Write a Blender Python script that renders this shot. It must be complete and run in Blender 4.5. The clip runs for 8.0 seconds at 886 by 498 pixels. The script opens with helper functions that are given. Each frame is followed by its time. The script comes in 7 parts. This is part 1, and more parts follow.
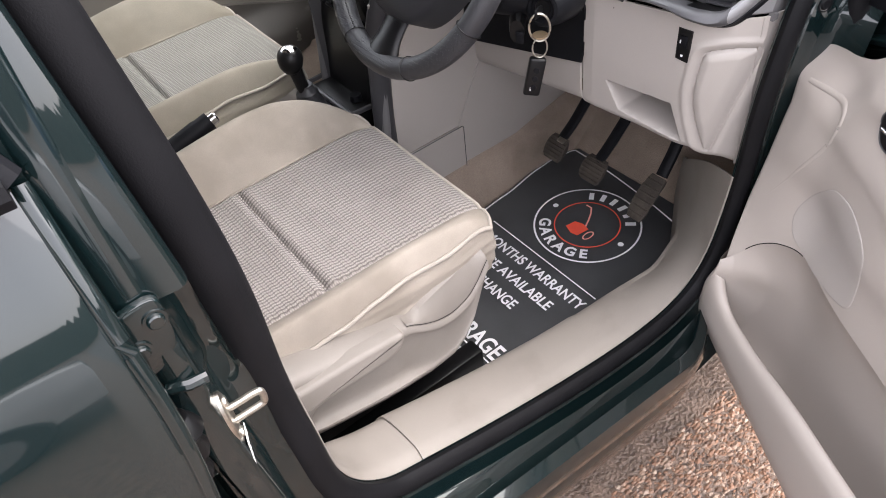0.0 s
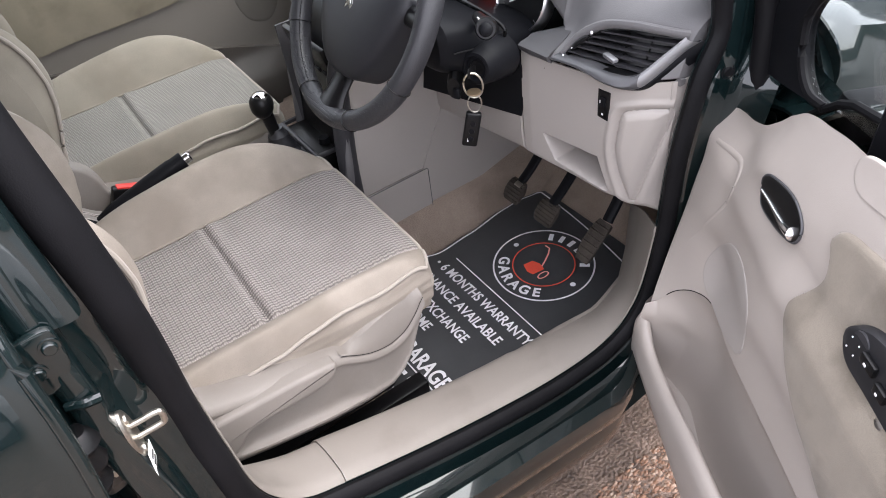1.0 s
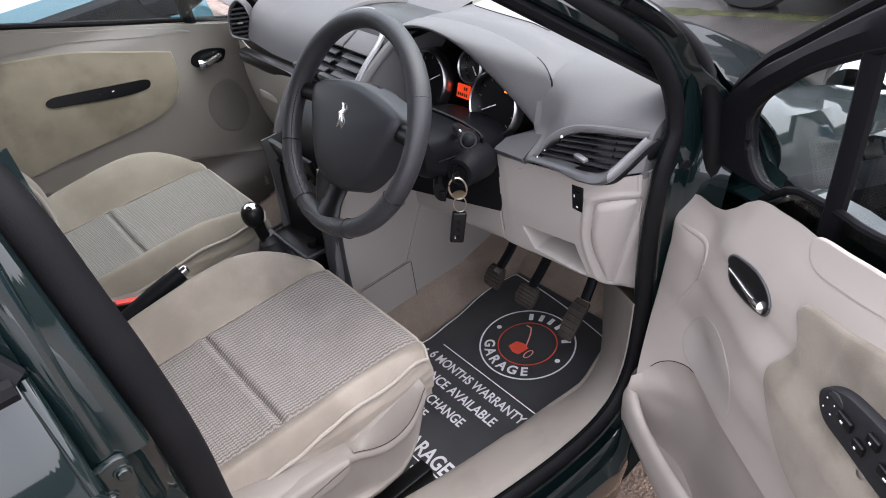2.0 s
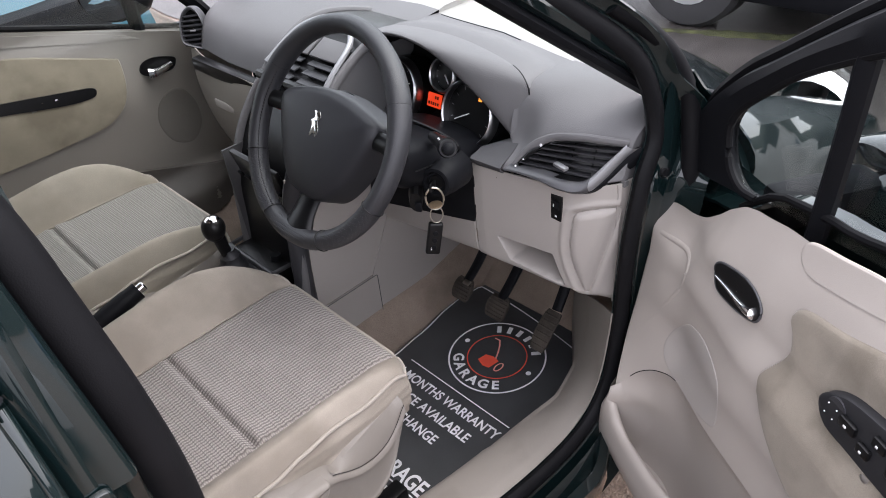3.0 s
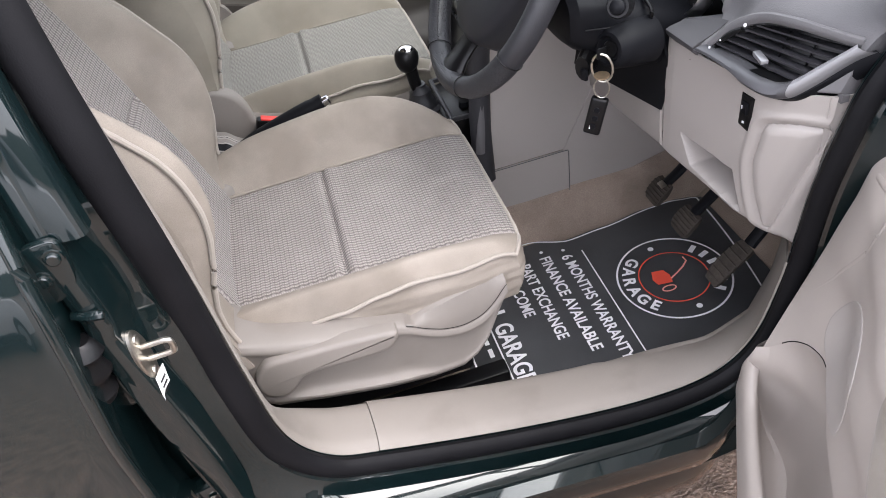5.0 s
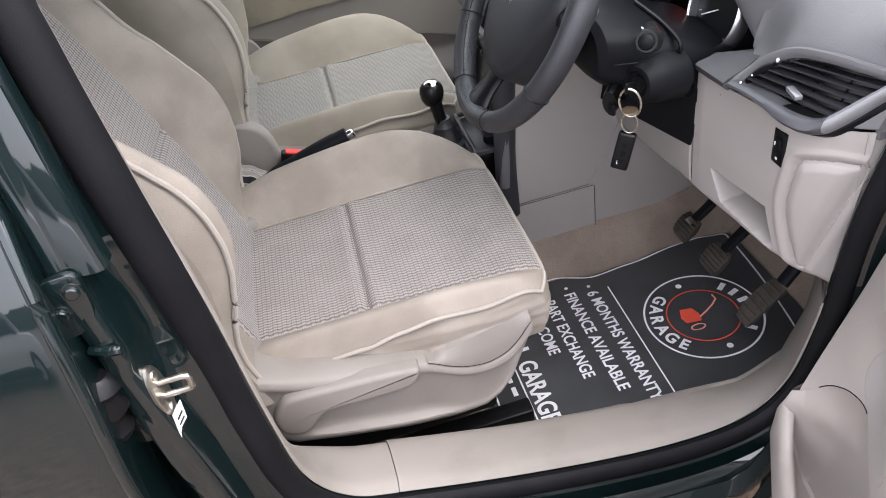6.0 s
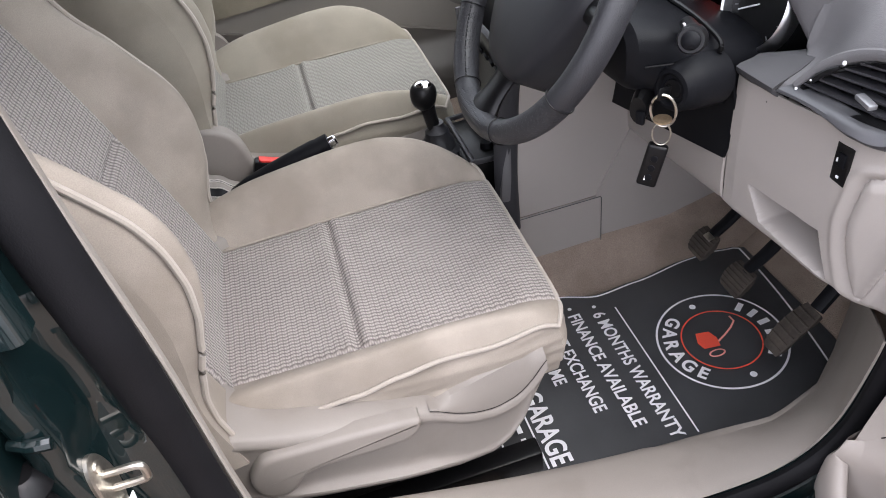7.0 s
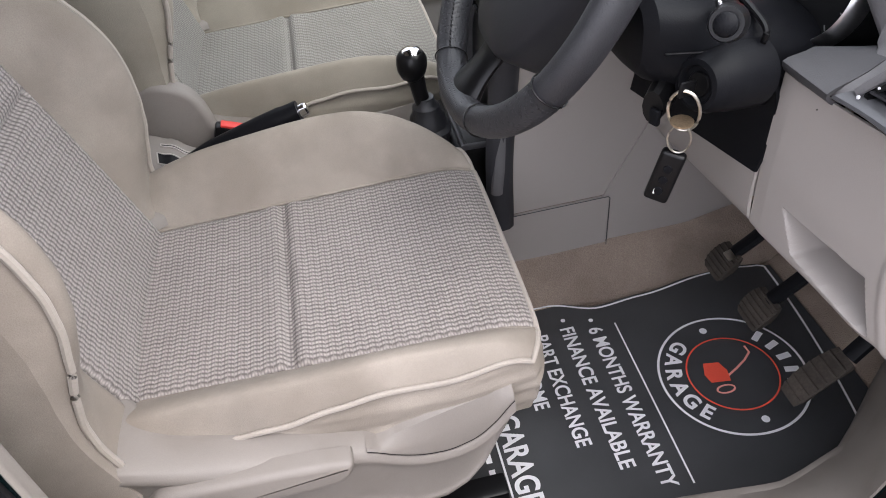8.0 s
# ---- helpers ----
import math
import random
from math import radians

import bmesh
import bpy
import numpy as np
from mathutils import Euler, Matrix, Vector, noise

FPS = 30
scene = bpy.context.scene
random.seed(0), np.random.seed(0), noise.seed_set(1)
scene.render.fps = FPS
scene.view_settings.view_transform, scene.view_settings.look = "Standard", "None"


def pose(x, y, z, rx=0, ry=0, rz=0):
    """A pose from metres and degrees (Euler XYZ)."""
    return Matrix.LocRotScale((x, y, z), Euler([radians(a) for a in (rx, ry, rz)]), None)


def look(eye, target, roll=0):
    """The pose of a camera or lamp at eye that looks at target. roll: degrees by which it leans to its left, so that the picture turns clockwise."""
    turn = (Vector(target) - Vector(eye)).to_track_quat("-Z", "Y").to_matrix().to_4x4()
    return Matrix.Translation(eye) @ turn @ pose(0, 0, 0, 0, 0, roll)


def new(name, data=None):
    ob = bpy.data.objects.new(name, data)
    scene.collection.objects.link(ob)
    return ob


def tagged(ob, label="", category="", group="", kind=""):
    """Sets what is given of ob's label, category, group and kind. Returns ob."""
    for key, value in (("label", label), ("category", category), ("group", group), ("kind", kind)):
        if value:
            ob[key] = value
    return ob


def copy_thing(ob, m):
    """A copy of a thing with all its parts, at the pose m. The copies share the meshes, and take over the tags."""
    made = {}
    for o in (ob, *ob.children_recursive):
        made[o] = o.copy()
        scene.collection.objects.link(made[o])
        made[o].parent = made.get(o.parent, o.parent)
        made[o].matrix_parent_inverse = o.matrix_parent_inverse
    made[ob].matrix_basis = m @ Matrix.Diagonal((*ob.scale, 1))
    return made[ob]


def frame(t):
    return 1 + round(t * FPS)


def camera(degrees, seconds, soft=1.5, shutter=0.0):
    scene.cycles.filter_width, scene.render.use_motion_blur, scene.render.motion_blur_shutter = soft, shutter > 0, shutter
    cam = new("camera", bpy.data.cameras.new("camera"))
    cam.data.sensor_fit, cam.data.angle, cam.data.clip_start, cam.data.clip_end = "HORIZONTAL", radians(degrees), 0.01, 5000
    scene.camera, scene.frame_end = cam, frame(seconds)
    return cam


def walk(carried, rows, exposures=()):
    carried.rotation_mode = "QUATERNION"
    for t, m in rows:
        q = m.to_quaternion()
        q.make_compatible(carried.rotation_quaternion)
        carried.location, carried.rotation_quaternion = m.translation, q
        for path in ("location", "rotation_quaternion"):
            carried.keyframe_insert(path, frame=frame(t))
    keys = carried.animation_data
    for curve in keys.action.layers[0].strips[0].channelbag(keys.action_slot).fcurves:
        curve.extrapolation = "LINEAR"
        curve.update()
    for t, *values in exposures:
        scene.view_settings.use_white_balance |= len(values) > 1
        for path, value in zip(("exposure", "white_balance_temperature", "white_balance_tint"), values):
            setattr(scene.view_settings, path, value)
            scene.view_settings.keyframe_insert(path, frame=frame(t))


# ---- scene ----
cam = camera(63.3, 8.0, soft=0.95)
PATH = [
    (0, (-0.124, -1.147, 1.413), (0.612, 0.07, 0.006), -9.3),
    (0.5, (-0.056, -1.219, 1.426), (0.664, 0.004, 0.016), -9.8),
    (1, (-0.034, -1.274, 1.468), (0.682, 0.024, 0.125), -9.2),
    (1.5, (-0.042, -1.295, 1.509), (0.705, 0.071, 0.253), -10.2),
    (1.7, (-0.063, -1.29, 1.54), (0.744, 0.082, 0.33), -10.4),
    (2.8, (-0.164, -1.233, 1.564), (0.893, -0.021, 0.374), -8.2),
    (3, (-0.136, -1.216, 1.538), (0.912, 0.007, 0.353), -7.1),
    (3.5, (0.016, -1.195, 1.466), (0.651, 0.287, 0.283), -7.4),
    (4, (0.09, -1.233, 1.424), (0.495, 0.219, 0.109), -8.0),
    (4.5, (0.107, -1.274, 1.425), (0.435, 0.171, 0.083), -10.3),
    (4.7, (0.13, -1.29, 1.422), (0.399, 0.168, 0.079), -11.1),
    (5.8, (0.142, -1.291, 1.42), (0.297, 0.237, 0.139), -12.6),
    (6, (0.138, -1.274, 1.413), (0.304, 0.271, 0.154), -12.3),
    (6.5, (0.099, -1.2, 1.394), (0.298, 0.343, 0.137), -11.9),
    (7, (0.122, -1.124, 1.361), (0.364, 0.392, 0.079), -10.7),
    (7.5, (0.207, -1.016, 1.323), (0.46, 0.469, 0.007), -10.2),
    (8, (0.222, -0.982, 1.283), (0.38, 0.485, -0.067), -8.0),
]
EXPOSURES = [(0, 2.61, 6480), (0.5, 2.57, 6420), (1, 2.44, 6310), (1.5, 2.31, 6240), (2.8, 2.12, 6260), (3.5, 2.09, 6460), (4, 2.33, 6410), (4.5, 2.46, 6280), (6, 2.49, 6240), (7, 2.43, 6260), (8, 2.32, 6290)]
walk(cam, [(t, look(eye, target, roll)) for t, eye, target, roll in PATH], [(t, e, k, 14) for t, e, k in EXPOSURES])

# ---------------------------------------------------------------- world and light
world = bpy.data.worlds.new("sky")
scene.world = world
world.use_nodes = True
wn, wl = world.node_tree.nodes, world.node_tree.links
sky = wn.new("ShaderNodeTexSky")
sky.sky_type = "NISHITA"
sky.sun_disc = False
SUN_EL, SUN_ROT = radians(57), radians(125)
sky.sun_elevation, sky.sun_rotation = SUN_EL, SUN_ROT
sky.dust_density = 4.0
grey = wn.new("ShaderNodeHueSaturation")
grey.inputs["Saturation"].default_value = 0.60
wl.new(sky.outputs["Color"], grey.inputs["Color"])
cloud = wn.new("ShaderNodeMix")
cloud.data_type = "RGBA"
cloud.inputs["Factor"].default_value = 0.6
cloud.inputs["B"].default_value = (5.85, 5.7, 5.8, 1)
wl.new(grey.outputs["Color"], cloud.inputs["A"])
wl.new(cloud.outputs["Result"], wn["Background"].inputs["Color"])
wn["Background"].inputs["Strength"].default_value = 0.15
sun_data = bpy.data.lights.new("sun", "SUN")
sun_data.energy, sun_data.angle, sun_data.color = 0.55, radians(90), (1.0, 0.97, 0.95)
sun = new("sun", sun_data)
sun.matrix_world = look((2.5, -1.5, 4.6), (0.4, 0.0, 0.6))

# ---------------------------------------------------------------- materials
def material(name, colour, rough=0.6, metal=0.0, grain=0.0, grain_scale=400.0, vary=0.12, vary_scale=6.0, bump_dist=0.0006,
             sheen=0.0, coat=0.0, spec=0.5, dirt=None):
    """A surface with large stains and fine grain, from object-space noise."""
    m = bpy.data.materials.new(name)
    m.use_nodes = True
    n, l = m.node_tree.nodes, m.node_tree.links
    b = n["Principled BSDF"]
    geo = n.new("ShaderNodeNewGeometry")
    big = n.new("ShaderNodeTexNoise")
    big.inputs["Scale"].default_value, big.inputs["Detail"].default_value = vary_scale, 6
    l.new(geo.outputs["Position"], big.inputs["Vector"])
    fine = n.new("ShaderNodeTexNoise")
    fine.inputs["Scale"].default_value, fine.inputs["Detail"].default_value = grain_scale, 3
    l.new(geo.outputs["Position"], fine.inputs["Vector"])
    ramp = n.new("ShaderNodeMapRange")
    ramp.inputs["From Min"].default_value, ramp.inputs["From Max"].default_value = 0.3, 0.7
    ramp.inputs["To Min"].default_value, ramp.inputs["To Max"].default_value = 1 - vary, 1 + vary
    l.new(big.outputs["Fac"], ramp.inputs["Value"])
    ramp2 = n.new("ShaderNodeMapRange")
    ramp2.inputs["From Min"].default_value, ramp2.inputs["From Max"].default_value = 0.3, 0.7
    ramp2.inputs["To Min"].default_value, ramp2.inputs["To Max"].default_value = 1 - vary * 0.7, 1 + vary * 0.7
    l.new(fine.outputs["Fac"], ramp2.inputs["Value"])
    mul = n.new("ShaderNodeMath")
    mul.operation = "MULTIPLY"
    l.new(ramp.outputs["Result"], mul.inputs[0])
    l.new(ramp2.outputs["Result"], mul.inputs[1])
    mix = n.new("ShaderNodeVectorMath")
    mix.operation = "SCALE"
    mix.inputs[0].default_value = colour
    l.new(mul.outputs["Value"], mix.inputs["Scale"])
    out = mix.outputs["Vector"]
    if dirt:
        spots = n.new("ShaderNodeTexNoise")
        spots.inputs["Scale"].default_value, spots.inputs["Detail"].default_value = dirt[1], 8
        l.new(geo.outputs["Position"], spots.inputs["Vector"])
        r = n.new("ShaderNodeMapRange")
        r.inputs["From Min"].default_value, r.inputs["From Max"].default_value = dirt[2], dirt[2] + 0.15
        r.inputs["To Max"].default_value = dirt[3]
        l.new(spots.outputs["Fac"], r.inputs["Value"])
        mx = n.new("ShaderNodeMix")
        mx.data_type = "RGBA"
        mx.inputs["B"].default_value = (*dirt[0], 1)
        l.new(r.outputs["Result"], mx.inputs["Factor"])
        l.new(out, mx.inputs["A"])
        out = mx.outputs["Result"]
    l.new(out, b.inputs["Base Color"])
    b.inputs["Roughness"].default_value, b.inputs["Metallic"].default_value = rough, metal
    b.inputs["Sheen Weight"].default_value, b.inputs["Coat Weight"].default_value = sheen, coat
    b.inputs["Sheen Roughness"].default_value = 0.4
    b.inputs["Coat Roughness"].default_value = 0.04
    b.inputs["Specular IOR Level"].default_value = spec
    if grain:
        bump = n.new("ShaderNodeBump")
        bump.inputs["Strength"].default_value, bump.inputs["Distance"].default_value = grain, bump_dist
        l.new(fine.outputs["Fac"], bump.inputs["Height"])
        l.new(bump.outputs["Normal"], b.inputs["Normal"])
    return m


def weave_material(name, light, dark):
    """A woven cloth: wavy rows of small rounded stitches with a thin pale thread between every two."""
    m = material(name, light, 0.9, vary=0.08, vary_scale=9, sheen=0.1, spec=0.15)
    n, l = m.node_tree.nodes, m.node_tree.links
    b = n["Principled BSDF"]
    tc = n.new("ShaderNodeTexCoord")
    sep = n.new("ShaderNodeSeparateXYZ")
    l.new(tc.outputs["UV"], sep.inputs["Vector"])

    def math_node(op, a, c=None, d=None):
        k = n.new("ShaderNodeMath")
        k.operation = op
        for i, v in enumerate((a, c, d)):
            if v is None:
                continue
            if isinstance(v, (int, float)):
                k.inputs[i].default_value = v
            else:
                l.new(v, k.inputs[i])
        return k.outputs["Value"]

    wobble = n.new("ShaderNodeTexNoise")
    wobble.inputs["Scale"].default_value, wobble.inputs["Detail"].default_value = 130, 3
    l.new(tc.outputs["UV"], wobble.inputs["Vector"])
    off = math_node("SUBTRACT", wobble.outputs["Fac"], 0.5)
    col = math_node("DIVIDE", sep.outputs["Y"], 0.0077)
    tri = math_node("PINGPONG", col, 1.0)
    row = math_node("ADD", math_node("DIVIDE", sep.outputs["X"], 0.0066), math_node("ADD", math_node("MULTIPLY", tri, 0.30), math_node("MULTIPLY", off, 0.12)))
    band = math_node("MULTIPLY_ADD", math_node("SINE", math_node("MULTIPLY", row, 2 * math.pi)), 0.5, 0.5)
    stitch = math_node("ABSOLUTE", math_node("SINE", math_node("MULTIPLY", math_node("ADD", col, math_node("MULTIPLY", off, 0.12)), 2 * math.pi)))
    h = math_node("MULTIPLY", math_node("POWER", band, 0.75), math_node("MULTIPLY_ADD", stitch, 0.65, 0.35))
    thread = math_node("POWER", math_node("ABSOLUTE", math_node("COSINE", math_node("MULTIPLY", col, math.pi))), 26.0)
    patchy = n.new("ShaderNodeTexNoise")
    patchy.inputs["Scale"].default_value, patchy.inputs["Detail"].default_value = 18, 5
    l.new(tc.outputs["UV"], patchy.inputs["Vector"])
    f = math_node("ADD", math_node("MULTIPLY_ADD", thread, 0.22, math_node("MULTIPLY", h, 0.85)), math_node("MULTIPLY", math_node("SUBTRACT", patchy.outputs["Fac"], 0.5), 0.18))
    mx = n.new("ShaderNodeMix")
    mx.data_type = "RGBA"
    mx.inputs["B"].default_value = (*light, 1)
    mx.inputs["A"].default_value = (*dark, 1)
    l.new(f, mx.inputs["Factor"])
    l.new(mx.outputs["Result"], b.inputs["Base Color"])
    bump = n.new("ShaderNodeBump")
    bump.inputs["Strength"].default_value, bump.inputs["Distance"].default_value = 0.8, 0.0016
    l.new(h, bump.inputs["Height"])
    l.new(bump.outputs["Normal"], b.inputs["Normal"])
    return m


PLASTIC = material("beige moulded plastic", (0.350, 0.322, 0.298), 0.5, grain=0.35, grain_scale=900, vary=0.03, vary_scale=4, bump_dist=0.0004)
# Darker tone of the beige plastic for low parts, with random dirt spots.
PLASTIC_LOW = material("darker beige plastic", (0.185, 0.167, 0.149), 0.58, grain=0.35, grain_scale=900, vary=0.07, vary_scale=5, bump_dist=0.0004, dirt=((0.15, 0.13, 0.11), 14, 0.54, 0.35))
# The sill's own darker beige, also spotted at random with dirt.
SILL = material("darker beige sill plastic", (0.215, 0.194, 0.172), 0.62, spec=0.3, grain=0.35, grain_scale=900, vary=0.07, vary_scale=5, bump_dist=0.0004, dirt=((0.16, 0.14, 0.12), 14, 0.54, 0.35))
# Darker copy of PLASTIC: the passenger side's shade is put into the colour.
PLASTIC_SHADED = material("shaded beige plastic", (0.205, 0.188, 0.165), 0.5, grain=0.35, grain_scale=900, vary=0.05, vary_scale=4, bump_dist=0.0004)
PLASTIC_DOOR = material("pale beige door plastic", (0.365, 0.328, 0.296), 0.48, grain=0.35, grain_scale=900, vary=0.03, vary_scale=4, bump_dist=0.0004)
SUEDE = material("beige suede cloth", (0.258, 0.229, 0.196), 0.95, grain=0.45, grain_scale=900, vary=0.12, vary_scale=13, bump_dist=0.0009, sheen=0.04, spec=0.12, dirt=((0.175, 0.150, 0.122), 7, 0.46, 0.48))
FABRIC = weave_material("grey woven seat cloth", (0.405, 0.371, 0.346), (0.120, 0.108, 0.101))
# Passenger copies of FABRIC and SUEDE, greened and darkened for tinted window light.
TINTED_CLOTH = weave_material("window-tinted grey woven seat cloth", (0.285, 0.274, 0.245), (0.128, 0.124, 0.111))
TINTED_SUEDE = material("window-tinted beige suede cloth", (0.240, 0.219, 0.180), 0.95, grain=0.45, grain_scale=900, vary=0.10, vary_scale=11, bump_dist=0.0009, sheen=0.15, spec=0.12, dirt=((0.165, 0.145, 0.112), 7, 0.46, 0.42))
PIPING = material("cream piping", (0.31, 0.280, 0.245), 0.9, grain=0.3, vary=0.06, sheen=0.2, spec=0.2)
DASH = material("charcoal dash plastic", (0.122, 0.119, 0.122), 0.6, spec=0.35, grain=0.6, grain_scale=700, vary=0.05, bump_dist=0.0006)
LEDGE = material("dark charcoal plastic", (0.062, 0.061, 0.064), 0.6, spec=0.3, grain=0.6, grain_scale=700, vary=0.05, bump_dist=0.0006)
# Cream tone stands in for bright sky glare below the windscreen.
GLARE_CREAM = material("pale cream sky glare", (0.30, 0.292, 0.277), 0.5, grain=0.4, grain_scale=700, vary=0.06, bump_dist=0.0006)
BLACK = material("black plastic", (0.0055, 0.0055, 0.006), 0.30, spec=0.22, grain=0.2, grain_scale=800, vary=0.08)
MATT_BLACK = material("matt black plastic", (0.0070, 0.0073, 0.0088), 0.46, spec=0.09, grain=0.4, grain_scale=700, vary=0.1)
RUBBER = material("black rubber seal", (0.0065, 0.0065, 0.0075), 0.56, spec=0.11, grain=0.3, grain_scale=600, vary=0.15, vary_scale=20)
LEATHER = material("black leather", (0.0185, 0.0190, 0.0225), 0.46, spec=0.60, grain=0.8, grain_scale=700, vary=0.1, bump_dist=0.0006)
PUNCHED = material("punched black leather", (0.0185, 0.0190, 0.0225), 0.48, spec=0.60, vary=0.1)


def punch_holes(m, pitch):
    """Rows of small dark holes through a leather."""
    n, l = m.node_tree.nodes, m.node_tree.links
    b = n["Principled BSDF"]
    geo = n.new("ShaderNodeNewGeometry")
    cells = n.new("ShaderNodeTexVoronoi")
    cells.inputs["Scale"].default_value, cells.inputs["Randomness"].default_value = 1.0 / pitch, 0.25
    l.new(geo.outputs["Position"], cells.inputs["Vector"])
    hole = n.new("ShaderNodeMapRange")
    hole.inputs["From Min"].default_value, hole.inputs["From Max"].default_value = 0.26, 0.36
    l.new(cells.outputs["Distance"], hole.inputs["Value"])
    bump = n.new("ShaderNodeBump")
    bump.inputs["Strength"].default_value, bump.inputs["Distance"].default_value = 0.9, 0.0012
    l.new(hole.outputs["Result"], bump.inputs["Height"])
    l.new(bump.outputs["Normal"], b.inputs["Normal"])


punch_holes(PUNCHED, 0.0042)
PAINT = material("dark green metallic paint", (0.0026, 0.0078, 0.0084), 0.38, metal=0.05, spec=0.12, vary=0.06, vary_scale=3, grain_scale=1500, coat=1.0)
PAINT.node_tree.nodes["Principled BSDF"].inputs["Coat IOR"].default_value = 1.60
CHROME = material("chrome", (0.75, 0.75, 0.75), 0.12, metal=1.0, vary=0.03)
SATIN = material("satin silver", (0.31, 0.31, 0.32), 0.45, metal=0.7, vary=0.04, grain_scale=900)
STEEL = material("zinc steel", (0.55, 0.52, 0.46), 0.35, metal=1.0, vary=0.15, vary_scale=40)
DARK_SATIN = material("dark satin grey", (0.075, 0.075, 0.080), 0.42, metal=0.3, vary=0.05, grain_scale=900)
SLAT = material("charcoal vent plastic", (0.035, 0.035, 0.039), 0.45, spec=0.3, vary=0.06)
DARK_POD = material("satin black switch plastic", (0.017, 0.017, 0.019), 0.42, spec=0.3, vary=0.06)
RING = material("dark chrome", (0.52, 0.52, 0.53), 0.30, metal=1.0, vary=0.05)
BRASS = material("worn brass", (0.50, 0.38, 0.25), 0.35, metal=0.9, vary=0.15, vary_scale=60)
CARPET = material("brown grey carpet", (0.30, 0.240, 0.195), 1.0, grain=1.0, grain_scale=500, vary=0.2, vary_scale=12, bump_dist=0.002, sheen=0.2, spec=0.1, dirt=((0.10, 0.078, 0.058), 6, 0.48, 0.65))
MATBLACK = material("black printed mat", (0.046, 0.048, 0.051), 0.40, spec=0.6, grain=0.15, grain_scale=900, vary=0.15, vary_scale=10)
WHITE_INK = material("white print", (0.78, 0.78, 0.80), 0.6, vary=0.04)
RED_INK = material("red print", (0.75, 0.09, 0.05), 0.6, vary=0.05)
RED_PLASTIC = material("red plastic", (0.62, 0.04, 0.03), 0.4, vary=0.04)
LABEL_WHITE = material("white paper", (0.8, 0.8, 0.78), 0.6, vary=0.03)
# Door suede darkened in colour for weaker passenger-side light; its stains are its own.
SHADED_CLOTH = material("shaded beige suede door cloth", (0.225, 0.200, 0.150), 0.95, grain=0.4, grain_scale=900, vary=0.14, vary_scale=9, sheen=0.2, spec=0.12, dirt=((0.125, 0.108, 0.078), 8, 0.47, 0.6))
BRUSHED_CLOTH = material("pale suede door cloth", (0.235, 0.206, 0.168), 0.95, grain=0.4, grain_scale=900, vary=0.16, vary_scale=11, sheen=0.3, spec=0.15, dirt=((0.125, 0.105, 0.080), 7, 0.47, 0.8))
GROUND = material("wet grey brown tarmac", (0.165, 0.118, 0.090), 0.42, grain=1.0, grain_scale=130, vary=0.45, vary_scale=22, bump_dist=0.008)
ASPHALT = material("wet dark asphalt", (0.052, 0.047, 0.044), 0.34, grain=1.0, grain_scale=160, vary=0.4, vary_scale=5, bump_dist=0.004)
MOSS = material("green brown moss", (0.055, 0.06, 0.02), 0.9, grain=1.0, grain_scale=220, vary=0.5, vary_scale=14, bump_dist=0.01)
TEAL = material("teal metallic paint", (0.003, 0.080, 0.120), 0.3, metal=0.1, vary=0.04, coat=1.0)
TYRE = material("tyre rubber", (0.025, 0.025, 0.026), 0.8, grain=0.4, grain_scale=200, vary=0.15)
SILVER_PAINT = material("silver paint", (0.45, 0.46, 0.47), 0.3, metal=0.5, vary=0.04, coat=1.0)


def glass_material(name, tint):
    m = bpy.data.materials.new(name)
    m.use_nodes = True
    n, l = m.node_tree.nodes, m.node_tree.links
    n.remove(n["Principled BSDF"])
    tr, gl, mx, fr, pw, ad = n.new("ShaderNodeBsdfTransparent"), n.new("ShaderNodeBsdfGlossy"), n.new("ShaderNodeMixShader"), n.new("ShaderNodeLayerWeight"), n.new("ShaderNodeMath"), n.new("ShaderNodeMath")
    tr.inputs["Color"].default_value = (*tint, 1)
    gl.inputs["Roughness"].default_value = 0.02
    fr.inputs["Blend"].default_value = 0.5
    pw.operation, ad.operation, ad.use_clamp = "POWER", "MULTIPLY_ADD", True
    pw.inputs[1].default_value = 5.0
    ad.inputs[1].default_value, ad.inputs[2].default_value = 0.95, 0.03
    l.new(fr.outputs["Facing"], pw.inputs[0])
    l.new(pw.outputs["Value"], ad.inputs[0])
    l.new(ad.outputs["Value"], mx.inputs["Fac"])
    l.new(tr.outputs["BSDF"], mx.inputs[1])
    l.new(gl.outputs["BSDF"], mx.inputs[2])
    l.new(mx.outputs["Shader"], n["Material Output"].inputs["Surface"])
    return m


GLASS = glass_material("green tinted glass", (0.93, 0.96, 0.95))
CLEAR = glass_material("clear cover", (0.92, 0.92, 0.92))


def glow_material(name, colour, strength):
    m = bpy.data.materials.new(name)
    m.use_nodes = True
    b = m.node_tree.nodes["Principled BSDF"]
    b.inputs["Base Color"].default_value = (*[c * 0.3 for c in colour], 1)
    b.inputs["Emission Color"].default_value = (*colour, 1)
    b.inputs["Emission Strength"].default_value = strength
    return m


LCD = glow_material("lit orange display", (1.0, 0.065, 0.012), 0.17)
AMBER = glow_material("lit amber warning lamp", (1.0, 0.30, 0.03), 0.4)

# ---------------------------------------------------------------- shape helpers
V = Vector


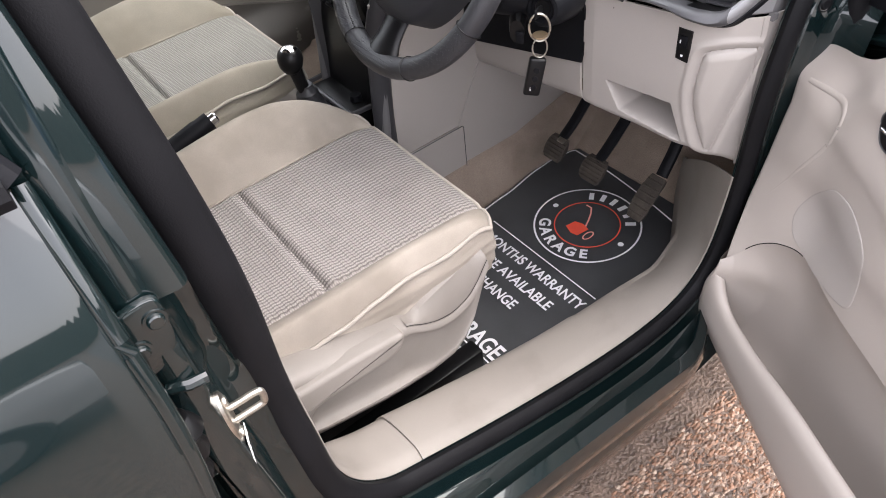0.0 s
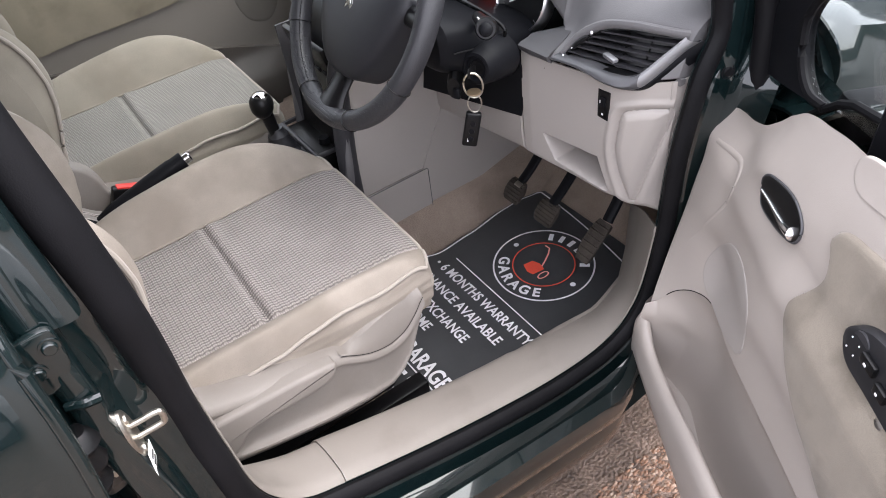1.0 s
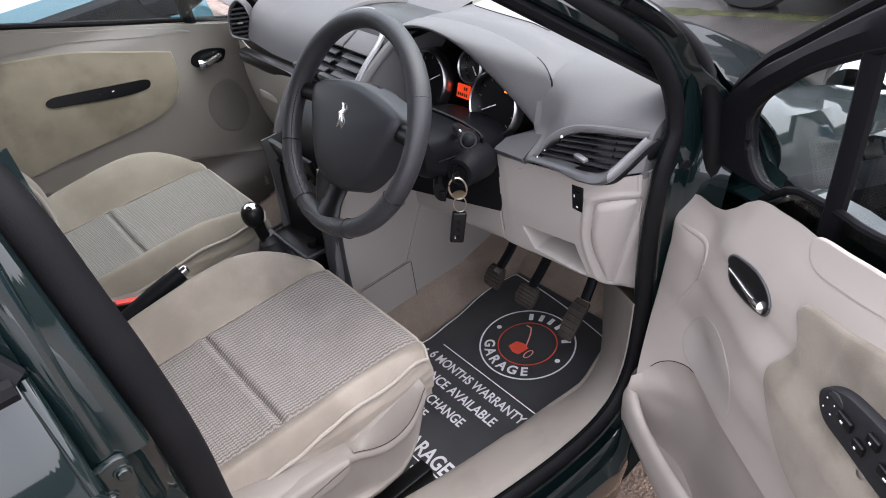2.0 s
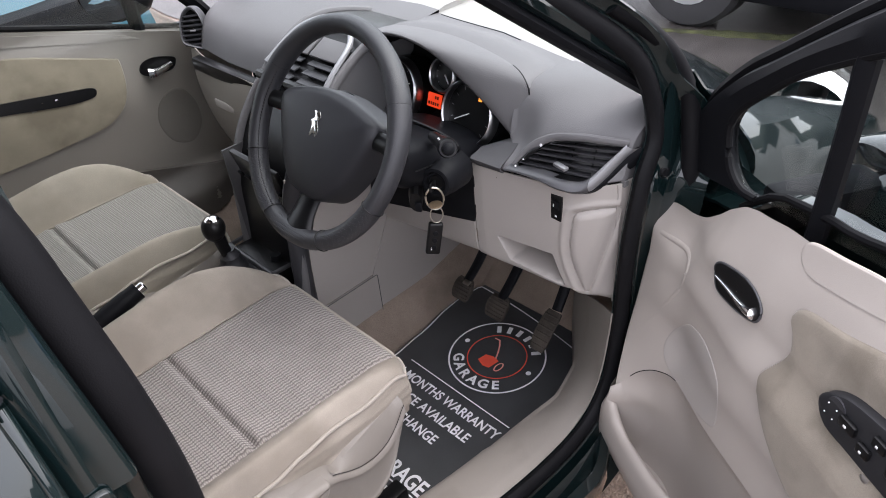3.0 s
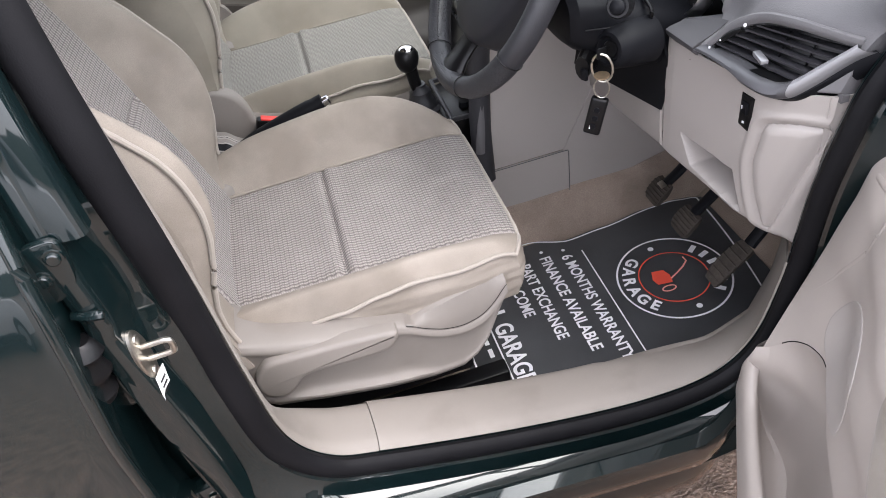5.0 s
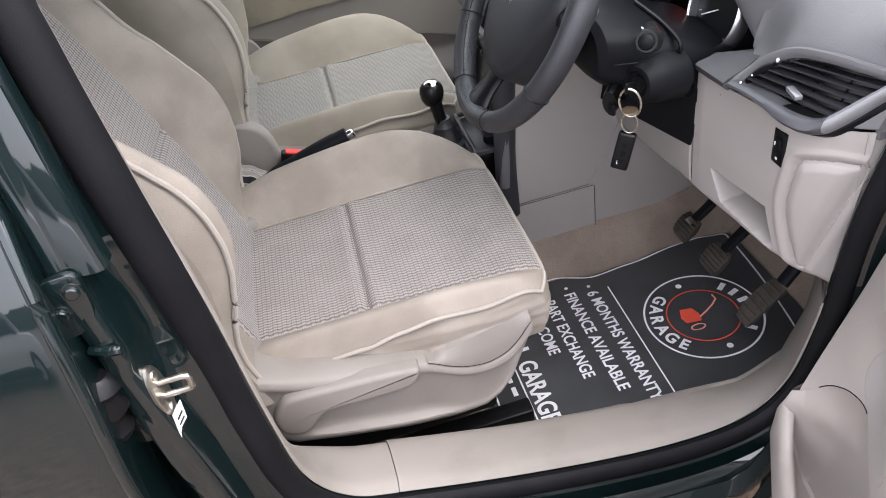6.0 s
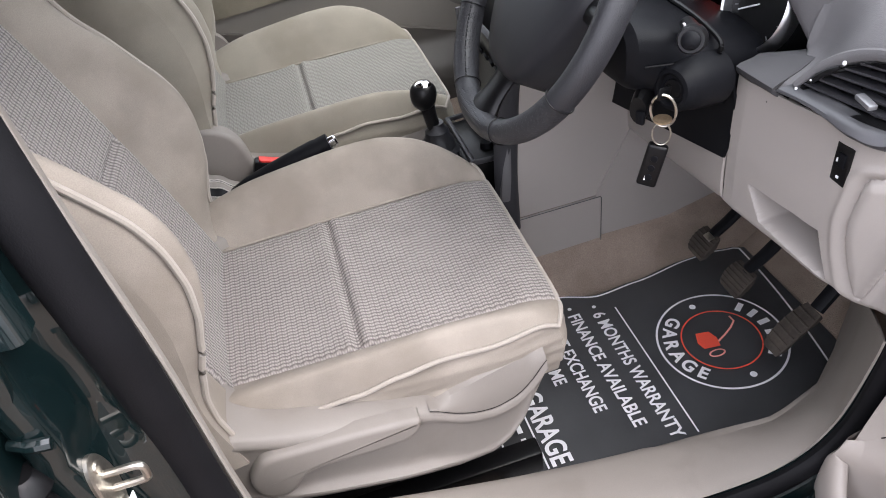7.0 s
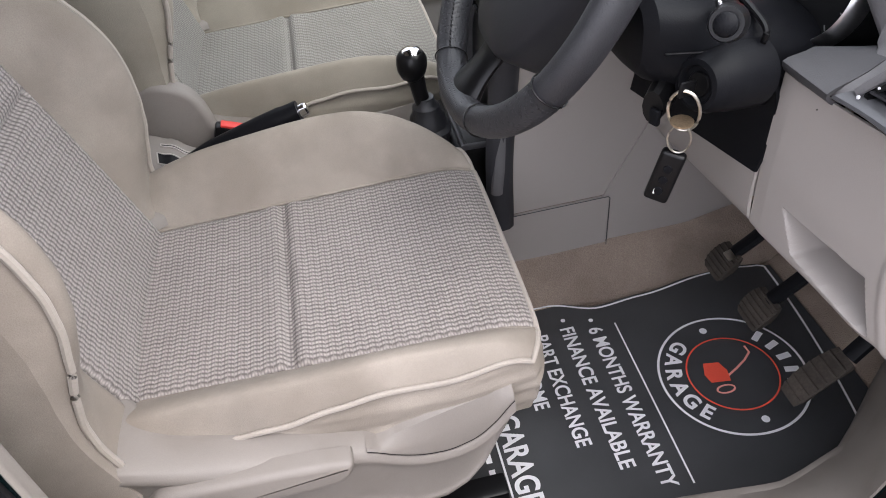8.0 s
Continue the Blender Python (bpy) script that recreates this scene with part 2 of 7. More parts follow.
def spline(pts, n, closed=False):
    """n points on a smooth curve through pts."""
    pts = [V(p) for p in pts]
    k = len(pts)
    out = []
    spans = k if closed else k - 1
    for i in range(n):
        u = i * spans / (n if closed else n - 1)
        j = min(int(u), spans - 1)
        f = u - j
        if closed:
            p0, p1, p2, p3 = (pts[(j + d) % k] for d in (-1, 0, 1, 2))
        else:
            p1, p2 = pts[j], pts[j + 1]
            p0 = pts[j - 1] if j else p1 * 2 - p2
            p3 = pts[j + 2] if j + 2 < k else p2 * 2 - p1
        out.append(0.5 * (2 * p1 + (p2 - p0) * f + (2 * p0 - 5 * p1 + 4 * p2 - p3) * f * f + (3 * p1 - p0 - 3 * p2 + p3) * f ** 3))
    return out


def lerp_table(table, u):
    """Smooth value at u from rows of (u, value)."""
    if u <= table[0][0]:
        return table[0][1]
    for (a, x), (b, y) in zip(table, table[1:]):
        if u <= b:
            f = (u - a) / (b - a)
            f = f * f * (3 - 2 * f)
            return x + (y - x) * f
    return table[-1][1]


def linear(table, u):
    """Straight-line value at u from rows of (u, value)."""
    if u <= table[0][0]:
        return table[0][1]
    for (a, x), (b, y) in zip(table, table[1:]):
        if u <= b:
            return x + (y - x) * (u - a) / (b - a)
    return table[-1][1]


def eased(table, u, w):
    """The straight-line value, its corners rounded over the width w."""
    return sum(linear(table, u + w * d / 3) for d in range(-3, 4)) / 7


def step(d, w):
    """A smooth step from 0 to 1 over the width w, at 0."""
    f = min(1.0, max(0.0, d / w * 0.5 + 0.5))
    return f * f * (3 - 2 * f)


def sheet(rows, loop=False, caps=False, bm=None):
    """Quads between rows of points; loop closes each row; caps fills the first and last row."""
    bm = bm or bmesh.new()
    vs = [[bm.verts.new(p) for p in r] for r in rows]
    w = len(rows[0])
    for a, b in zip(vs, vs[1:]):
        for i in range(w if loop else w - 1):
            j = (i + 1) % w
            bm.faces.new((a[i], a[j], b[j], b[i]))
    if caps:
        bm.faces.new(list(reversed(vs[0])))
        bm.faces.new(vs[-1])
    return bm


def thick(bm, d):
    """Give an open sheet a thickness d along its normals."""
    bmesh.ops.recalc_face_normals(bm, faces=bm.faces)
    bmesh.ops.solidify(bm, geom=list(bm.faces), thickness=d)
    return bm


def tube(path, r, n=10, closed=False, flat=1.0, up=(0, 0, 1), bm=None):
    """A round or flattened rod along a path; r may be a list."""
    path = [V(p) for p in path]
    k = len(path)
    rows = []
    for i, p in enumerate(path):
        if closed:
            d = path[(i + 1) % k] - path[i - 1]
        else:
            d = path[min(i + 1, k - 1)] - path[max(i - 1, 0)]
        d.normalize()
        u = V(up)
        if abs(u.dot(d)) > 0.95:
            u = V((1, 0, 0)) if abs(d.x) < 0.9 else V((0, 1, 0))
        s = d.cross(u).normalized()
        t = s.cross(d).normalized()
        rr = r[i] if isinstance(r, (list, tuple)) else r
        rows.append([p + s * math.cos(a) * rr + t * math.sin(a) * rr * flat for a in [2 * math.pi * q / n for q in range(n)]])
    if closed:
        rows.append(rows[0])
        bm = sheet(rows, loop=True, bm=bm)
        bmesh.ops.remove_doubles(bm, verts=bm.verts, dist=1e-6)
        return bm
    return sheet(rows, loop=True, caps=True, bm=bm)


def box(sx, sy, sz, bev=0.0, m=None, seg=2, bm=None):
    """A box of that size, edges rounded, placed by m."""
    b = bmesh.new()
    bmesh.ops.create_cube(b, size=1.0, matrix=Matrix.Diagonal((sx, sy, sz, 1)))
    if bev:
        bmesh.ops.bevel(b, geom=list(b.edges), offset=bev, segments=seg, profile=0.5, affect="EDGES")
    if m is not None:
        b.transform(m)
    if bm is None:
        return b
    me = bpy.data.meshes.new("tmp")
    b.to_mesh(me)
    b.free()
    bm.from_mesh(me)
    bpy.data.meshes.remove(me)
    return bm


def prism(outline, depth, m, bev=0.0, seg=2):
    """An outline in the plane of m's x and y, given a depth along m's z (0 to depth)."""
    bm = bmesh.new()
    f = bm.faces.new([bm.verts.new((p[0], p[1], 0)) for p in outline])
    bm.normal_update()
    if f.normal.z > 0:
        f.normal_flip()
    ex = bmesh.ops.extrude_face_region(bm, geom=[f])
    bmesh.ops.translate(bm, verts=[v for v in ex["geom"] if isinstance(v, bmesh.types.BMVert)], vec=(0, 0, depth))
    bmesh.ops.recalc_face_normals(bm, faces=bm.faces)
    if bev:
        top = [e for e in bm.edges if all(abs(v.co.z - depth) < 1e-7 for v in e.verts)]
        bmesh.ops.bevel(bm, geom=top, offset=bev, segments=seg, profile=0.5, affect="EDGES")
    bm.transform(m)
    return bm


def lathe(profile, n=24, m=None, bm=None):
    """A turned form: profile rows of (radius, height) about z."""
    rows = [[(r * math.cos(2 * math.pi * i / n), r * math.sin(2 * math.pi * i / n), h) for i in range(n)] for r, h in profile]
    b = sheet(rows, loop=True, caps=True, bm=bm)
    if m is not None:
        b.transform(m)
    return b


def frame_of(origin, x_axis, y_hint):
    """A pose at origin with that x axis, and y near the hint."""
    x = V(x_axis).normalized()
    z = x.cross(V(y_hint)).normalized()
    y = z.cross(x)
    m = Matrix((x, y, z)).transposed().to_4x4()
    m.translation = V(origin)
    return m


def part(name, bm, mat, parent=None, label="", smooth=35):
    """Links a bmesh as one mesh object, under a thing or a part."""
    bmesh.ops.recalc_face_normals(bm, faces=bm.faces)
    me = bpy.data.meshes.new(name)
    bm.to_mesh(me)
    bm.free()
    me.materials.append(mat)
    if smooth:
        me.shade_smooth()
        me.set_sharp_from_angle(angle=radians(smooth))
    ob = new(name, me)
    if parent is not None:
        ob.parent = parent
        ob.matrix_parent_inverse = parent.matrix_basis.inverted()
    if label:
        ob["label"] = label
    return ob


def thing(name, at, label, category, group="", kind=""):
    ob = new(name)
    ob.empty_display_size = 0.05
    ob.location = at
    ob.matrix_basis = Matrix.Translation(at)
    return tagged(ob, label, category, group, kind)


def grid_uv(ob, across, xs, ys):
    """Texture coordinates in metres over a sheet with that many points across."""
    me = ob.data
    uv = me.uv_layers.new(name="flat").data
    down = len(me.vertices) // across
    for lp in me.loops:
        i, j = divmod(lp.vertex_index, across)
        uv[lp.index].uv = (xs[0] + (xs[1] - xs[0]) * j / (across - 1), ys[0] + (ys[1] - ys[0]) * i / (down - 1))

# ---------------------------------------------------------------- ground and neighbours
def make_ground():
    rows = []
    for i in range(61):
        x = -30 + i
        rows.append([(x * (1 if abs(x) < 25 else 40), y * (1 if abs(y) < 25 else 40), 0.0) for y in range(-30, 31)])
    return tagged(part("ground", sheet(rows), GROUND), "wet reddish brown gravelly tarmac under the car", "ground", kind="structure")


make_ground()


def make_yard():
    """Dark wet asphalt ahead of the car, with an uneven edge."""
    rows = []
    for i in range(61):
        y = -30 + i
        edge = 2.0 + 0.25 * noise.noise(V((0, y * 0.7, 4)))
        rows.append([(edge + (32 - edge) * f, y, 0.006) for f in (0, 0.02, 0.1, 0.3, 0.6, 1.0)])
    return tagged(part("road", sheet(rows), ASPHALT), "dark wet asphalt of the yard", "road", kind="structure")


def make_moss():
    """A low ragged line of moss across the asphalt."""
    rows = []
    for i in range(120):
        u = i / 119
        c = V((2.6 + 1.35 * u, 3.2 - 3.8 * u, 0.006))
        w = 0.055 + 0.04 * noise.noise(c * 5) + 0.03 * noise.noise(c * 17)
        side = V((0.94, 0.33, 0))
        rows.append([c + side * w * f + V((0, 0, 0.010 * (1 - f * f) - 0.003)) for f in (-1, -0.6, -0.2, 0.2, 0.6, 1)])
    return tagged(part("moss", sheet(rows), MOSS), "green brown moss growing along the asphalt", "moss", kind="stuff")


make_yard()
make_moss()


def make_gravel():
    """Small stones on the ground beside the sill."""
    rng = random.Random(5)
    verts, faces = [], []
    for _ in range(12000):
        x, y = rng.gauss(0.62, 0.42), -0.72 - abs(rng.gauss(0, 0.42))
        r = rng.uniform(0.0025, 0.0065) * (1.6 if rng.random() < 0.06 else 1)
        a = rng.uniform(0, 6.28)
        b = len(verts)
        sx, sy = r * rng.uniform(0.8, 1.5), r * rng.uniform(0.6, 1.0)
        for i in range(5):
            q = a + i * 1.2566 + rng.uniform(-0.3, 0.3)
            verts.append((x + sx * math.cos(q), y + sy * math.sin(q), 0.0))
        verts.append((x + rng.uniform(-1, 1) * r * 0.3, y, r * rng.uniform(0.5, 0.9)))
        faces += [(b + i, b + (i + 1) % 5, b + 5) for i in range(5)]
    me = bpy.data.meshes.new("gravel")
    me.from_pydata(verts, [], faces)
    me.materials.append(GRAVEL)
    return tagged(new("gravel", me), "loose reddish brown gravel chips on the ground", "gravel", kind="stuff")


GRAVEL = material("gravel chips", (0.24, 0.15, 0.10), 0.6, vary=0.3, vary_scale=60)
gn, gl = GRAVEL.node_tree.nodes, GRAVEL.node_tree.links
isl = gn.new("ShaderNodeNewGeometry")
gramp = gn.new("ShaderNodeValToRGB")
for pos, colr in ((0.25, (0.19, 0.105, 0.065, 1)), (0.5, (0.28, 0.155, 0.095, 1)), (0.75, (0.30, 0.20, 0.14, 1))):
    e = gramp.color_ramp.elements.new(pos)
    e.color = colr
gramp.color_ramp.elements[0].color = (0.12, 0.075, 0.05, 1)
gramp.color_ramp.elements[-1].color = (0.40, 0.31, 0.24, 1)
gl.new(isl.outputs["Random Per Island"], gramp.inputs["Fac"])
gl.new(gramp.outputs["Color"], gn["Principled BSDF"].inputs["Base Color"])
make_gravel()


def make_backdrop():
    """An unseen dark treeline ring, added to darken low reflections and close the horizon."""
    rows = []
    for i in range(121):
        a = 2 * math.pi * i / 120
        h = 5.0 + 2.5 * noise.noise(V((math.cos(a) * 4, math.sin(a) * 4, 0))) + 1.2 * noise.noise(V((math.cos(a) * 15, math.sin(a) * 15, 3)))
        rows.append([(45 * math.cos(a), 45 * math.sin(a), z * h) for z in (0, 0.4, 0.8, 1.0)])
    return tagged(part("backdrop", sheet(rows), BACKDROP_DARK), "unseen dark treeline ring added round the yard", "backdrop", kind="structure")


BACKDROP_DARK = material("dark reflection backdrop", (0.045, 0.055, 0.04), 0.9, vary=0.5, vary_scale=0.6, grain_scale=4)
make_backdrop()

# ---------------------------------------------------------------- the car's body shell
# Loop of the front door opening, seal line: x, y, z
OPENING = [(-0.058, -0.69, 0.76), (-0.048, -0.69, 0.63), (-0.002, -0.69, 0.553), (0.08, -0.69, 0.518), (0.28, -0.69, 0.462), (0.47, -0.69, 0.428),
           (0.60, -0.69, 0.436), (0.672, -0.69, 0.50), (0.702, -0.69, 0.62), (0.715, -0.69, 0.78), (0.745, -0.69, 0.91), (0.782, -0.685, 0.99),
           (0.745, -0.665, 1.11), (0.62, -0.63, 1.22), (0.47, -0.59, 1.32), (0.28, -0.56, 1.41), (0.08, -0.55, 1.445), (-0.04, -0.565, 1.42),
           (-0.100, -0.59, 1.35), (-0.092, -0.625, 1.23), (-0.080, -0.653, 1.10), (-0.064, -0.678, 0.95)]
LOOP = spline(OPENING, 168, closed=True)


def outward(i, d):
    """The seal loop's point i moved d outward in the plane of the side."""
    p, q = LOOP[i - 1], LOOP[(i + 1) % len(LOOP)]
    t = (q - p).normalized()
    n = V((-t.z, 0, t.x))
    c = LOOP[i] - V((0.32, LOOP[i].y, 0.85))
    if n.dot(c) < 0:
        n = -n
    return LOOP[i] + n * d


car = thing("car", (0.3, 0, 0), "dark green hatchback with its driver's door open", "car")


def body_side():
    """The painted frame round the opening: seal flange, step, outer skin."""
    rows = []
    k = len(LOOP)
    for i in list(range(k)) + [0]:
        p = LOOP[i]
        low = p.z < 0.60 and p.x > 0.0
        rear = p.x < 0.0 and p.z < 1.3
        row = []
        slim = 1.0 - 0.55 * min(1.0, max(0.0, (p.z - 0.98) / 0.08)) * (1 if p.x > 0.2 else 0)
        for d, dy, dz in ((-0.012, 0.006, 0), (0.012, -0.004, 0), (0.02, -0.014, 0), (0.045, -0.02, 0), (0.06, -0.055 if low else -0.035, 0), (0.085, -0.075 if not rear else -0.04, 0)):
            q = outward(i, d * (slim if d > 0 else 1))
            row.append(V((q.x, q.y + dy * slim, q.z + dz)))
        rows.append(row)
    return thick(sheet(rows), 0.004)


part("door_frame", body_side(), PAINT, car, "dark green painted door opening")


def lower_sill():
    """Outer sill below the opening, rounded, with a stepped ridge."""
    prof = [(-0.765, 0.435), (-0.782, 0.425), (-0.787, 0.40), (-0.782, 0.37), (-0.772, 0.355), (-0.776, 0.335), (-0.77, 0.29), (-0.755, 0.25), (-0.72, 0.225), (-0.66, 0.215)]
    rows = []
    for i in range(64):
        x = -1.1 + i * 2.1 / 63
        dz = 0.055 - (x - 0.0) * 0.11 if x > 0 else 0.055
        dz = max(dz, -0.01)
        tuck = 0.085 * step(x - 0.62, 0.10)
        rows.append([(x, min(y + tuck, -0.66), z + dz) for y, z in prof])
    return thick(sheet(rows), 0.004)


part("outer_sill", lower_sill(), PAINT, car, "dark green painted sill")


def seal_swell(p):
    """The seal is broader up the centre pillar."""
    return step(0.02 - p.x, 0.10) * step(p.z - 0.60, 0.12) * step(1.36 - p.z, 0.1)


def seal_high(p):
    """Above the waist it also stands further out."""
    return seal_swell(p) * step(p.z - 0.98, 0.16)


part("door_seal", tube([p + V((-0.007 * seal_swell(p) + 0.016 * seal_high(p), -0.006 - 0.034 * seal_high(p), 0)) for p in LOOP], [0.0165 + 0.0035 * seal_swell(p) + 0.002 * seal_high(p) for p in LOOP], 12, closed=True, flat=0.8, up=(0, 1, 0)), RUBBER, car, "black rubber door seal")


def shell_side(sign):
    """Side walls, closed all round where no opening is seen."""
    rows = []
    for x in np.linspace(-1.6, -0.17, 16):
        rows.append([(x, sign * y, z) for y, z in ((0.70, 0.25), (0.76, 0.30), (0.775, 0.5), (0.79, 0.75), (0.785, 0.95), (0.755, 1.085))])
    return thick(sheet(rows), 0.01)


def roof():
    rows = []
    for x in np.linspace(-1.6, 0.42, 22):
        f = max(0.0, (x + 0.2) / 0.62)
        z = 1.53 - 0.07 * f * f - 0.05 * max(0, (-x - 0.8)) ** 2
        rows.append([(x, y, z - 0.06 * abs(y / 0.57) ** 4 - 0.02 * (y / 0.57) ** 2) for y in np.linspace(-0.57, 0.57, 17)])
    return thick(sheet(rows), 0.03)


part("roof", roof(), PAINT, car, "dark green roof")
tail = []
for x, z in ((-1.6, 0.25), (-1.66, 0.6), (-1.64, 0.95), (-1.6, 1.43)):
    tail.append([(x, y, z) for y in np.linspace(-0.76, 0.76, 9)])
part("tailgate", thick(sheet(tail), 0.03), PAINT, car)
part("underbody", box(3.2, 1.38, 0.05, 0.01, pose(0.0, 0, 0.245)), MATT_BLACK, car)


def wheel_arch_wing(sign):
    """Front wing from the door's hinge line to the headlamp."""
    rows = []
    for i in range(26):
        u = i / 25
        x = 0.90 + u * 0.95
        bulge = 0.03 * math.sin(u * math.pi)
        y0 = 0.80 + bulge - 0.22 * max(0, u - 0.55) ** 2 / 0.2
        top = 0.965 - 0.30 * (x - 0.95) - 0.14 * (x - 0.95) ** 2
        arch = math.sqrt(max(0, 0.34 ** 2 - (x - 1.42) ** 2)) if abs(x - 1.42) < 0.34 else 0
        low = max(0.25, 0.30 + arch)
        rows.append([(x, sign * (y0 - dy), low + (top - low) * f) for f, dy in ((0, 0.02), (0.3, 0.0), (0.6, -0.01), (0.85, 0.005), (0.96, 0.04), (1.0, 0.085), (1.0, 0.12))])
    return thick(sheet(rows), 0.006)


def bonnet():
    rows = []
    for i in range(18):
        u = i / 17
        x = 1.10 + u * 0.80
        rows.append([(x - 0.16 * (y / 0.66) ** 2 * (1 - u) - 0.10 * (y / 0.66) ** 2 * u, y * (1 - 0.12 * u), 1.0 - 0.264 * u - 0.128 * u * u - 0.085 * (0.42 + 0.58 * min(1, 2 * u)) * (y / 0.66) ** 2) for y in np.linspace(-0.66, 0.66, 19)])
    return thick(sheet(rows), 0.008)


for s in (-1, 1):
    part("front_wing", wheel_arch_wing(s), PAINT, car)
part("bonnet", bonnet(), PAINT, car, "dark green bonnet wet with rain")
for s in (-1, 1):
    lamp = lathe([(0.001, 0.03), (0.05, 0.026), (0.085, 0.01), (0.1, -0.02), (0.1, -0.05)], 20, frame_of((1.63, s * 0.665, 0.690), (0, 1, 0), (-0.5, 0, 0.85)) @ Matrix.Diagonal((1, 1.7, 1, 1)))
    part("headlamp", lamp, CLEAR, car)
    part("headlamp_bowl", lathe([(0.001, -0.05), (0.05, -0.03), (0.09, -0.012), (0.097, -0.02), (0.097, -0.06)], 20, frame_of((1.63, s * 0.665, 0.685), (0, 1, 0), (-0.5, 0, 0.85)) @ Matrix.Diagonal((0.95, 1.6, 1, 1))), CHROME, car)
scuttle = []
for i in range(10):
    u = i / 9
    scuttle.append([(1.10 + 0.10 * u - 0.20 * (y / 0.66) ** 2, y, 0.945 + 0.012 * math.sin(u * 9) + 0.01 * u - 0.03 * (y / 0.66) ** 2) for y in np.linspace(-0.66, 0.66, 17)])
part("scuttle_panel", thick(sheet(scuttle), 0.006), MATT_BLACK, car, "black scuttle panel")

for wx in (-1.08, 1.42):
    for sy in (-1, 1):
        m = pose(wx, sy * 0.715, 0.295, 90, 0, 0)
        w = part("wheel", lathe([(0.18, 0.085), (0.20, 0.092), (0.275, 0.088), (0.296, 0.06), (0.296, -0.06), (0.275, -0.088), (0.20, -0.092), (0.18, -0.085)], 40, m), TYRE, car, "black tyre")
        part("rim", lathe([(0.18, 0.085), (0.165, 0.06), (0.06, 0.07), (0.001, 0.072)], 28, pose(wx, sy * 0.715, 0.295, 90 * sy, 0, 0)), SATIN, w, "silver wheel rim")
rows = []
for a in np.linspace(-1, 1, 25):
    x = 1.94 - 0.16 * a * a - 0.10 * a ** 6
    rows.append([V((x + d, 0.76 * a, z)) for d, z in ((-0.10, 0.24), (-0.02, 0.26), (0.0, 0.34), (0.005, 0.46), (-0.02, 0.50), (-0.05, 0.55), (-0.10, 0.58))])
part("front_bumper", thick(sheet(rows), 0.006), PAINT, car, "dark green front bumper")
part("lower_grille", box(0.02, 0.70, 0.12, 0.006, pose(1.945, 0, 0.38)), MATT_BLACK, car, "black lower grille")

# windscreen, its pillars
def screen_point(u, v):
    """u across (-1 to 1), v from the base to the roof."""
    y = u * (0.66 - 0.12 * v)
    x = 1.13 - 0.70 * v - 0.20 * u * u * (1 - 0.55 * v)
    return V((x, y, 1.0 + 0.45 * v - 0.04 * u * u))


glass = part("windscreen", thick(sheet([[screen_point(u, v) for u in np.linspace(-0.97, 0.97, 15)] for v in np.linspace(0.0, 1.0, 9)]), 0.004), GLASS, car, "clear windscreen")
glass.visible_shadow = False
for s in (-1, 1):
    pl = [screen_point(s, v) for v in np.linspace(-0.02, 1.02, 12)]
    part("windscreen_pillar", tube([p + V((0.012, s * 0.030, 0.0)) for p in pl], 0.022, 10, flat=0.75), PAINT, car, "dark green windscreen pillar")
    part("pillar_trim", tube([p + V((-0.006, s * 0.016, -0.014)) for p in pl], 0.020, 10, flat=0.6), MATT_BLACK, car, "dark inner pillar trim")
header = [screen_point(u, 1.02) + V((-0.02, 0, 0.01)) for u in np.linspace(-1, 1, 9)]
part("roof_header", tube(header, 0.03, 8), PAINT, car)
part("headlining", sheet([[(x, y, 1.485 - 0.02 * (y / 0.55) ** 2) for y in np.linspace(-0.56, 0.56, 7)] for x in np.linspace(-1.58, 0.40, 9)]), PLASTIC_DOOR, car)

# floor pan and carpets
def floor_z(x):
    """Height of the footwell floor along the car."""
    return 0.305 + (0.0 if x < 0.86 else 0.75 * (x - 0.86) * min(1.0, (x - 0.86) / 0.10)) + (0.0 if x < 0.98 else 0.9 * (x - 0.98))


rows = []
for x in np.linspace(-1.5, 1.12, 60):
    row = []
    for y in np.linspace(-0.68, 0.68, 55):
        z = floor_z(x)
        tunnel = max(0.0, 1 - (abs(y) / 0.138) ** 4) * 0.16
        side = 0.10 * max(0.0, (abs(y) - 0.56) / 0.12)
        row.append((x, y, z + tunnel + side + 0.003 * noise.noise(V((x * 9, y * 9, 0)))))
    rows.append(row)
tagged(part("footwell_carpet", sheet(rows), CARPET), "worn brown grey footwell carpet", "carpet", kind="structure")
tagged(part("bulkhead", box(0.03, 1.36, 0.62, 0.01, pose(1.08, 0, 0.61)), MATT_BLACK), "dark bulkhead behind the dashboard", "bulkhead", kind="structure")


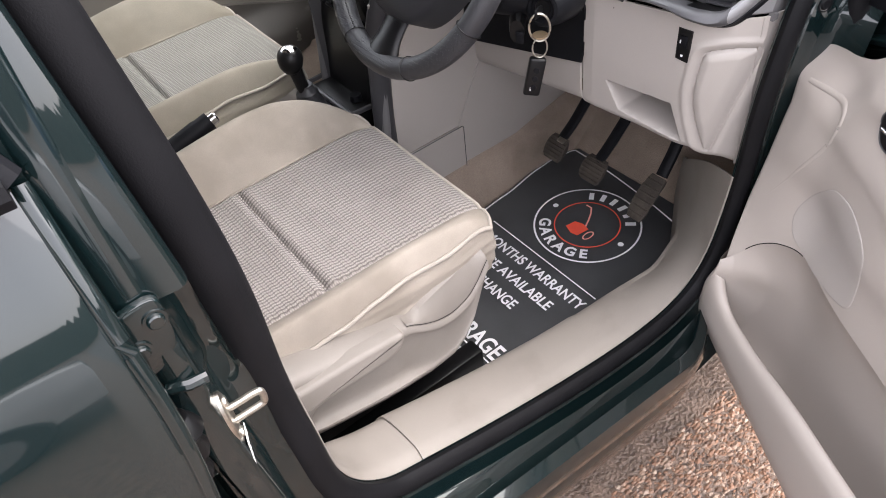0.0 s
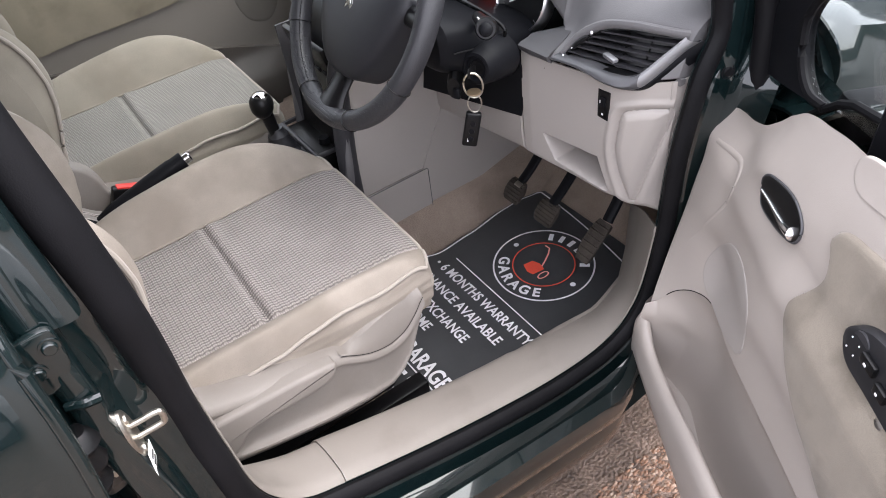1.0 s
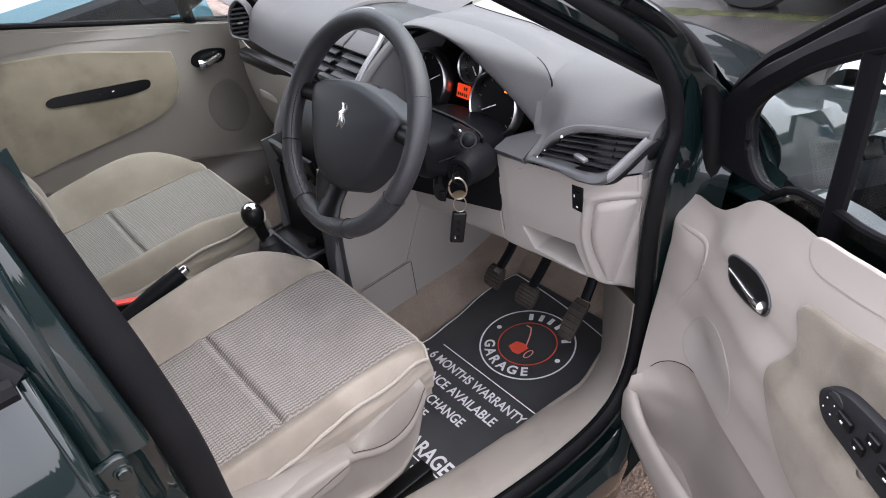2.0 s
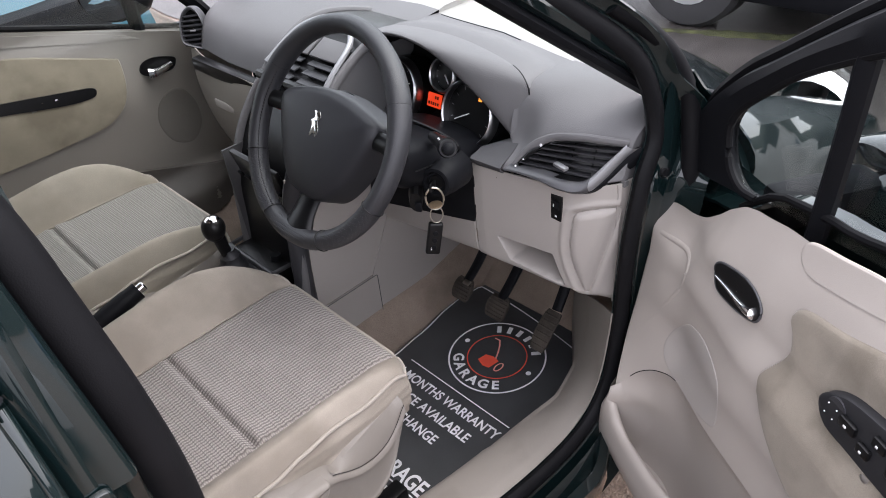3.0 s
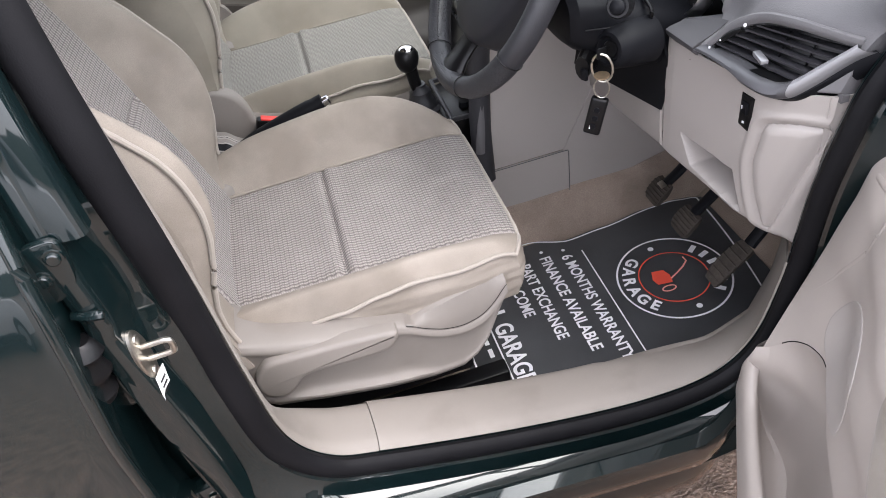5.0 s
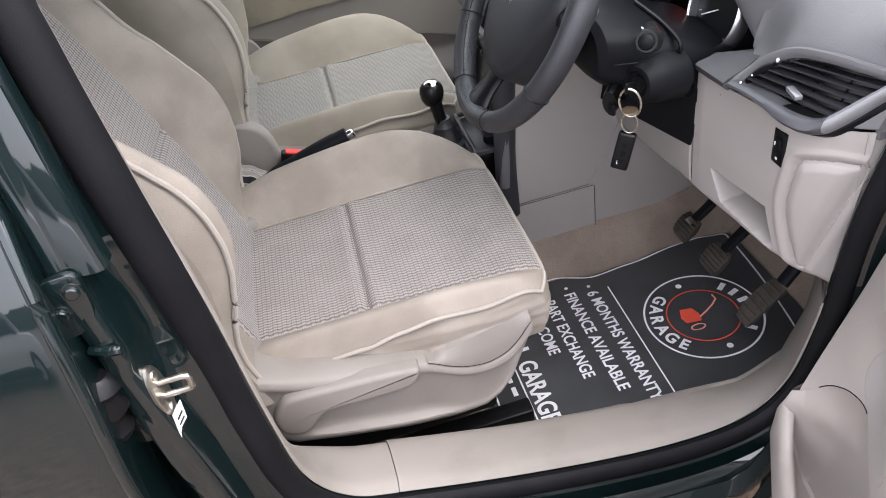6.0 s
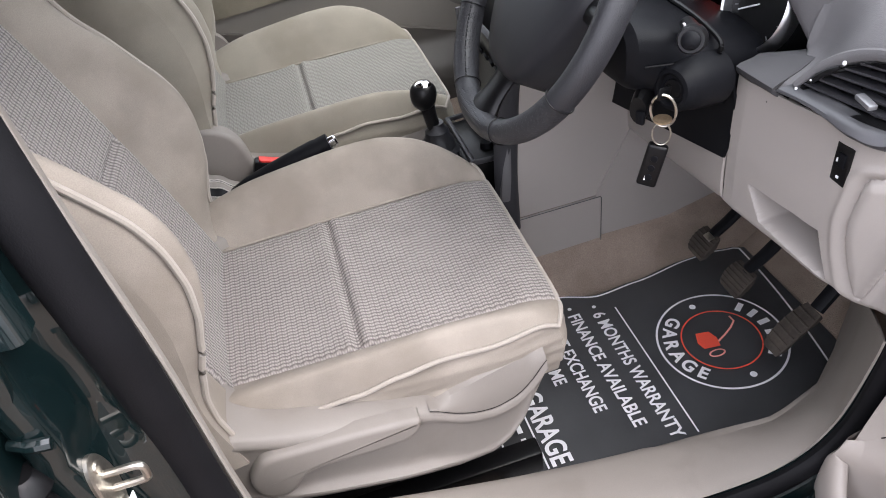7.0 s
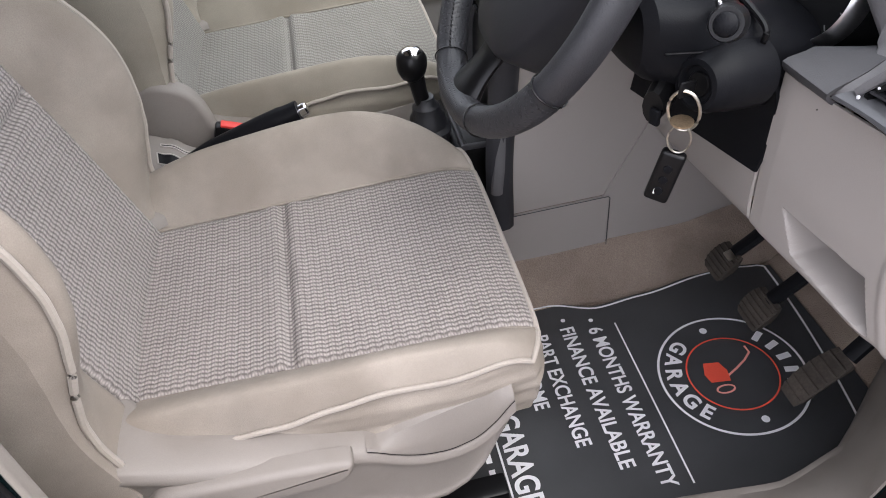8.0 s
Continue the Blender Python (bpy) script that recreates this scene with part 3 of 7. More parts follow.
# sill trim inside the opening
def sill_trim():
    rows = []
    k = len(LOOP)
    first = next(i for i in range(k) if LOOP[i].z < 1.3 and LOOP[i - 1].z >= 1.3)
    idx = [(first + j) % k for j in range(k) if LOOP[(first + j) % k].z < 1.3 and (LOOP[(first + j) % k].x < 0.5 or LOOP[(first + j) % k].z < 0.67)]
    ahead_of = [i for i in idx if LOOP[i].x > 0.45]
    kick = [(0.0, V((0.45, -0.605, 0.418))), (0.35, V((0.64, -0.600, 0.412))), (0.60, V((0.745, -0.568, 0.410))), (0.85, V((0.825, -0.512, 0.425))), (1.0, V((0.865, -0.480, 0.480)))]
    for i in idx:
        p = LOOP[i]
        f = min(1.0, max(0.0, (p.x - 0.45) / 0.22))
        r = min(1.0, max(0.0, (0.08 - p.x) / 0.12))
        row = []
        for d, dy in ((0.0, 0.004), (-0.006, 0.02), (-0.004 + 0.004 * r, 0.05), (0.004, 0.085), (0.016 - 0.02 * f, 0.105), (0.05 - 0.06 * f, 0.118), (0.13 - 0.11 * f, 0.125)):
            high = step(p.z - 0.62, 0.10)
            e = outward(i, -0.014 + d * (1 - 0.7 * high))
            row.append(V((e.x, p.y + dy * (1 - 0.78 * high), e.z)))
        if i in ahead_of:
            a = ahead_of.index(i) / (len(ahead_of) - 1)
            k = next(j for j in range(4) if a <= kick[j + 1][0])
            foot = kick[k][1].lerp(kick[k + 1][1], (a - kick[k][0]) / (kick[k + 1][0] - kick[k][0]))
            g = (0.0, 0.16, 0.42, 0.70, 0.90, 1.0)
            goal = [row[0].lerp(foot, h) + V((0, 0, 0.014 * math.sin(math.pi * h))) for h in g] + [foot + V((0.008, 0.012, -0.10))]
            row = [x.lerp(y, step(a - 0.15, 0.30)) for x, y in zip(row, goal)]
        rows.append((p.x, p.z, [V(q) for q in spline(row, 16)]))
    cut = next(i for i, (x, z, r) in enumerate(rows) if x > 0.072 and z < 0.6)
    back, ahead = [r for x, z, r in rows[:cut]], [r for x, z, r in rows[cut - 1:]]
    ahead[0] = [a.lerp(b, 0.03) for a, b in zip(ahead[0], ahead[1])]
    return back, ahead


trim = thing("sill_trim", (0.3, -0.63, 0.42), "beige plastic sill cover inside the door opening", "sill trim", kind="structure")
rear_rows, front_rows = sill_trim()
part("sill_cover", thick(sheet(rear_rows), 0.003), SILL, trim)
part("sill_cover", thick(sheet(front_rows), 0.003), SILL, trim, "front section")

# ---------------------------------------------------------------- seats
def seat_top(u, w, plump, side=1):
    """Height over the base line of the cushion: u 0 (back) to 1 (front), w 0 (middle) to 1 (edge); plump: how high the bolster still is."""
    tab = [(0.0, 0.040), (0.22, 0.082), (0.45, 0.097), (0.62, 0.106), (0.75, 0.098), (0.86, 0.066), (0.95, 0.026), (1.03, 0.0), (1.2, -0.03)]
    crest = plump * sum(lerp_table(tab, u + 0.03 * d) for d in range(-3, 4)) / 7
    rim = lerp_table([(0.0, 0.025), (0.25, 0.002), (0.6, 0.006), (1.0, 0.0)] if side > 0 else [(0.0, 0.0), (0.13, -0.005), (0.25, -0.020), (0.40, -0.014), (0.52, -0.002), (0.62, 0.003), (0.78, -0.004), (1.0, 0.0)], u)
    if w < 0.60:
        z = -0.004 * (1 - (w / 0.60) ** 2)
    elif w < 0.87:
        f = (w - 0.60) / 0.27
        z = crest * math.sin(f * math.pi / 2) ** 1.2
    else:
        f = (w - 0.87) / 0.13
        z = rim + (crest - rim) * math.cos(f * math.pi / 2)
    z -= 0.014 * max(0.0, (u - 0.86) / 0.14) ** 2.5
    if w < 0.60:
        z -= 0.011 * math.exp(-((u - GROOVE) / 0.013) ** 2) - 0.006 * math.exp(-((u - GROOVE) / 0.06) ** 2)
    z -= 0.006 * math.exp(-((w - 0.605) / 0.022) ** 2)
    return z


SEAT_LEN, SEAT_HALF, GROOVE = 0.500, 0.252, 0.44


PLUMP = [0.30, 0.90]


def seat_point(u, v, base=0.669):
    """A point of the cushion's top, v from -1 to 1 across; the middle of the seat is y = 0, x from the hip line."""
    w = min(1.0, abs(v))
    half = SEAT_HALF * (1 - 0.15 * max(0.0, (u - 0.45) / 0.55) ** 2.0)
    seam = 0.153 + 0.012 * u
    if v < 0:
        seam -= 0.013
        half = lerp_table([(0.0, 0.196), (0.25, 0.204), (0.5, 0.208), (0.75, 0.205), (1.0, 0.196)], u)
    across = w / 0.605 * seam if w < 0.605 else seam + (w - 0.605) / 0.395 * (half - seam)
    x = -0.125 + SEAT_LEN * u
    x -= 0.022 * max(0.0, (u - 0.7) / 0.3) ** 2 * (w ** 4)
    return V((x, math.copysign(across, v), base + seat_top(u, w, PLUMP[int(v > 0)], v)))


def back_point(u, v, off=0.0):
    """The backrest's front: u 0 (bottom) to 1 (top)."""
    w = min(1.0, abs(v))
    z = 0.640 + 0.66 * u
    x = -0.066 - 0.160 * u - 0.06 * u * u
    near = [(0.0, -0.006), (0.12, 0.0), (0.185, 0.018), (0.24, 0.048), (0.30, 0.080), (0.36, 0.104), (0.42, 0.115), (0.47, 0.118), (0.52, 0.112), (0.58, 0.095), (0.68, 0.066), (0.8, 0.040), (1.0, 0.0)]
    far = [(0.0, -0.006), (0.10, 0.0), (0.15, 0.018), (0.2, 0.044), (0.25, 0.064), (0.30, 0.078), (0.35, 0.088), (0.40, 0.089), (0.45, 0.080), (0.5, 0.067), (0.63, 0.038), (0.8, 0.020), (1.0, 0.0)]
    wing = sum(lerp_table(near if v < 0 else far, u + d) for d in (-0.03, -0.015, 0, 0.015, 0.03)) / 5
    half = 0.245 - 0.03 * max(0.0, (u - 0.5) / 0.5) ** 2 - 0.05 * max(0.0, (u - 0.85) / 0.15) ** 2
    if w < 0.62:
        f = -0.010 * (1 - (w / 0.62) ** 2)
    elif w < 0.86:
        f = wing * math.sin((w - 0.62) / 0.24 * math.pi / 2) ** 1.3
    else:
        f = wing * (0.55 + 0.45 * max(0.0, math.cos((w - 0.86) / 0.14 * math.pi / 2)))
    if w < 0.62:
        f -= 0.011 * math.exp(-((u - 0.40) / 0.010) ** 2)
    f -= 0.006 * math.exp(-((w - 0.625) / 0.02) ** 2)
    f -= 0.03 * max(0.0, (u - 0.9) / 0.1) ** 2
    return V((x + f * 0.95 + off, v * half, z + f * 0.28))


def make_seat(label, near, far, cloth, suede):
    """near, far: how plump the cushion's bolsters are, door side of the driver's seat first."""
    PLUMP[:] = [near, far]
    s = thing("front_seat", (0, 0, 0.30), label, "car seat", "front seats")
    us, ws = np.linspace(0, 1, 150), 0.605
    p = part("cushion_panel", sheet([[seat_point(u, v) for v in np.linspace(-ws, ws, 40)] for u in us]), cloth, s, "ribbed grey woven cloth")
    grid_uv(p, 40, (-0.1486, 0.1486), (0.0, 0.52))
    for sg in (-1, 1):
        part("cushion_bolster", sheet([[seat_point(u, sg * v) for v in np.linspace(0.605, 1.0, 22)] for u in us]), suede, s, "soft beige suede bolster")
        part("panel_seam", tube([seat_point(u, sg * 0.609) + V((0, 0, 0.0010)) for u in us[::2]], 0.0024, 8), suede, s)
    # skirt below the rim, both sides and the front
    rim = [seat_point(u, -1.0) for u in us[::2]] + [seat_point(1.0, v) for v in np.linspace(-1, 1, 60)] + [seat_point(u, 1.0) for u in us[::-2]]
    c = V((0.12, 0, 0))
    rows = []
    for q in rim:
        d = V((q.x - c.x if q.x > 0.3 else 0, q.y, 0)).normalized()
        row = []
        for f in np.linspace(0, 1, 22):
            z = q.z + (0.562 - q.z) * f
            out = 0.010 * math.sin(f * math.pi * 0.9) - 0.008 * f
            fold = noise.noise(V((q.x * 5 + f * 1.2, q.y * 5, z * 75))) + 0.6 * noise.noise(V((q.x * 11, q.y * 11 + 3, z * 120)))
            out += 0.0050 * fold * math.sin(f * math.pi) ** 0.5 - 0.004 * math.exp(-(f / 0.08) ** 2)
            row.append(V((q.x, q.y, z)) + d * out)
        rows.append(row)
    part("cushion_skirt", sheet(rows), suede, s, "creased beige suede side panel")
    part("cushion_piping", tube([q + V((0, math.copysign(0.003, q.y), 0.0)) for q in rim], 0.0032, 8), PIPING, s, "cream piping")
    # plastic base shield
    ridge = [(-0.16, 0.690), (-0.10, 0.690), (-0.077, 0.686), (-0.049, 0.674), (-0.023, 0.664), (0.02, 0.653), (0.079, 0.640), (0.14, 0.628), (0.163, 0.619), (0.184, 0.600), (0.215, 0.580), (0.248, 0.570), (0.282, 0.575), (0.31, 0.598), (0.327, 0.624)]
    foot = [(-0.16, 0.600), (-0.09, 0.552), (-0.065, 0.529), (0.006, 0.509), (0.097, 0.488), (0.183, 0.471), (0.235, 0.468), (0.262, 0.483), (0.285, 0.513), (0.305, 0.560), (0.327, 0.606)]
    inner = [(-0.16, 0.150), (-0.09, 0.150), (-0.05, 0.180), (0.0, 0.195), (0.33, 0.195)]
    for sg in (-1, 1):
        rows, cap = [], []
        for x in np.concatenate([np.linspace(-0.16, 0.15, 46), np.linspace(0.155, 0.327, 48)]):
            zt, zb, yi = linear(ridge, x), linear(foot, x), lerp_table(inner, x)
            zt = sum(linear(ridge, x + d) for d in (-0.010, -0.005, 0, 0.005, 0.010)) / 5
            out = 0.246 - 0.030 * step(x - 0.25, 0.16)
            lip = max(0.0, min(1.0, (0.20 - x) / 0.06)) * max(0.0, min(1.0, (x + 0.05) / 0.05))
            h = zt - zb
            row = [(yi - 0.012, zt - 0.010), (yi, zt + 0.001), ((yi + out) / 2, zt + 0.001), (out - 0.010, zt - 0.002), (out - 0.003, zt - 0.007), (out, zt - 0.016), (out - 0.004, zt - 0.20 * h), (out - 0.006 - 0.004 * lip, zt - 0.5 * h), (out - 0.004 - 0.008 * lip, zb + 0.24 * h), (out - 0.001 + 0.002 * lip, zb + 0.17 * h), (out - 0.002, zb + 0.10 * h), (out - 0.010, zb + 0.02 * h), (out - 0.024, zb)]
            rows.append([V((x, sg * q.x, q.y)) for q in spline([(y, z, 0) for y, z in row], 40)])
            if x > 0.155:
                up = 0.604 + 0.028 * step(x - 0.19, 0.08)
                up = max(up, zt + 0.001)
                cap.append([V((x, sg * (out - o), z)) for o, z in ((0.004, zt - 0.012), (0.0045, zt - 0.002), (0.0065, zt + 0.25 * (up - zt)), (0.010, zt + 0.5 * (up - zt)), (0.018, zt + 0.85 * (up - zt)), (0.034, up))])
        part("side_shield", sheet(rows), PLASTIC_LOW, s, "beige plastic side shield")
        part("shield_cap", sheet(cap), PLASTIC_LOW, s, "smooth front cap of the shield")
        line = [r[1] + V((0, sg * 0.0006, 0)) for r in cap]
        part("cap_joint", tube(line, 0.0005, 6), RUBBER, s, "fine dark joint round the cap")
        if sg < 0:
            lev = [(0.144, 0.628), (0.130, 0.634), (0.076, 0.641), (0.0, 0.646), (-0.045, 0.648), (-0.063, 0.636), (-0.077, 0.612), (-0.072, 0.582), (-0.048, 0.568), (-0.030, 0.574), (-0.018, 0.587), (-0.006, 0.598), (0.02, 0.600), (0.067, 0.598), (0.115, 0.598), (0.137, 0.608)]
            outl = [(p.x, p.y) for p in spline([(a, b, 0) for a, b in lev], 60, closed=True)]
            m = Matrix(((1, 0, 0, 0), (0, 0, -1.0, -0.234), (0, 1, 0, 0), (0, 0, 0, 1)))
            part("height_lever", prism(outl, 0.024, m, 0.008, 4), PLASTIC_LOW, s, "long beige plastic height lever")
    part("slide_frame", box(0.42, 0.36, 0.09, 0.01, pose(0.05, 0, 0.44)), MATT_BLACK, s, "black metal seat frame")
    for y in (-0.17, 0.17):
        part("seat_rail", box(0.56, 0.035, 0.05, 0.005, pose(0.04, y, 0.34)), BLACK, s, "black steel rail")
    # backrest
    ub = np.linspace(0, 1, 120)
    p = part("backrest_panel", sheet([[back_point(u, v) for v in np.linspace(-0.625, 0.625, 40)] for u in ub]), cloth, s, "ribbed grey woven cloth")
    grid_uv(p, 40, (-0.1486, 0.1486), (0.0, 0.70))
    for sg in (-1, 1):
        part("backrest_bolster", sheet([[back_point(u, sg * v) for v in np.linspace(0.625, 1.0, 22)] for u in ub]), suede, s, "soft beige suede wing")
        edge = [back_point(u, sg * 1.0) for u in ub]
        rows = []
        for q, u in zip(edge, ub):
            row = []
            for f in np.linspace(0, 1, 8):
                back = 0.012 + 0.125 * (1 - 0.35 * u)
                row.append(V((q.x - back * f, q.y + sg * 0.010 * math.sin(f * math.pi), q.z + 0.01 * f)))
            rows.append(row)
        part("backrest_side", sheet(rows), suede, s, "beige suede side")
        wing = [back_point(u, sg * 0.93) + V((0.003, sg * 0.002, 0)) for u in ub[7:-3]]
        part("backrest_piping", tube(wing, 0.0040, 8), PIPING, s, "cream piping")
    rows = []
    for u in ub:
        a, b = back_point(u, -1.0), back_point(u, 1.0)
        back = 0.012 + 0.125 * (1 - 0.35 * u)
        rows.append([V((a.x - back - 0.015 * math.sin(f * math.pi), a.y + (b.y - a.y) * f, a.z + 0.01)) for f in np.linspace(0, 1, 9)])
    part("backrest_shell", sheet(rows), PLASTIC, s)
    top = [[back_point(1.0, v) + V((-f * 0.10, 0, 0.02 * math.sin(f * math.pi))) for v in np.linspace(-1, 1, 30)] for f in np.linspace(0, 1, 6)]
    part("backrest_top", sheet(top), suede, s)
    for sg in ((-1, 1) if near > 0.4 else ()):
        plate = [(p.x, p.y) for p in spline([(-0.165, 0.60, 0), (-0.168, 0.70, 0), (-0.155, 0.752, 0), (-0.112, 0.770, 0), (-0.066, 0.752, 0), (-0.044, 0.715, 0), (-0.036, 0.66, 0), (-0.034, 0.60, 0)], 48, closed=True)]
        rec = prism(plate, 0.030, Matrix(((1, 0, 0, 0), (0, 0, sg * 1.0, sg * 0.226), (0, 1, 0, 0), (0, 0, 0, 1))), 0.010, 4)
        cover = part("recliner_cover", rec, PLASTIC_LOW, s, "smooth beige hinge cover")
        part("cover_hole", lathe([(0.001, 0.004), (0.0065, 0.004), (0.0080, 0.003), (0.0085, -0.004)], 18, frame_of((-0.112, sg * 0.2405, 0.700), (1, 0, 0), (0, 0, -sg * 1.0))), BLACK, cover, "dark round hole plug")
    return s


driver_seat = make_seat("driver's seat in ribbed grey cloth with beige suede bolsters", 0.30, 0.86, FABRIC, SUEDE)
driver_seat.matrix_basis = pose(0, -0.308, 0.30)
passenger_seat = make_seat("front passenger seat in ribbed grey cloth with beige bolsters, toned for window light", 0.50, 0.86, TINTED_CLOTH, TINTED_SUEDE)
passenger_seat.matrix_basis = pose(0.030, 0.340, 0.292)

# ---------------------------------------------------------------- dashboard
dash = thing("dashboard", (0.8, 0, 0.8), "charcoal and beige moulded dashboard", "dashboard")


def panel_x(y):
    """Depth of the dash face across the car, curving forward to the door."""
    d = abs(y) - 0.43
    return 0.648 + 0.11 * max(d, 0) + 6.0 * max(d - 0.15, 0) ** 2


def inside(poly, y, z):
    """Signed distance to a convex outline, positive inside."""
    best = 9.0
    turn = sum(a * d - c * b for (a, b), (c, d) in zip(poly, poly[1:] + poly[:1]))
    if turn > 0:
        poly = poly[::-1]
    for (a, b), (c, d) in zip(poly, poly[1:] + poly[:1]):
        ex, ez = c - a, d - b
        k = math.hypot(ex, ez)
        best = min(best, ((y - a) * ez - (z - b) * ex) / k)
    return best


def pad_row(y):
    """Section of the dark upper pad, from its lower lip up and forward to the windscreen."""
    a = min(1.0, abs(y) / 0.68)
    px = panel_x(y)
    lip = 0.897 + 0.012 * max(0, (-y - 0.44) / 0.22)
    c = step(0.198 - abs(y + 0.262), 0.010)
    pts = [(px + 0.05 + 0.16 * c, lip - 0.004 + 0.09 * c), (px + 0.006 + 0.18 * c, lip + 0.09 * c), (px + 0.004 + 0.18 * c, lip + 0.012 + 0.09 * c), (px + 0.03 + 0.16 * c, lip + 0.062 + 0.045 * c), (px + 0.085 + 0.11 * c, lip + 0.098 - 0.012 * a + 0.015 * c), (0.86 + 0.02 * a, 1.022 - 0.012 * a), (1.0 - 0.07 * a, 1.032 - 0.02 * a), (1.14 - 0.20 * a * a, 1.02 - 0.03 * a)]
    if y < -0.46:
        # the pad swells up to the hood's outer edge
        w, near = step(y + 0.585, 0.10), step(y + 0.510, 0.03)
        full = pts[:3] + [(px + 0.046, lip + 0.040), (px + 0.073, 1.012), (0.785, 1.033), (0.885, 1.020), pts[7]]
        pts = [(p + (r - p) * k, q + (t - q) * k) for (p, q), (r, t), k in zip(pts, full, [near] * 4 + [w] * 4)]
    row = []
    for q in spline([(u, 0, w) for u, w in pts], 70):
        hole = step(inside(VENT_HOLE, y, q.z), 0.004) if y < -0.5 and q.x < 0.80 else 0.0
        duck = 0.9 * max(0.0, y + 0.472) * step(q.x - 0.74, 0.04) if y < -0.44 else 0.0
        row.append(V((q.x + 0.045 * hole, y, q.z - duck)))
    return row


def glare_edge(y):
    """Where the pad ends and the pale glare strip along the windscreen begins."""
    return linear([(-0.672, 0.815), (-0.60, 0.838), (-0.50, 0.858), (-0.42, 0.876), (-0.26, 0.915), (0.0, 0.930), (0.672, 0.90)], y)


VENT_HOLE = [(-0.514, 0.923), (-0.553, 0.958), (-0.60, 0.973), (-0.661, 0.966), (-0.637, 0.927), (-0.622, 0.919)]
HOOD_IN = spline([(0.690, -0.098, 0.930), (0.680, -0.094, 0.990), (0.674, -0.106, 1.046), (0.672, -0.150, 1.074), (0.672, -0.215, 1.084), (0.673, -0.278, 1.077), (0.677, -0.322, 1.059), (0.684, -0.364, 1.029), (0.694, -0.410, 0.989), (0.708, -0.450, 0.938)], 56)
HOOD_OUT = spline([(0.720, -0.056, 0.930), (0.726, -0.052, 0.990), (0.735, -0.066, 1.036), (0.748, -0.120, 1.060), (0.756, -0.205, 1.066), (0.756, -0.300, 1.065), (0.750, -0.385, 1.056), (0.740, -0.440, 1.047), (0.730, -0.470, 1.032), (0.726, -0.479, 1.008), (0.720, -0.474, 0.974), (0.713, -0.456, 0.936)], 56)
rows = []
for f, lift in ((0.0, 0.0), (0.03, 0.003), (0.10, 0.006), (0.25, 0.0085), (0.5, 0.0085), (0.75, 0.0065), (0.92, 0.004), (1.0, 0.0015)):
    rows.append([p.lerp(q, f) + V((-0.6, -0.25 * (q.y < -0.42), 0.8)) * lift for p, q in zip(HOOD_IN, HOOD_OUT)])
under = [p + V((0.004, 0.003 if p.y < -0.25 else -0.003, -0.005)) for p in HOOD_IN]
part("instrument_hood", sheet([under] + rows + [[q + V((0.012, 0.0, -0.012)) for q in HOOD_OUT]]), DASH, dash, "charcoal hood over the instruments")


def pad_behind(q):
    """Section of the pad from a point of the hood's outer edge to the windscreen."""
    a = min(1.0, abs(q.y) / 0.68)
    x = glare_edge(q.y)
    pts = [(q.x - 0.004, q.z - 0.002), (q.x + 0.045, q.z - 0.004), (x - 0.03, 1.024), (x + 0.02, 1.018), (1.0 - 0.07 * a, 1.018 - 0.01 * a), (1.14 - 0.20 * a * a, 1.02 - 0.03 * a)]
    return [V((p.x, q.y, p.z)) for p in spline([(u, 0, w) for u, w in pts], 40)]


near_rows = [pad_row(y) for y in np.linspace(-0.672, -0.452, 108)]
mid_rows = [pad_behind(q) for q in reversed(HOOD_OUT) if q.z > 1.022 and q.y < -0.0]
far_rows = [pad_row(y) for y in np.linspace(-0.062, 0.672, 80)]
for name, block in (("upper_pad", near_rows), ("upper_pad", mid_rows), ("upper_pad", far_rows)):
    part(name, sheet(block), DASH, dash, "grained charcoal upper pad")
rows = []
for r in near_rows[4:-8] + mid_rows + far_rows[:-4]:
    x0 = glare_edge(r[0].y)
    tab = [(q.x, q.z) for q in r if q.x > 0.79]
    x1 = tab[-1][0]
    rows.append([V((x0 + (x1 - x0) * f, r[0].y, linear(tab, x0 + (x1 - x0) * f) + 0.003 * min(1.0, f * 12))) for f in (0.0, 0.04, 0.09, 0.2, 0.4, 0.6, 0.8, 1.0)])
# Pale strip laid over the pad, with the sky's glare as its colour.
demister = part("glare_strip", sheet(rows), GLARE_CREAM, dash, "pale strip painted for sky glare along the base of the windscreen")
slit = [r[0] + V((-0.004, 0, 0.0006)) for r in rows if -0.33 < r[0].y < -0.07]
part("demister_slot", tube(slit, 0.0012, 6), BLACK, demister, "dark demister slot")
part("pad_end", thick(sheet([[near_rows[0][i], V((near_rows[0][i].x, -0.672, 0.90))] for i in range(8, 70)]), 0.004), DASH, dash)
# Black tube drawn for the shadowed edge between hood and pad.
part("hood_shade_line", tube([q + V((0.001, -0.0016, -0.001)) for q in HOOD_OUT if q.y < -0.425], 0.0015, 6), BLACK, dash, "dark line for the shade round the hood")
part("instrument_well", sheet([[p + V((0.004 + (0.81 - p.x) * f, (-0.26 - p.y) * (0.015 + 0.05 * f), -0.006 - 0.03 * f)) for p in HOOD_IN] for f in (0, 0.5, 1)]), MATT_BLACK, dash, "black lining of the instrument well")
part("instrument_backing", box(0.02, 0.39, 0.13, 0.005, pose(0.790, -0.262, 0.945, 0, 14, 0)), BLACK, dash)

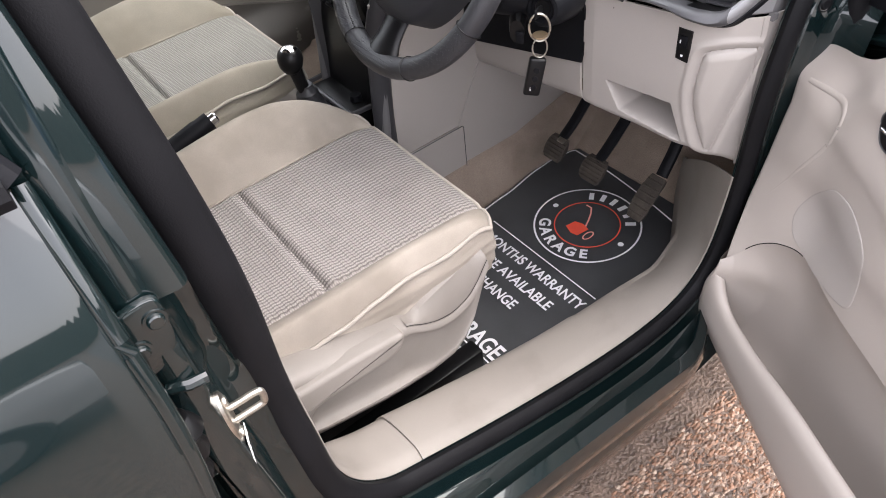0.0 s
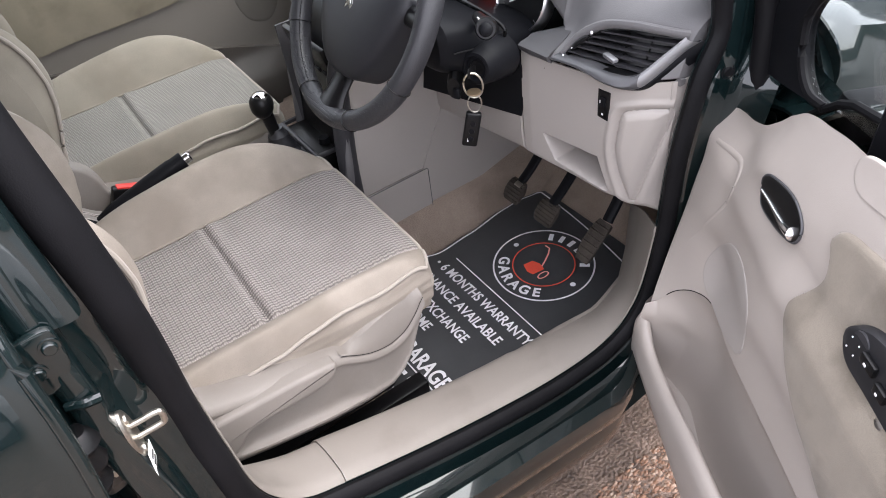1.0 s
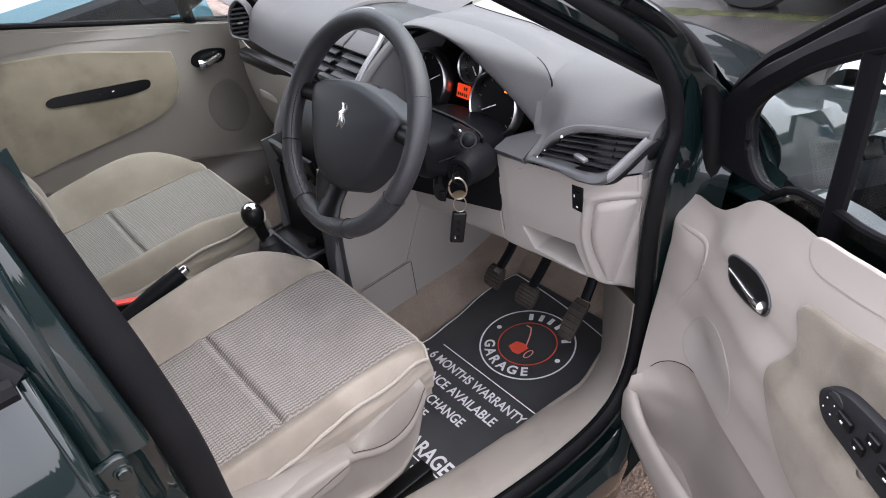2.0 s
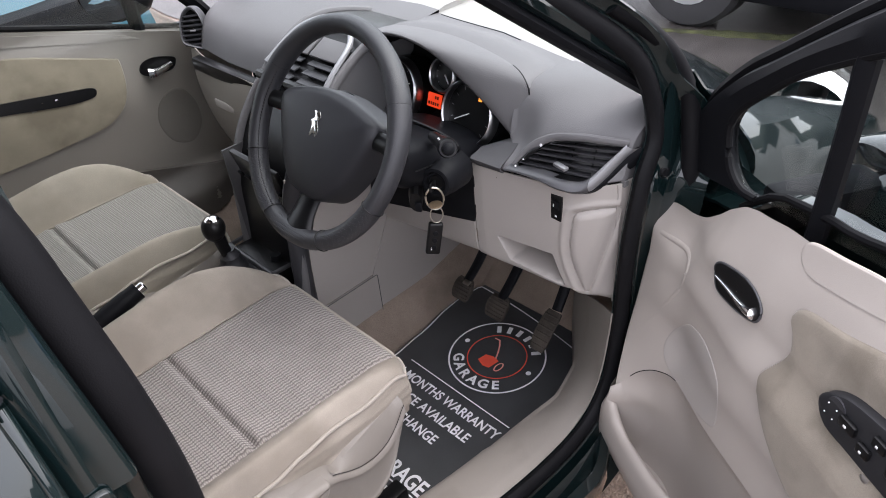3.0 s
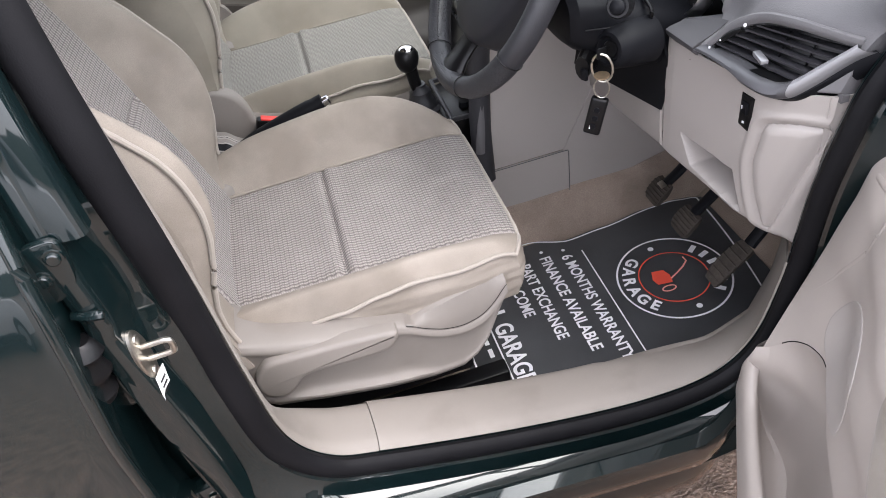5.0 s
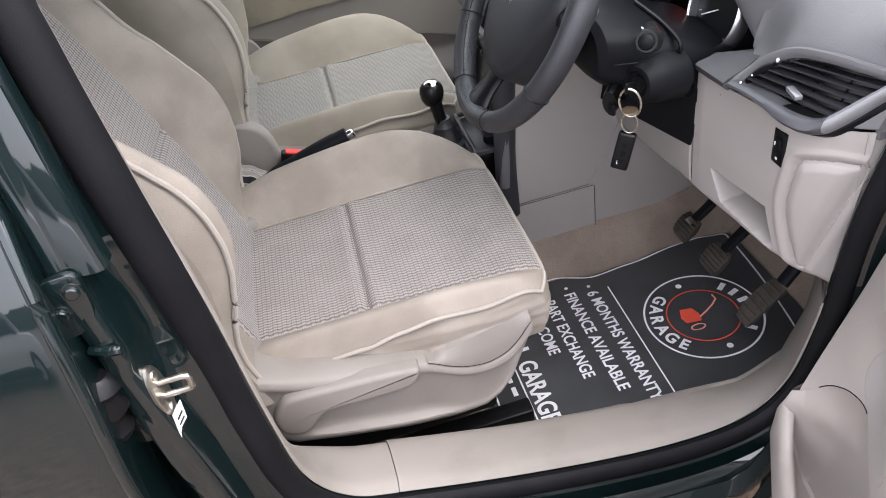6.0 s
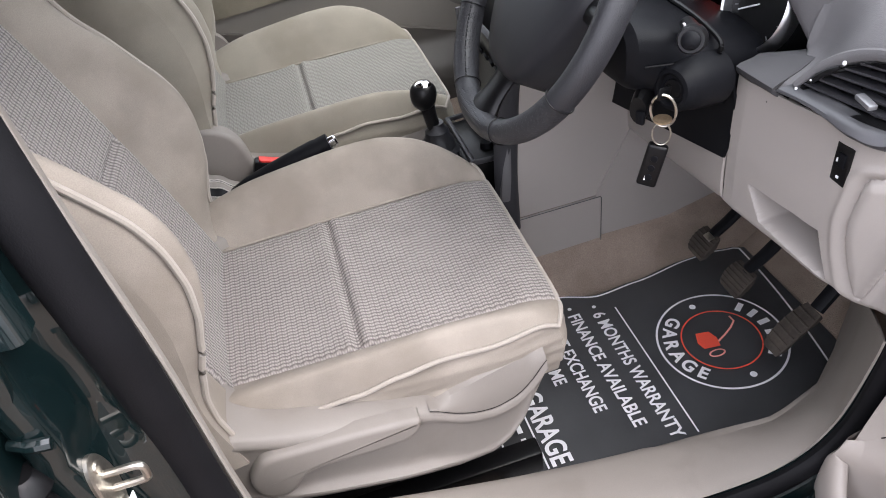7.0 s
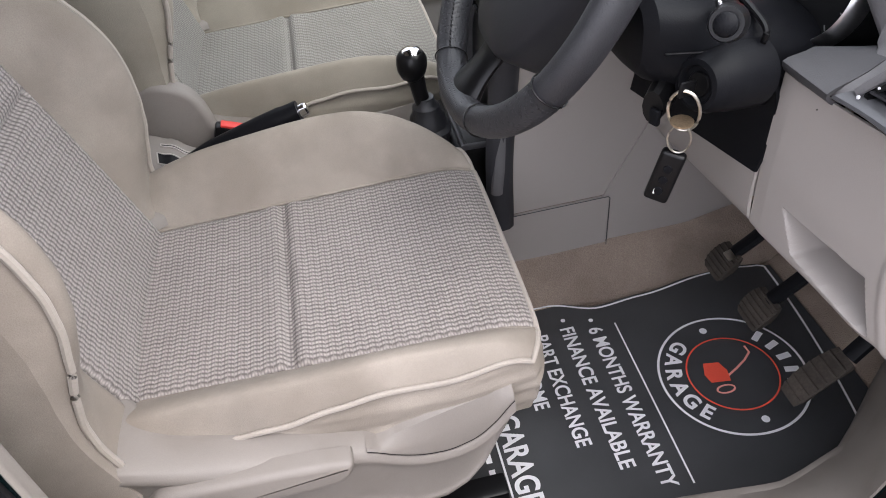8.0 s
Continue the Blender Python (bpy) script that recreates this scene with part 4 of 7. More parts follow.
rows = []
for y in np.linspace(-0.480, -0.412, 12):
    g = (y + 0.480) / 0.068
    rows.append([V(p) for p in ((0.662, y, 0.893), (0.650 - 0.004 * g, y, 0.896), (0.645 - 0.004 * g, y, 0.909), (0.676 - 0.014 * g, y, 0.922 - 0.008 * g), (0.704 - 0.030 * g, y, 0.939 - 0.022 * g), (0.730 - 0.03 * g, y, 0.941 - 0.030 * g))])
part("pad_ledge", thick(sheet([spline(r, 14) for r in rows]), 0.004), LEDGE, dash, "dark charcoal ledge beside the instruments")

FACE = Matrix(((0, math.sin(radians(20)), -math.cos(radians(20)), 0), (-1, 0, 0, 0), (0, math.cos(radians(20)), math.sin(radians(20)), 0), (0, 0, 0, 1)))


def dial(name, y, z, r, needle, x=0.722):
    """An instrument: black face, chrome ring, pale tick marks and a needle."""
    m = pose(x, y, z) @ FACE
    d = part(name, lathe([(0.001, 0.0), (r, 0.0), (r, -0.05), (0.001, -0.05)], 32, m), BLACK, dash, "black instrument face")
    part("chrome_ring", lathe([(r + 0.0072, -0.006), (r + 0.0064, 0.004), (r + 0.0052, 0.010), (r + 0.0035, 0.014), (r + 0.0015, 0.0155), (r - 0.0005, 0.013), (r - 0.001, 0.0), (r, -0.012)], 48, m), RING, d, "chrome ring")
    part("barrel", lathe([(r + 0.0070, -0.005), (r + 0.0095, -0.030), (r + 0.011, -0.075)], 40, m), BLACK, d, "black barrel")
    ticks = bmesh.new()
    for i in range(11):
        a = radians(225 - 27 * i)
        box(0.0012, r * 0.10, 0.0006, 0, m @ pose(0, 0, 0.001) @ Matrix.Rotation(a - math.pi / 2, 4, "Z") @ pose(0, r * 0.80, 0), bm=ticks)
    part("tick_marks", ticks, SATIN, d, "", 0)
    part("needle", box(0.0018, r * 0.66, 0.0015, 0, m @ pose(0, 0, 0.004) @ Matrix.Rotation(radians(needle), 4, "Z") @ pose(0, r * 0.33, 0)), WHITE_INK, d, "pale needle", 0)
    return d


dial("rev_counter", -0.148, 0.945, 0.058, -60, 0.715)
dial("speedometer", -0.352, 0.949, 0.058, 118, 0.711)
dial("fuel_gauge", -0.277, 1.000, 0.029, -140, 0.730)
lcd_m = pose(0.722, -0.245, 0.943) @ FACE
screen_part = part("display", box(0.036, 0.027, 0.004, 0.001, lcd_m), LCD, dash, "lit orange display")
digits = bmesh.new()
for i, wd in enumerate((0.004, 0.003, 0.004, 0.003, 0.004)):
    box(wd, 0.006, 0.0005, 0, lcd_m @ pose(-0.012 + i * 0.006, -0.006, 0.0024), bm=digits)
for i in range(2):
    box(0.004, 0.006, 0.0005, 0, lcd_m @ pose(0.004 + i * 0.006, 0.006, 0.0024), bm=digits)
part("digit_bars", digits, BLACK, screen_part, "", 0)
part("warning_lamp", box(0.008, 0.007, 0.001, 0, pose(0.711, -0.352, 0.949) @ FACE @ pose(0.020, 0.030, 0.002)), AMBER, dash, "lit amber warning lamp", 0)
part("cluster_apron", thick(sheet([[V((0.652 + 0.13 * f, y, 0.886 + 0.03 * f - 0.015 * math.sin(f * math.pi))) for f in np.linspace(0, 1, 10)] for y in np.linspace(-0.465, -0.055, 24)]), 0.006), MATT_BLACK, dash, "black lower edge of the instrument well")

# beige lower panel with its open tray and raised side cover
TRAY = [(-0.472, 0.747), (-0.571, 0.749), (-0.588, 0.703), (-0.490, 0.716)]
SIDE = [(p.x, p.y) for p in spline([(-0.6135, 0.836, 0), (-0.6155, 0.846, 0), (-0.621, 0.852, 0), (-0.645, 0.858, 0), (-0.664, 0.858, 0), (-0.668, 0.848, 0), (-0.655, 0.780, 0), (-0.640, 0.710, 0), (-0.634, 0.686, 0), (-0.628, 0.700, 0), (-0.616, 0.742, 0), (-0.6095, 0.785, 0)], 60, closed=True)]


def panel_bottom(y):
    return lerp_table([(-0.672, 0.655), (-0.635, 0.670), (-0.60, 0.679), (-0.50, 0.684), (-0.43, 0.685)], y)


def panel_top(y):
    return 0.894 + 0.012 * max(0, (-y - 0.44) / 0.22)


rows = []
for y in np.linspace(-0.672, -0.410, 132):
    zt, zb = panel_top(y), panel_bottom(y)
    row = []
    for f in np.linspace(0, 1, 110):
        z = zt + (zb - zt) * f
        x = panel_x(y) + 0.012 * (0.5 - abs(f - 0.5)) * -0.4
        x += 0.022 * max(0, f - 0.92) ** 2 / 0.0064 * 0.6
        x += 0.150 * step(inside(TRAY, y, z), 0.009)
        d = inside(SIDE, y, z)
        x += 0.0045 * math.exp(-((d + 0.0025) / 0.0022) ** 2) - 0.0065 * step(d - 0.004, 0.009) - 0.0035 * math.exp(-((d + 0.013) / 0.0055) ** 2)
        row.append(V((x, y, z)))
    rows.append(row)
part("lower_panel", thick(sheet(rows), 0.003), PLASTIC, dash, "beige lower dash panel with an open tray")
rows = []
for y in np.linspace(-0.409, -0.06, 30):
    g = (y + 0.409) / 0.349
    rows.append([V((0.651 + 0.012 * g + 0.10 * max(0, 0.34 - f) + 0.035 * max(0, f - 0.85) ** 2 / 0.0225 - 0.006 * math.sin(f * 3), y, 0.83 - 0.02 * g - (0.144 + 0.042 * g) * f)) for f in np.linspace(0, 1, 28)])
part("knee_panel", thick(sheet(rows), 0.004), PLASTIC, dash, "beige panel under the steering column")
# end cap by the door, carrying the panel's edge round to the seal
rows = []
for f in np.linspace(0, 1, 40):
    z = panel_top(-0.672) + (panel_bottom(-0.672) + 0.004 - panel_top(-0.672)) * f
    a = V((panel_x(-0.668) - 0.002, -0.668, z))
    d = 0.050 - 0.022 * f
    rows.append([a + V((d * g, -0.010 * math.sin(g * math.pi / 2), 0.0)) for g in np.linspace(0, 1, 9)])
part("end_cap", thick(sheet(rows), 0.003), PLASTIC, dash, "beige plastic end cap")

# switch plate
sw = part("switch_plate", prism([(-0.5755, 0.884), (-0.598, 0.883), (-0.596, 0.834), (-0.5745, 0.835)], 0.004, Matrix(((0, 0, -1, panel_x(-0.587) + 0.001), (1, 0, 0, 0), (0, 1, 0, 0), (0, 0, 0, 1))), 0.001), BLACK, dash, "black switch plate")
part("thumb_wheel", box(0.004, 0.012, 0.018, 0.0015, pose(panel_x(-0.587) - 0.004, -0.5875, 0.866)), MATT_BLACK, sw)
part("switch_mark", box(0.001, 0.0035, 0.003, 0, pose(panel_x(-0.587) - 0.0035, -0.586, 0.843)), WHITE_INK, sw, "", 0)
part("switch_mark", box(0.001, 0.0015, 0.005, 0, pose(panel_x(-0.587) - 0.0065, -0.5835, 0.866)), WHITE_INK, sw, "", 0)


def vx(y, z):
    return panel_x(y) + max(0.0, (z - 0.905)) * 0.50


# outer vent: dark recess, slats, charcoal arch over it and a broad satin surround below
def on_face(y, z, off):
    return V((vx(y, z) - 0.012 + off, y, z))


def make_vent():
    opening = spline([(-0.512, 0.921, 0), (-0.530, 0.942, 0), (-0.553, 0.959, 0), (-0.580, 0.970, 0), (-0.612, 0.974, 0), (-0.640, 0.970, 0), (-0.662, 0.966, 0), (-0.651, 0.944, 0), (-0.637, 0.926, 0), (-0.624, 0.918, 0), (-0.600, 0.918, 0), (-0.555, 0.920, 0)], 72, closed=True)
    c = sum(opening, V()) / len(opening)
    rows = []
    for f, o in ((1.03, 0.004), (1.0, 0.003), (0.985, 0.03), (0.7, 0.032), (0.35, 0.032), (0.02, 0.032)):
        rows.append([on_face(c.x + (p.x - c.x) * f, c.y + (p.y - c.y) * f, o) for p in opening])
    v = part("air_vent", sheet(rows, loop=True), BLACK, dash, "black air vent with silver surround")
    for k in range(5):
        z0, z1 = 0.926 + 0.0095 * k, 0.921 + 0.0095 * k
        ys = [p.x for p in opening if abs(p.y - z0 - 0.002) < 0.005]
        a, b = (min(ys), max(ys)) if len(ys) > 1 else (-0.65, -0.58)
        rows = []
        pa, pb = on_face(a + 0.001, z1, 0.0), on_face(b - 0.002, z0, 0.0)
        for g in np.linspace(0, 1, 6):
            rows.append([pa.lerp(pb, g) + V((o, 0, dz)) for o, dz in ((0.002, 0.0012), (0.002, -0.0012), (0.012, -0.003), (0.022, -0.0045), (0.022, -0.002), (0.012, -0.0005))])
        part("vent_slat", sheet(rows, loop=True), SLAT, v)
    for y in (-0.560, -0.592, -0.624):
        part("vent_blade", box(0.002, 0.0015, 0.040, 0, pose(vx(y, 0.945) + 0.014, y, 0.945, 0, 20, 0)), BLACK, v)
    part("vent_tab", box(0.010, 0.028, 0.006, 0.0015, pose(vx(-0.591, 0.938) - 0.013, -0.591, 0.938, 0, 0, -12)), SATIN, v, "silver tab")
    knob = [on_face(y, z, -0.001) for y, z in ((-0.520, 0.931), (-0.530, 0.944), (-0.543, 0.955))]
    part("vent_wheel", tube(spline(knob, 10), [0.002, 0.003, 0.0036, 0.004, 0.004, 0.004, 0.004, 0.0036, 0.003, 0.002], 8), BLACK, v)
    for y, z, r in ((-0.512, 0.922, 0.0018), (-0.523, 0.935, 0.0012), (-0.548, 0.962, 0.0026)):
        part("vent_mark", lathe([(r, 0), (r, 0.001), (0.0002, 0.001)], 12, frame_of(on_face(y, z, -0.004), (0, -1, 0), (0.3, 0, 1))), WHITE_INK, v, "", 0)
    arch = spline([(-0.503, 0.921, 0), (-0.522, 0.948, 0), (-0.547, 0.967, 0), (-0.575, 0.978, 0), (-0.61, 0.982, 0), (-0.64, 0.978, 0), (-0.668, 0.971, 0)], 40)
    part("vent_arch", tube([on_face(p.x, p.y, 0.002) for p in arch], [0.004 + 0.003 * min(1, i / 10) for i in range(40)], 10, flat=0.7, up=(1, 0, 0)), DASH, v, "charcoal arch over the vent")
    outer = spline([(-0.488, 0.909, 0), (-0.525, 0.911, 0), (-0.562, 0.909, 0), (-0.603, 0.902, 0), (-0.624, 0.898, 0), (-0.640, 0.903, 0), (-0.653, 0.920, 0), (-0.669, 0.949, 0), (-0.680, 0.962, 0)], 60)
    inner = spline([(-0.497, 0.919, 0), (-0.528, 0.920, 0), (-0.560, 0.920, 0), (-0.602, 0.9175, 0), (-0.625, 0.9175, 0), (-0.638, 0.927, 0), (-0.650, 0.945, 0), (-0.660, 0.960, 0), (-0.667, 0.972, 0)], 60)
    rows = []
    for p, q in zip(outer, inner):
        d = p - q
        row = []
        for f, o in ((-0.02, 0.014), (0.0, 0.0), (0.08, -0.005), (0.3, -0.0085), (0.6, -0.0085), (0.85, -0.005), (1.0, 0.0), (1.08, 0.007)):
            row.append(on_face(q.x + d.x * f, q.y + d.y * f, o))
        rows.append(row)
    part("vent_surround", sheet(rows[:38]), DARK_SATIN, v, "dark satin lower surround")
    part("vent_surround", sheet(rows[37:]), SATIN, v, "brushed silver end of the surround")
    rows = []
    for i, (p, q) in enumerate(zip(outer, inner)):
        d = (p - q).normalized()
        w = 0.003 + 0.022 * max(0.0, (i - 22) / 37) ** 1.2
        rows.append([on_face(p.x + d.x * w * f, p.y + d.y * w * f, o) for f, o in ((-0.1, 0.004), (0.25, 0.003), (0.7, 0.010), (1.0, 0.022))])
    part("surround_underside", sheet(rows), MATT_BLACK, v, "dark underside of the surround")


make_vent()
# far side vent and glovebox side
FAR = frame_of((0.668, 0.622, 0.945), (0.76, -0.65, 0.0), (0.2, 0.25, 0.95))
rim_far = spline([(-0.032, -0.030, 0), (-0.031, 0.012, 0), (-0.018, 0.042, 0), (0.004, 0.056, 0), (0.022, 0.040, 0), (0.033, 0.004, 0), (0.035, -0.040, 0), (0.030, -0.058, 0), (0.004, -0.052, 0), (-0.022, -0.042, 0)], 48, closed=True)
rows = []
for f, d in ((1.04, -0.05), (1.02, -0.006), (1.0, 0.002), (0.95, 0.005), (0.88, 0.003), (0.84, -0.004), (0.83, -0.020)):
    rows.append([FAR @ V((p.x * f, p.y * f, d)) for p in rim_far])
far_vent = part("far_vent", sheet(rows, loop=True), DARK_SATIN, dash, "slatted vent at the far end of the dashboard")
part("vent_throat", sheet([[FAR @ V((p.x * f, p.y * f, -0.014)) for p in rim_far] for f in (0.90, 0.5, 0.02)], loop=True), BLACK, far_vent)
for k in range(7):
    h = -0.040 + 0.0120 * k
    span = [p.x for p in rim_far if abs(p.y - h) < 0.006]
    lo, hi = 0.84 * min(span), 0.84 * max(span)
    part("vent_slat", box(hi - lo, 0.003, 0.010, 0.0005, FAR @ pose((lo + hi) / 2, h, -0.004, 25, 0, 0)), SLAT, far_vent)
part("vent_tab", box(0.014, 0.005, 0.008, 0.0015, FAR @ pose(0.002, -0.006, 0.003)), SATIN, far_vent, "silver tab")
rows = []
for y in np.linspace(0.13, 0.66, 28):
    rows.append([V((0.60 + 0.10 * step(0.16 - y, 0.06) + 0.10 * (f - 0.35) ** 2 + 0.06 * ((y - 0.16) / 0.5) ** 3, y, 0.90 - 0.30 * f)) for f in np.linspace(0, 1, 16)])
part("glovebox_panel", thick(sheet(rows), 0.004), PLASTIC_SHADED, dash, "grey beige glovebox lid")
part("glovebox_latch", box(0.006, 0.10, 0.022, 0.004, pose(0.604, 0.42, 0.80)), PLASTIC, dash)
# Solid black box stands in for the shaded opening above the glovebox.
part("shelf_slot", box(0.03, 0.30, 0.035, 0.008, pose(0.622, 0.40, 0.885)), BLACK, dash, "solid dark block in place of an open shelf")

# centre stack
edge = [(0.405, 0.58), (0.418, 0.68), (0.432, 0.79), (0.485, 0.90), (0.575, 0.99), (0.66, 1.040), (0.73, 1.050), (0.80, 1.036), (0.86, 1.016)]
mid = [V((p.x, 0, p.y)) for p in spline([(a, b, 0) for a, b in edge], 40)]
part("stack_face", thick(sheet([[p + V((0.012, y, 0)) for p in mid] for y in np.linspace(-0.115, 0.10, 12)]), 0.006), BLACK, dash, "black centre stack")
for y in (-0.118, 0.105):
    part("stack_edge", tube([p + V((0.006, y, 0.0)) for p in mid], 0.010, 10, flat=0.8, up=(0, 1, 0)), DASH, dash, "grey trim along the centre stack")
    part("stack_wall", thick(sheet([[p + V((0.006 + f, y, -0.02 * f)) for f in (0.0, 0.06, 0.13, 0.20)] for p in mid if 0.87 < p.z < 1.03 and p.x < 0.68]), 0.004), DASH, dash)
part("stack_arch", tube(spline([(0.50, -0.112, 0.925), (0.585, -0.108, 1.005), (0.66, -0.09, 1.052), (0.70, 0.0, 1.072), (0.66, 0.08, 1.050), (0.575, 0.10, 1.0)], 40), 0.006, 8), SATIN, dash, "silver arch trim")
for yc in (-0.055, 0.045):
    v = part("centre_vent", box(0.02, 0.085, 0.10, 0.01, pose(0.568, yc, 0.962, 0, -42, 0)), BLACK, dash, "black centre vent")
    for k in range(5):
        z = 0.958 + 0.0125 * k
        x = lerp_table([(p.z, p.x) for p in mid if p.x < 0.70], z)
        part("vent_slat", box(0.016, 0.076, 0.004, 0.0012, pose(x + 0.004, yc, z + 0.004, 0, -8, 0)), SLAT, v, "dark slat")
    part("vent_tab", box(0.012, 0.016, 0.008, 0.002, pose(0.548, yc, 0.983, 0, -8, 0)), SATIN, v, "silver tab")
    part("vent_cap", box(0.050, 0.092, 0.006, 0.002, pose(0.634, yc, 1.034, 0, -26, 0)), DASH, v, "grey strip over the vent")
part("hazard_button", box(0.012, 0.022, 0.018, 0.002, pose(0.515, -0.005, 0.955, 0, -40, 0)), RED_PLASTIC, dash, "red hazard button")
part("radio", box(0.012, 0.17, 0.075, 0.004, pose(0.440, -0.006, 0.83, 0, -14, 0)), BLACK, dash, "black radio front")
for k in range(6):
    part("radio_button", box(0.006, 0.018, 0.009, 0.002, pose(0.433, -0.075 + 0.028 * k, 0.812, 0, -14, 0)), MATT_BLACK, dash)

# ---------------------------------------------------------------- steering column and ignition
column = thing("steering_column", (0.58, -0.36, 0.85), "black plastic steering column shroud with ignition lock", "steering column")
rows = []
for x, yc, w, zt, zb in ((0.500, -0.295, 0.080, 0.972, 0.915), (0.503, -0.295, 0.095, 0.984, 0.900), (0.515, -0.295, 0.104, 0.990, 0.888), (0.56, -0.295, 0.106, 0.975, 0.868), (0.605, -0.295, 0.108, 0.956, 0.848), (0.62, -0.295, 0.110, 0.952, 0.842), (0.70, -0.295, 0.104, 0.925, 0.80)):
    row = []
    for i in range(48):
        a = 2 * math.pi * i / 48
        c, s = math.cos(a), math.sin(a)
        r = (abs(c) ** 3.5 + abs(s) ** 3.5) ** (-1 / 3.5)
        row.append(V((x, yc - w * r * c, (zt + zb) / 2 + (zt - zb) / 2 * r * s)))
    rows.append(row)
part("column_shroud", sheet(rows, loop=True, caps=True), MATT_BLACK, column, "black moulded shroud")
part("shroud_lip", tube(spline([(0.617, -0.390, 0.898), (0.619, -0.404, 0.925), (0.620, -0.406, 0.942), (0.620, -0.382, 0.950), (0.620, -0.338, 0.955), (0.62, -0.264, 0.956)], 30), 0.0035, 8), BLACK, column, "raised rim of the shroud")
part("shroud_joint", tube([(0.52, -0.404, 0.936), (0.56, -0.406, 0.931), (0.606, -0.408, 0.922)], 0.0012, 6), BLACK, column)
rows = []
for y in np.linspace(-0.412, -0.12, 16):
    g = (y + 0.412) / 0.29
    rows.append([V((0.640 + 0.012 * math.sin(f * 3.0) - 0.02 * g, y, 0.892 + (0.772 - 0.052 * g - 0.892) * f)) for f in np.linspace(0, 1, 10)])
part("column_surround", thick(sheet(rows), 0.004), MATT_BLACK, column, "black panel round the column")
LOCK = frame_of((0.552, -0.418, 0.905), (0.36, -0.93, 0.0), (0.15, 0.06, 1.0))
part("lock_boss", lathe([(0.0245, 0.0), (0.029, -0.006), (0.034, -0.03), (0.038, -0.07)], 32, LOCK), MATT_BLACK, column, "black boss round the lock")
part("lock_collar", lathe([(0.0175, -0.006), (0.0185, 0.004), (0.0205, 0.0065), (0.0255, 0.0055), (0.0280, 0.0), (0.0300, -0.006)], 32, LOCK), MATT_BLACK, column, "ignition lock collar")
part("lock_barrel", lathe([(0.001, 0.002), (0.0115, 0.002), (0.013, 0.0), (0.0165, -0.010)], 24, LOCK), BLACK, column, "black lock barrel")
stalk = part("light_stalk", tube([(0.585, -0.385, 0.968), (0.570, -0.42, 0.975), (0.556, -0.448, 0.983), (0.548, -0.458, 0.987), (0.540, -0.468, 0.992), (0.534, -0.476, 0.996)], [0.009, 0.011, 0.0145, 0.0165, 0.0165, 0.014], 18), BLACK, column, "black light stalk")
part("stalk_end", lathe([(0.001, 0.007), (0.006, 0.0062), (0.0095, 0.003), (0.0105, -0.004)], 20, frame_of((0.531, -0.480, 0.998), (0.83, -0.55, 0), (0.3, 0.45, 1.0))), MATT_BLACK, stalk, "round end button")
part("stalk_marks", box(0.002, 0.003, 0.010, 0, pose(0.543, -0.448, 0.998, 0, -20, 0)), WHITE_INK, stalk, "", 0)
part("audio_stalk", tube([(0.56, -0.36, 0.885), (0.530, -0.385, 0.878), (0.515, -0.400, 0.876)], [0.010, 0.013, 0.011], 12, flat=1.8), BLACK, column, "black audio control stalk")
part("stalk_button", box(0.006, 0.012, 0.018, 0.002, pose(0.516, -0.405, 0.868, 0, 0, 25)), MATT_BLACK, column)

# ---------------------------------------------------------------- keys
keys = thing("car_keys", (0.50, -0.478, 0.83), "bunch of car keys hanging from the ignition", "keys")


def hoop(c, r, axis, w):
    m = frame_of(c, axis, (0, 0, 1))
    return tube([m @ V((r * math.cos(a) * 0.8, r * math.sin(a) * 1.15, 0)) for a in np.linspace(0, 2 * math.pi, 32, endpoint=False)], w, 8, closed=True)


part("key_head", box(0.022, 0.004, 0.016, 0.002, pose(0.536, -0.425, 0.907, 0, 10, 22)), BLACK, keys, "black key head")
part("key_ring", hoop((0.533, -0.430, 0.886), 0.0190, (0.80, -0.6, 0.1), 0.0017), STEEL, keys, "worn brass coloured ring")
part("key_ring", hoop((0.531, -0.432, 0.855), 0.0140, (0.85, -0.5, 0.0), 0.0012), STEEL, keys, "thin steel ring")
part("key_tag", lathe([(0.001, 0.002), (0.0105, 0.002), (0.0115, 0.001), (0.0115, -0.001), (0.001, -0.001)], 20, frame_of((0.531, -0.433, 0.876), (0.75, -0.6, 0), (0, 0, 1)) @ Matrix.Rotation(radians(90), 4, "X")), BRASS, keys, "round brass tag")
fob_m = frame_of((0.524, -0.426, 0.807), V((0.016, -0.004, 0.066)), (-0.78, 0.55, 0.16))
fob = part("key_fob", box(0.062, 0.026, 0.013, 0.004, fob_m, 3), BLACK, keys, "black remote key fob")
for k in range(3):
    part("fob_button", lathe([(0.001, 0.0012), (0.0045, 0.001), (0.005, 0.0)], 14, fob_m @ pose(0.012 - 0.014 * k, 0, 0.0064)), MATT_BLACK, fob)
    part("fob_button", lathe([(0.001, 0.0012), (0.0045, 0.001), (0.005, 0.0)], 14, fob_m @ pose(0.012 - 0.014 * k, 0, -0.0064) @ Matrix.Rotation(math.pi, 4, "X")), MATT_BLACK, fob)
part("fob_marks", box(0.006, 0.002, 0.0006, 0, fob_m @ pose(-0.018, 0.004, 0.0068)), LABEL_WHITE, fob, "", 0)

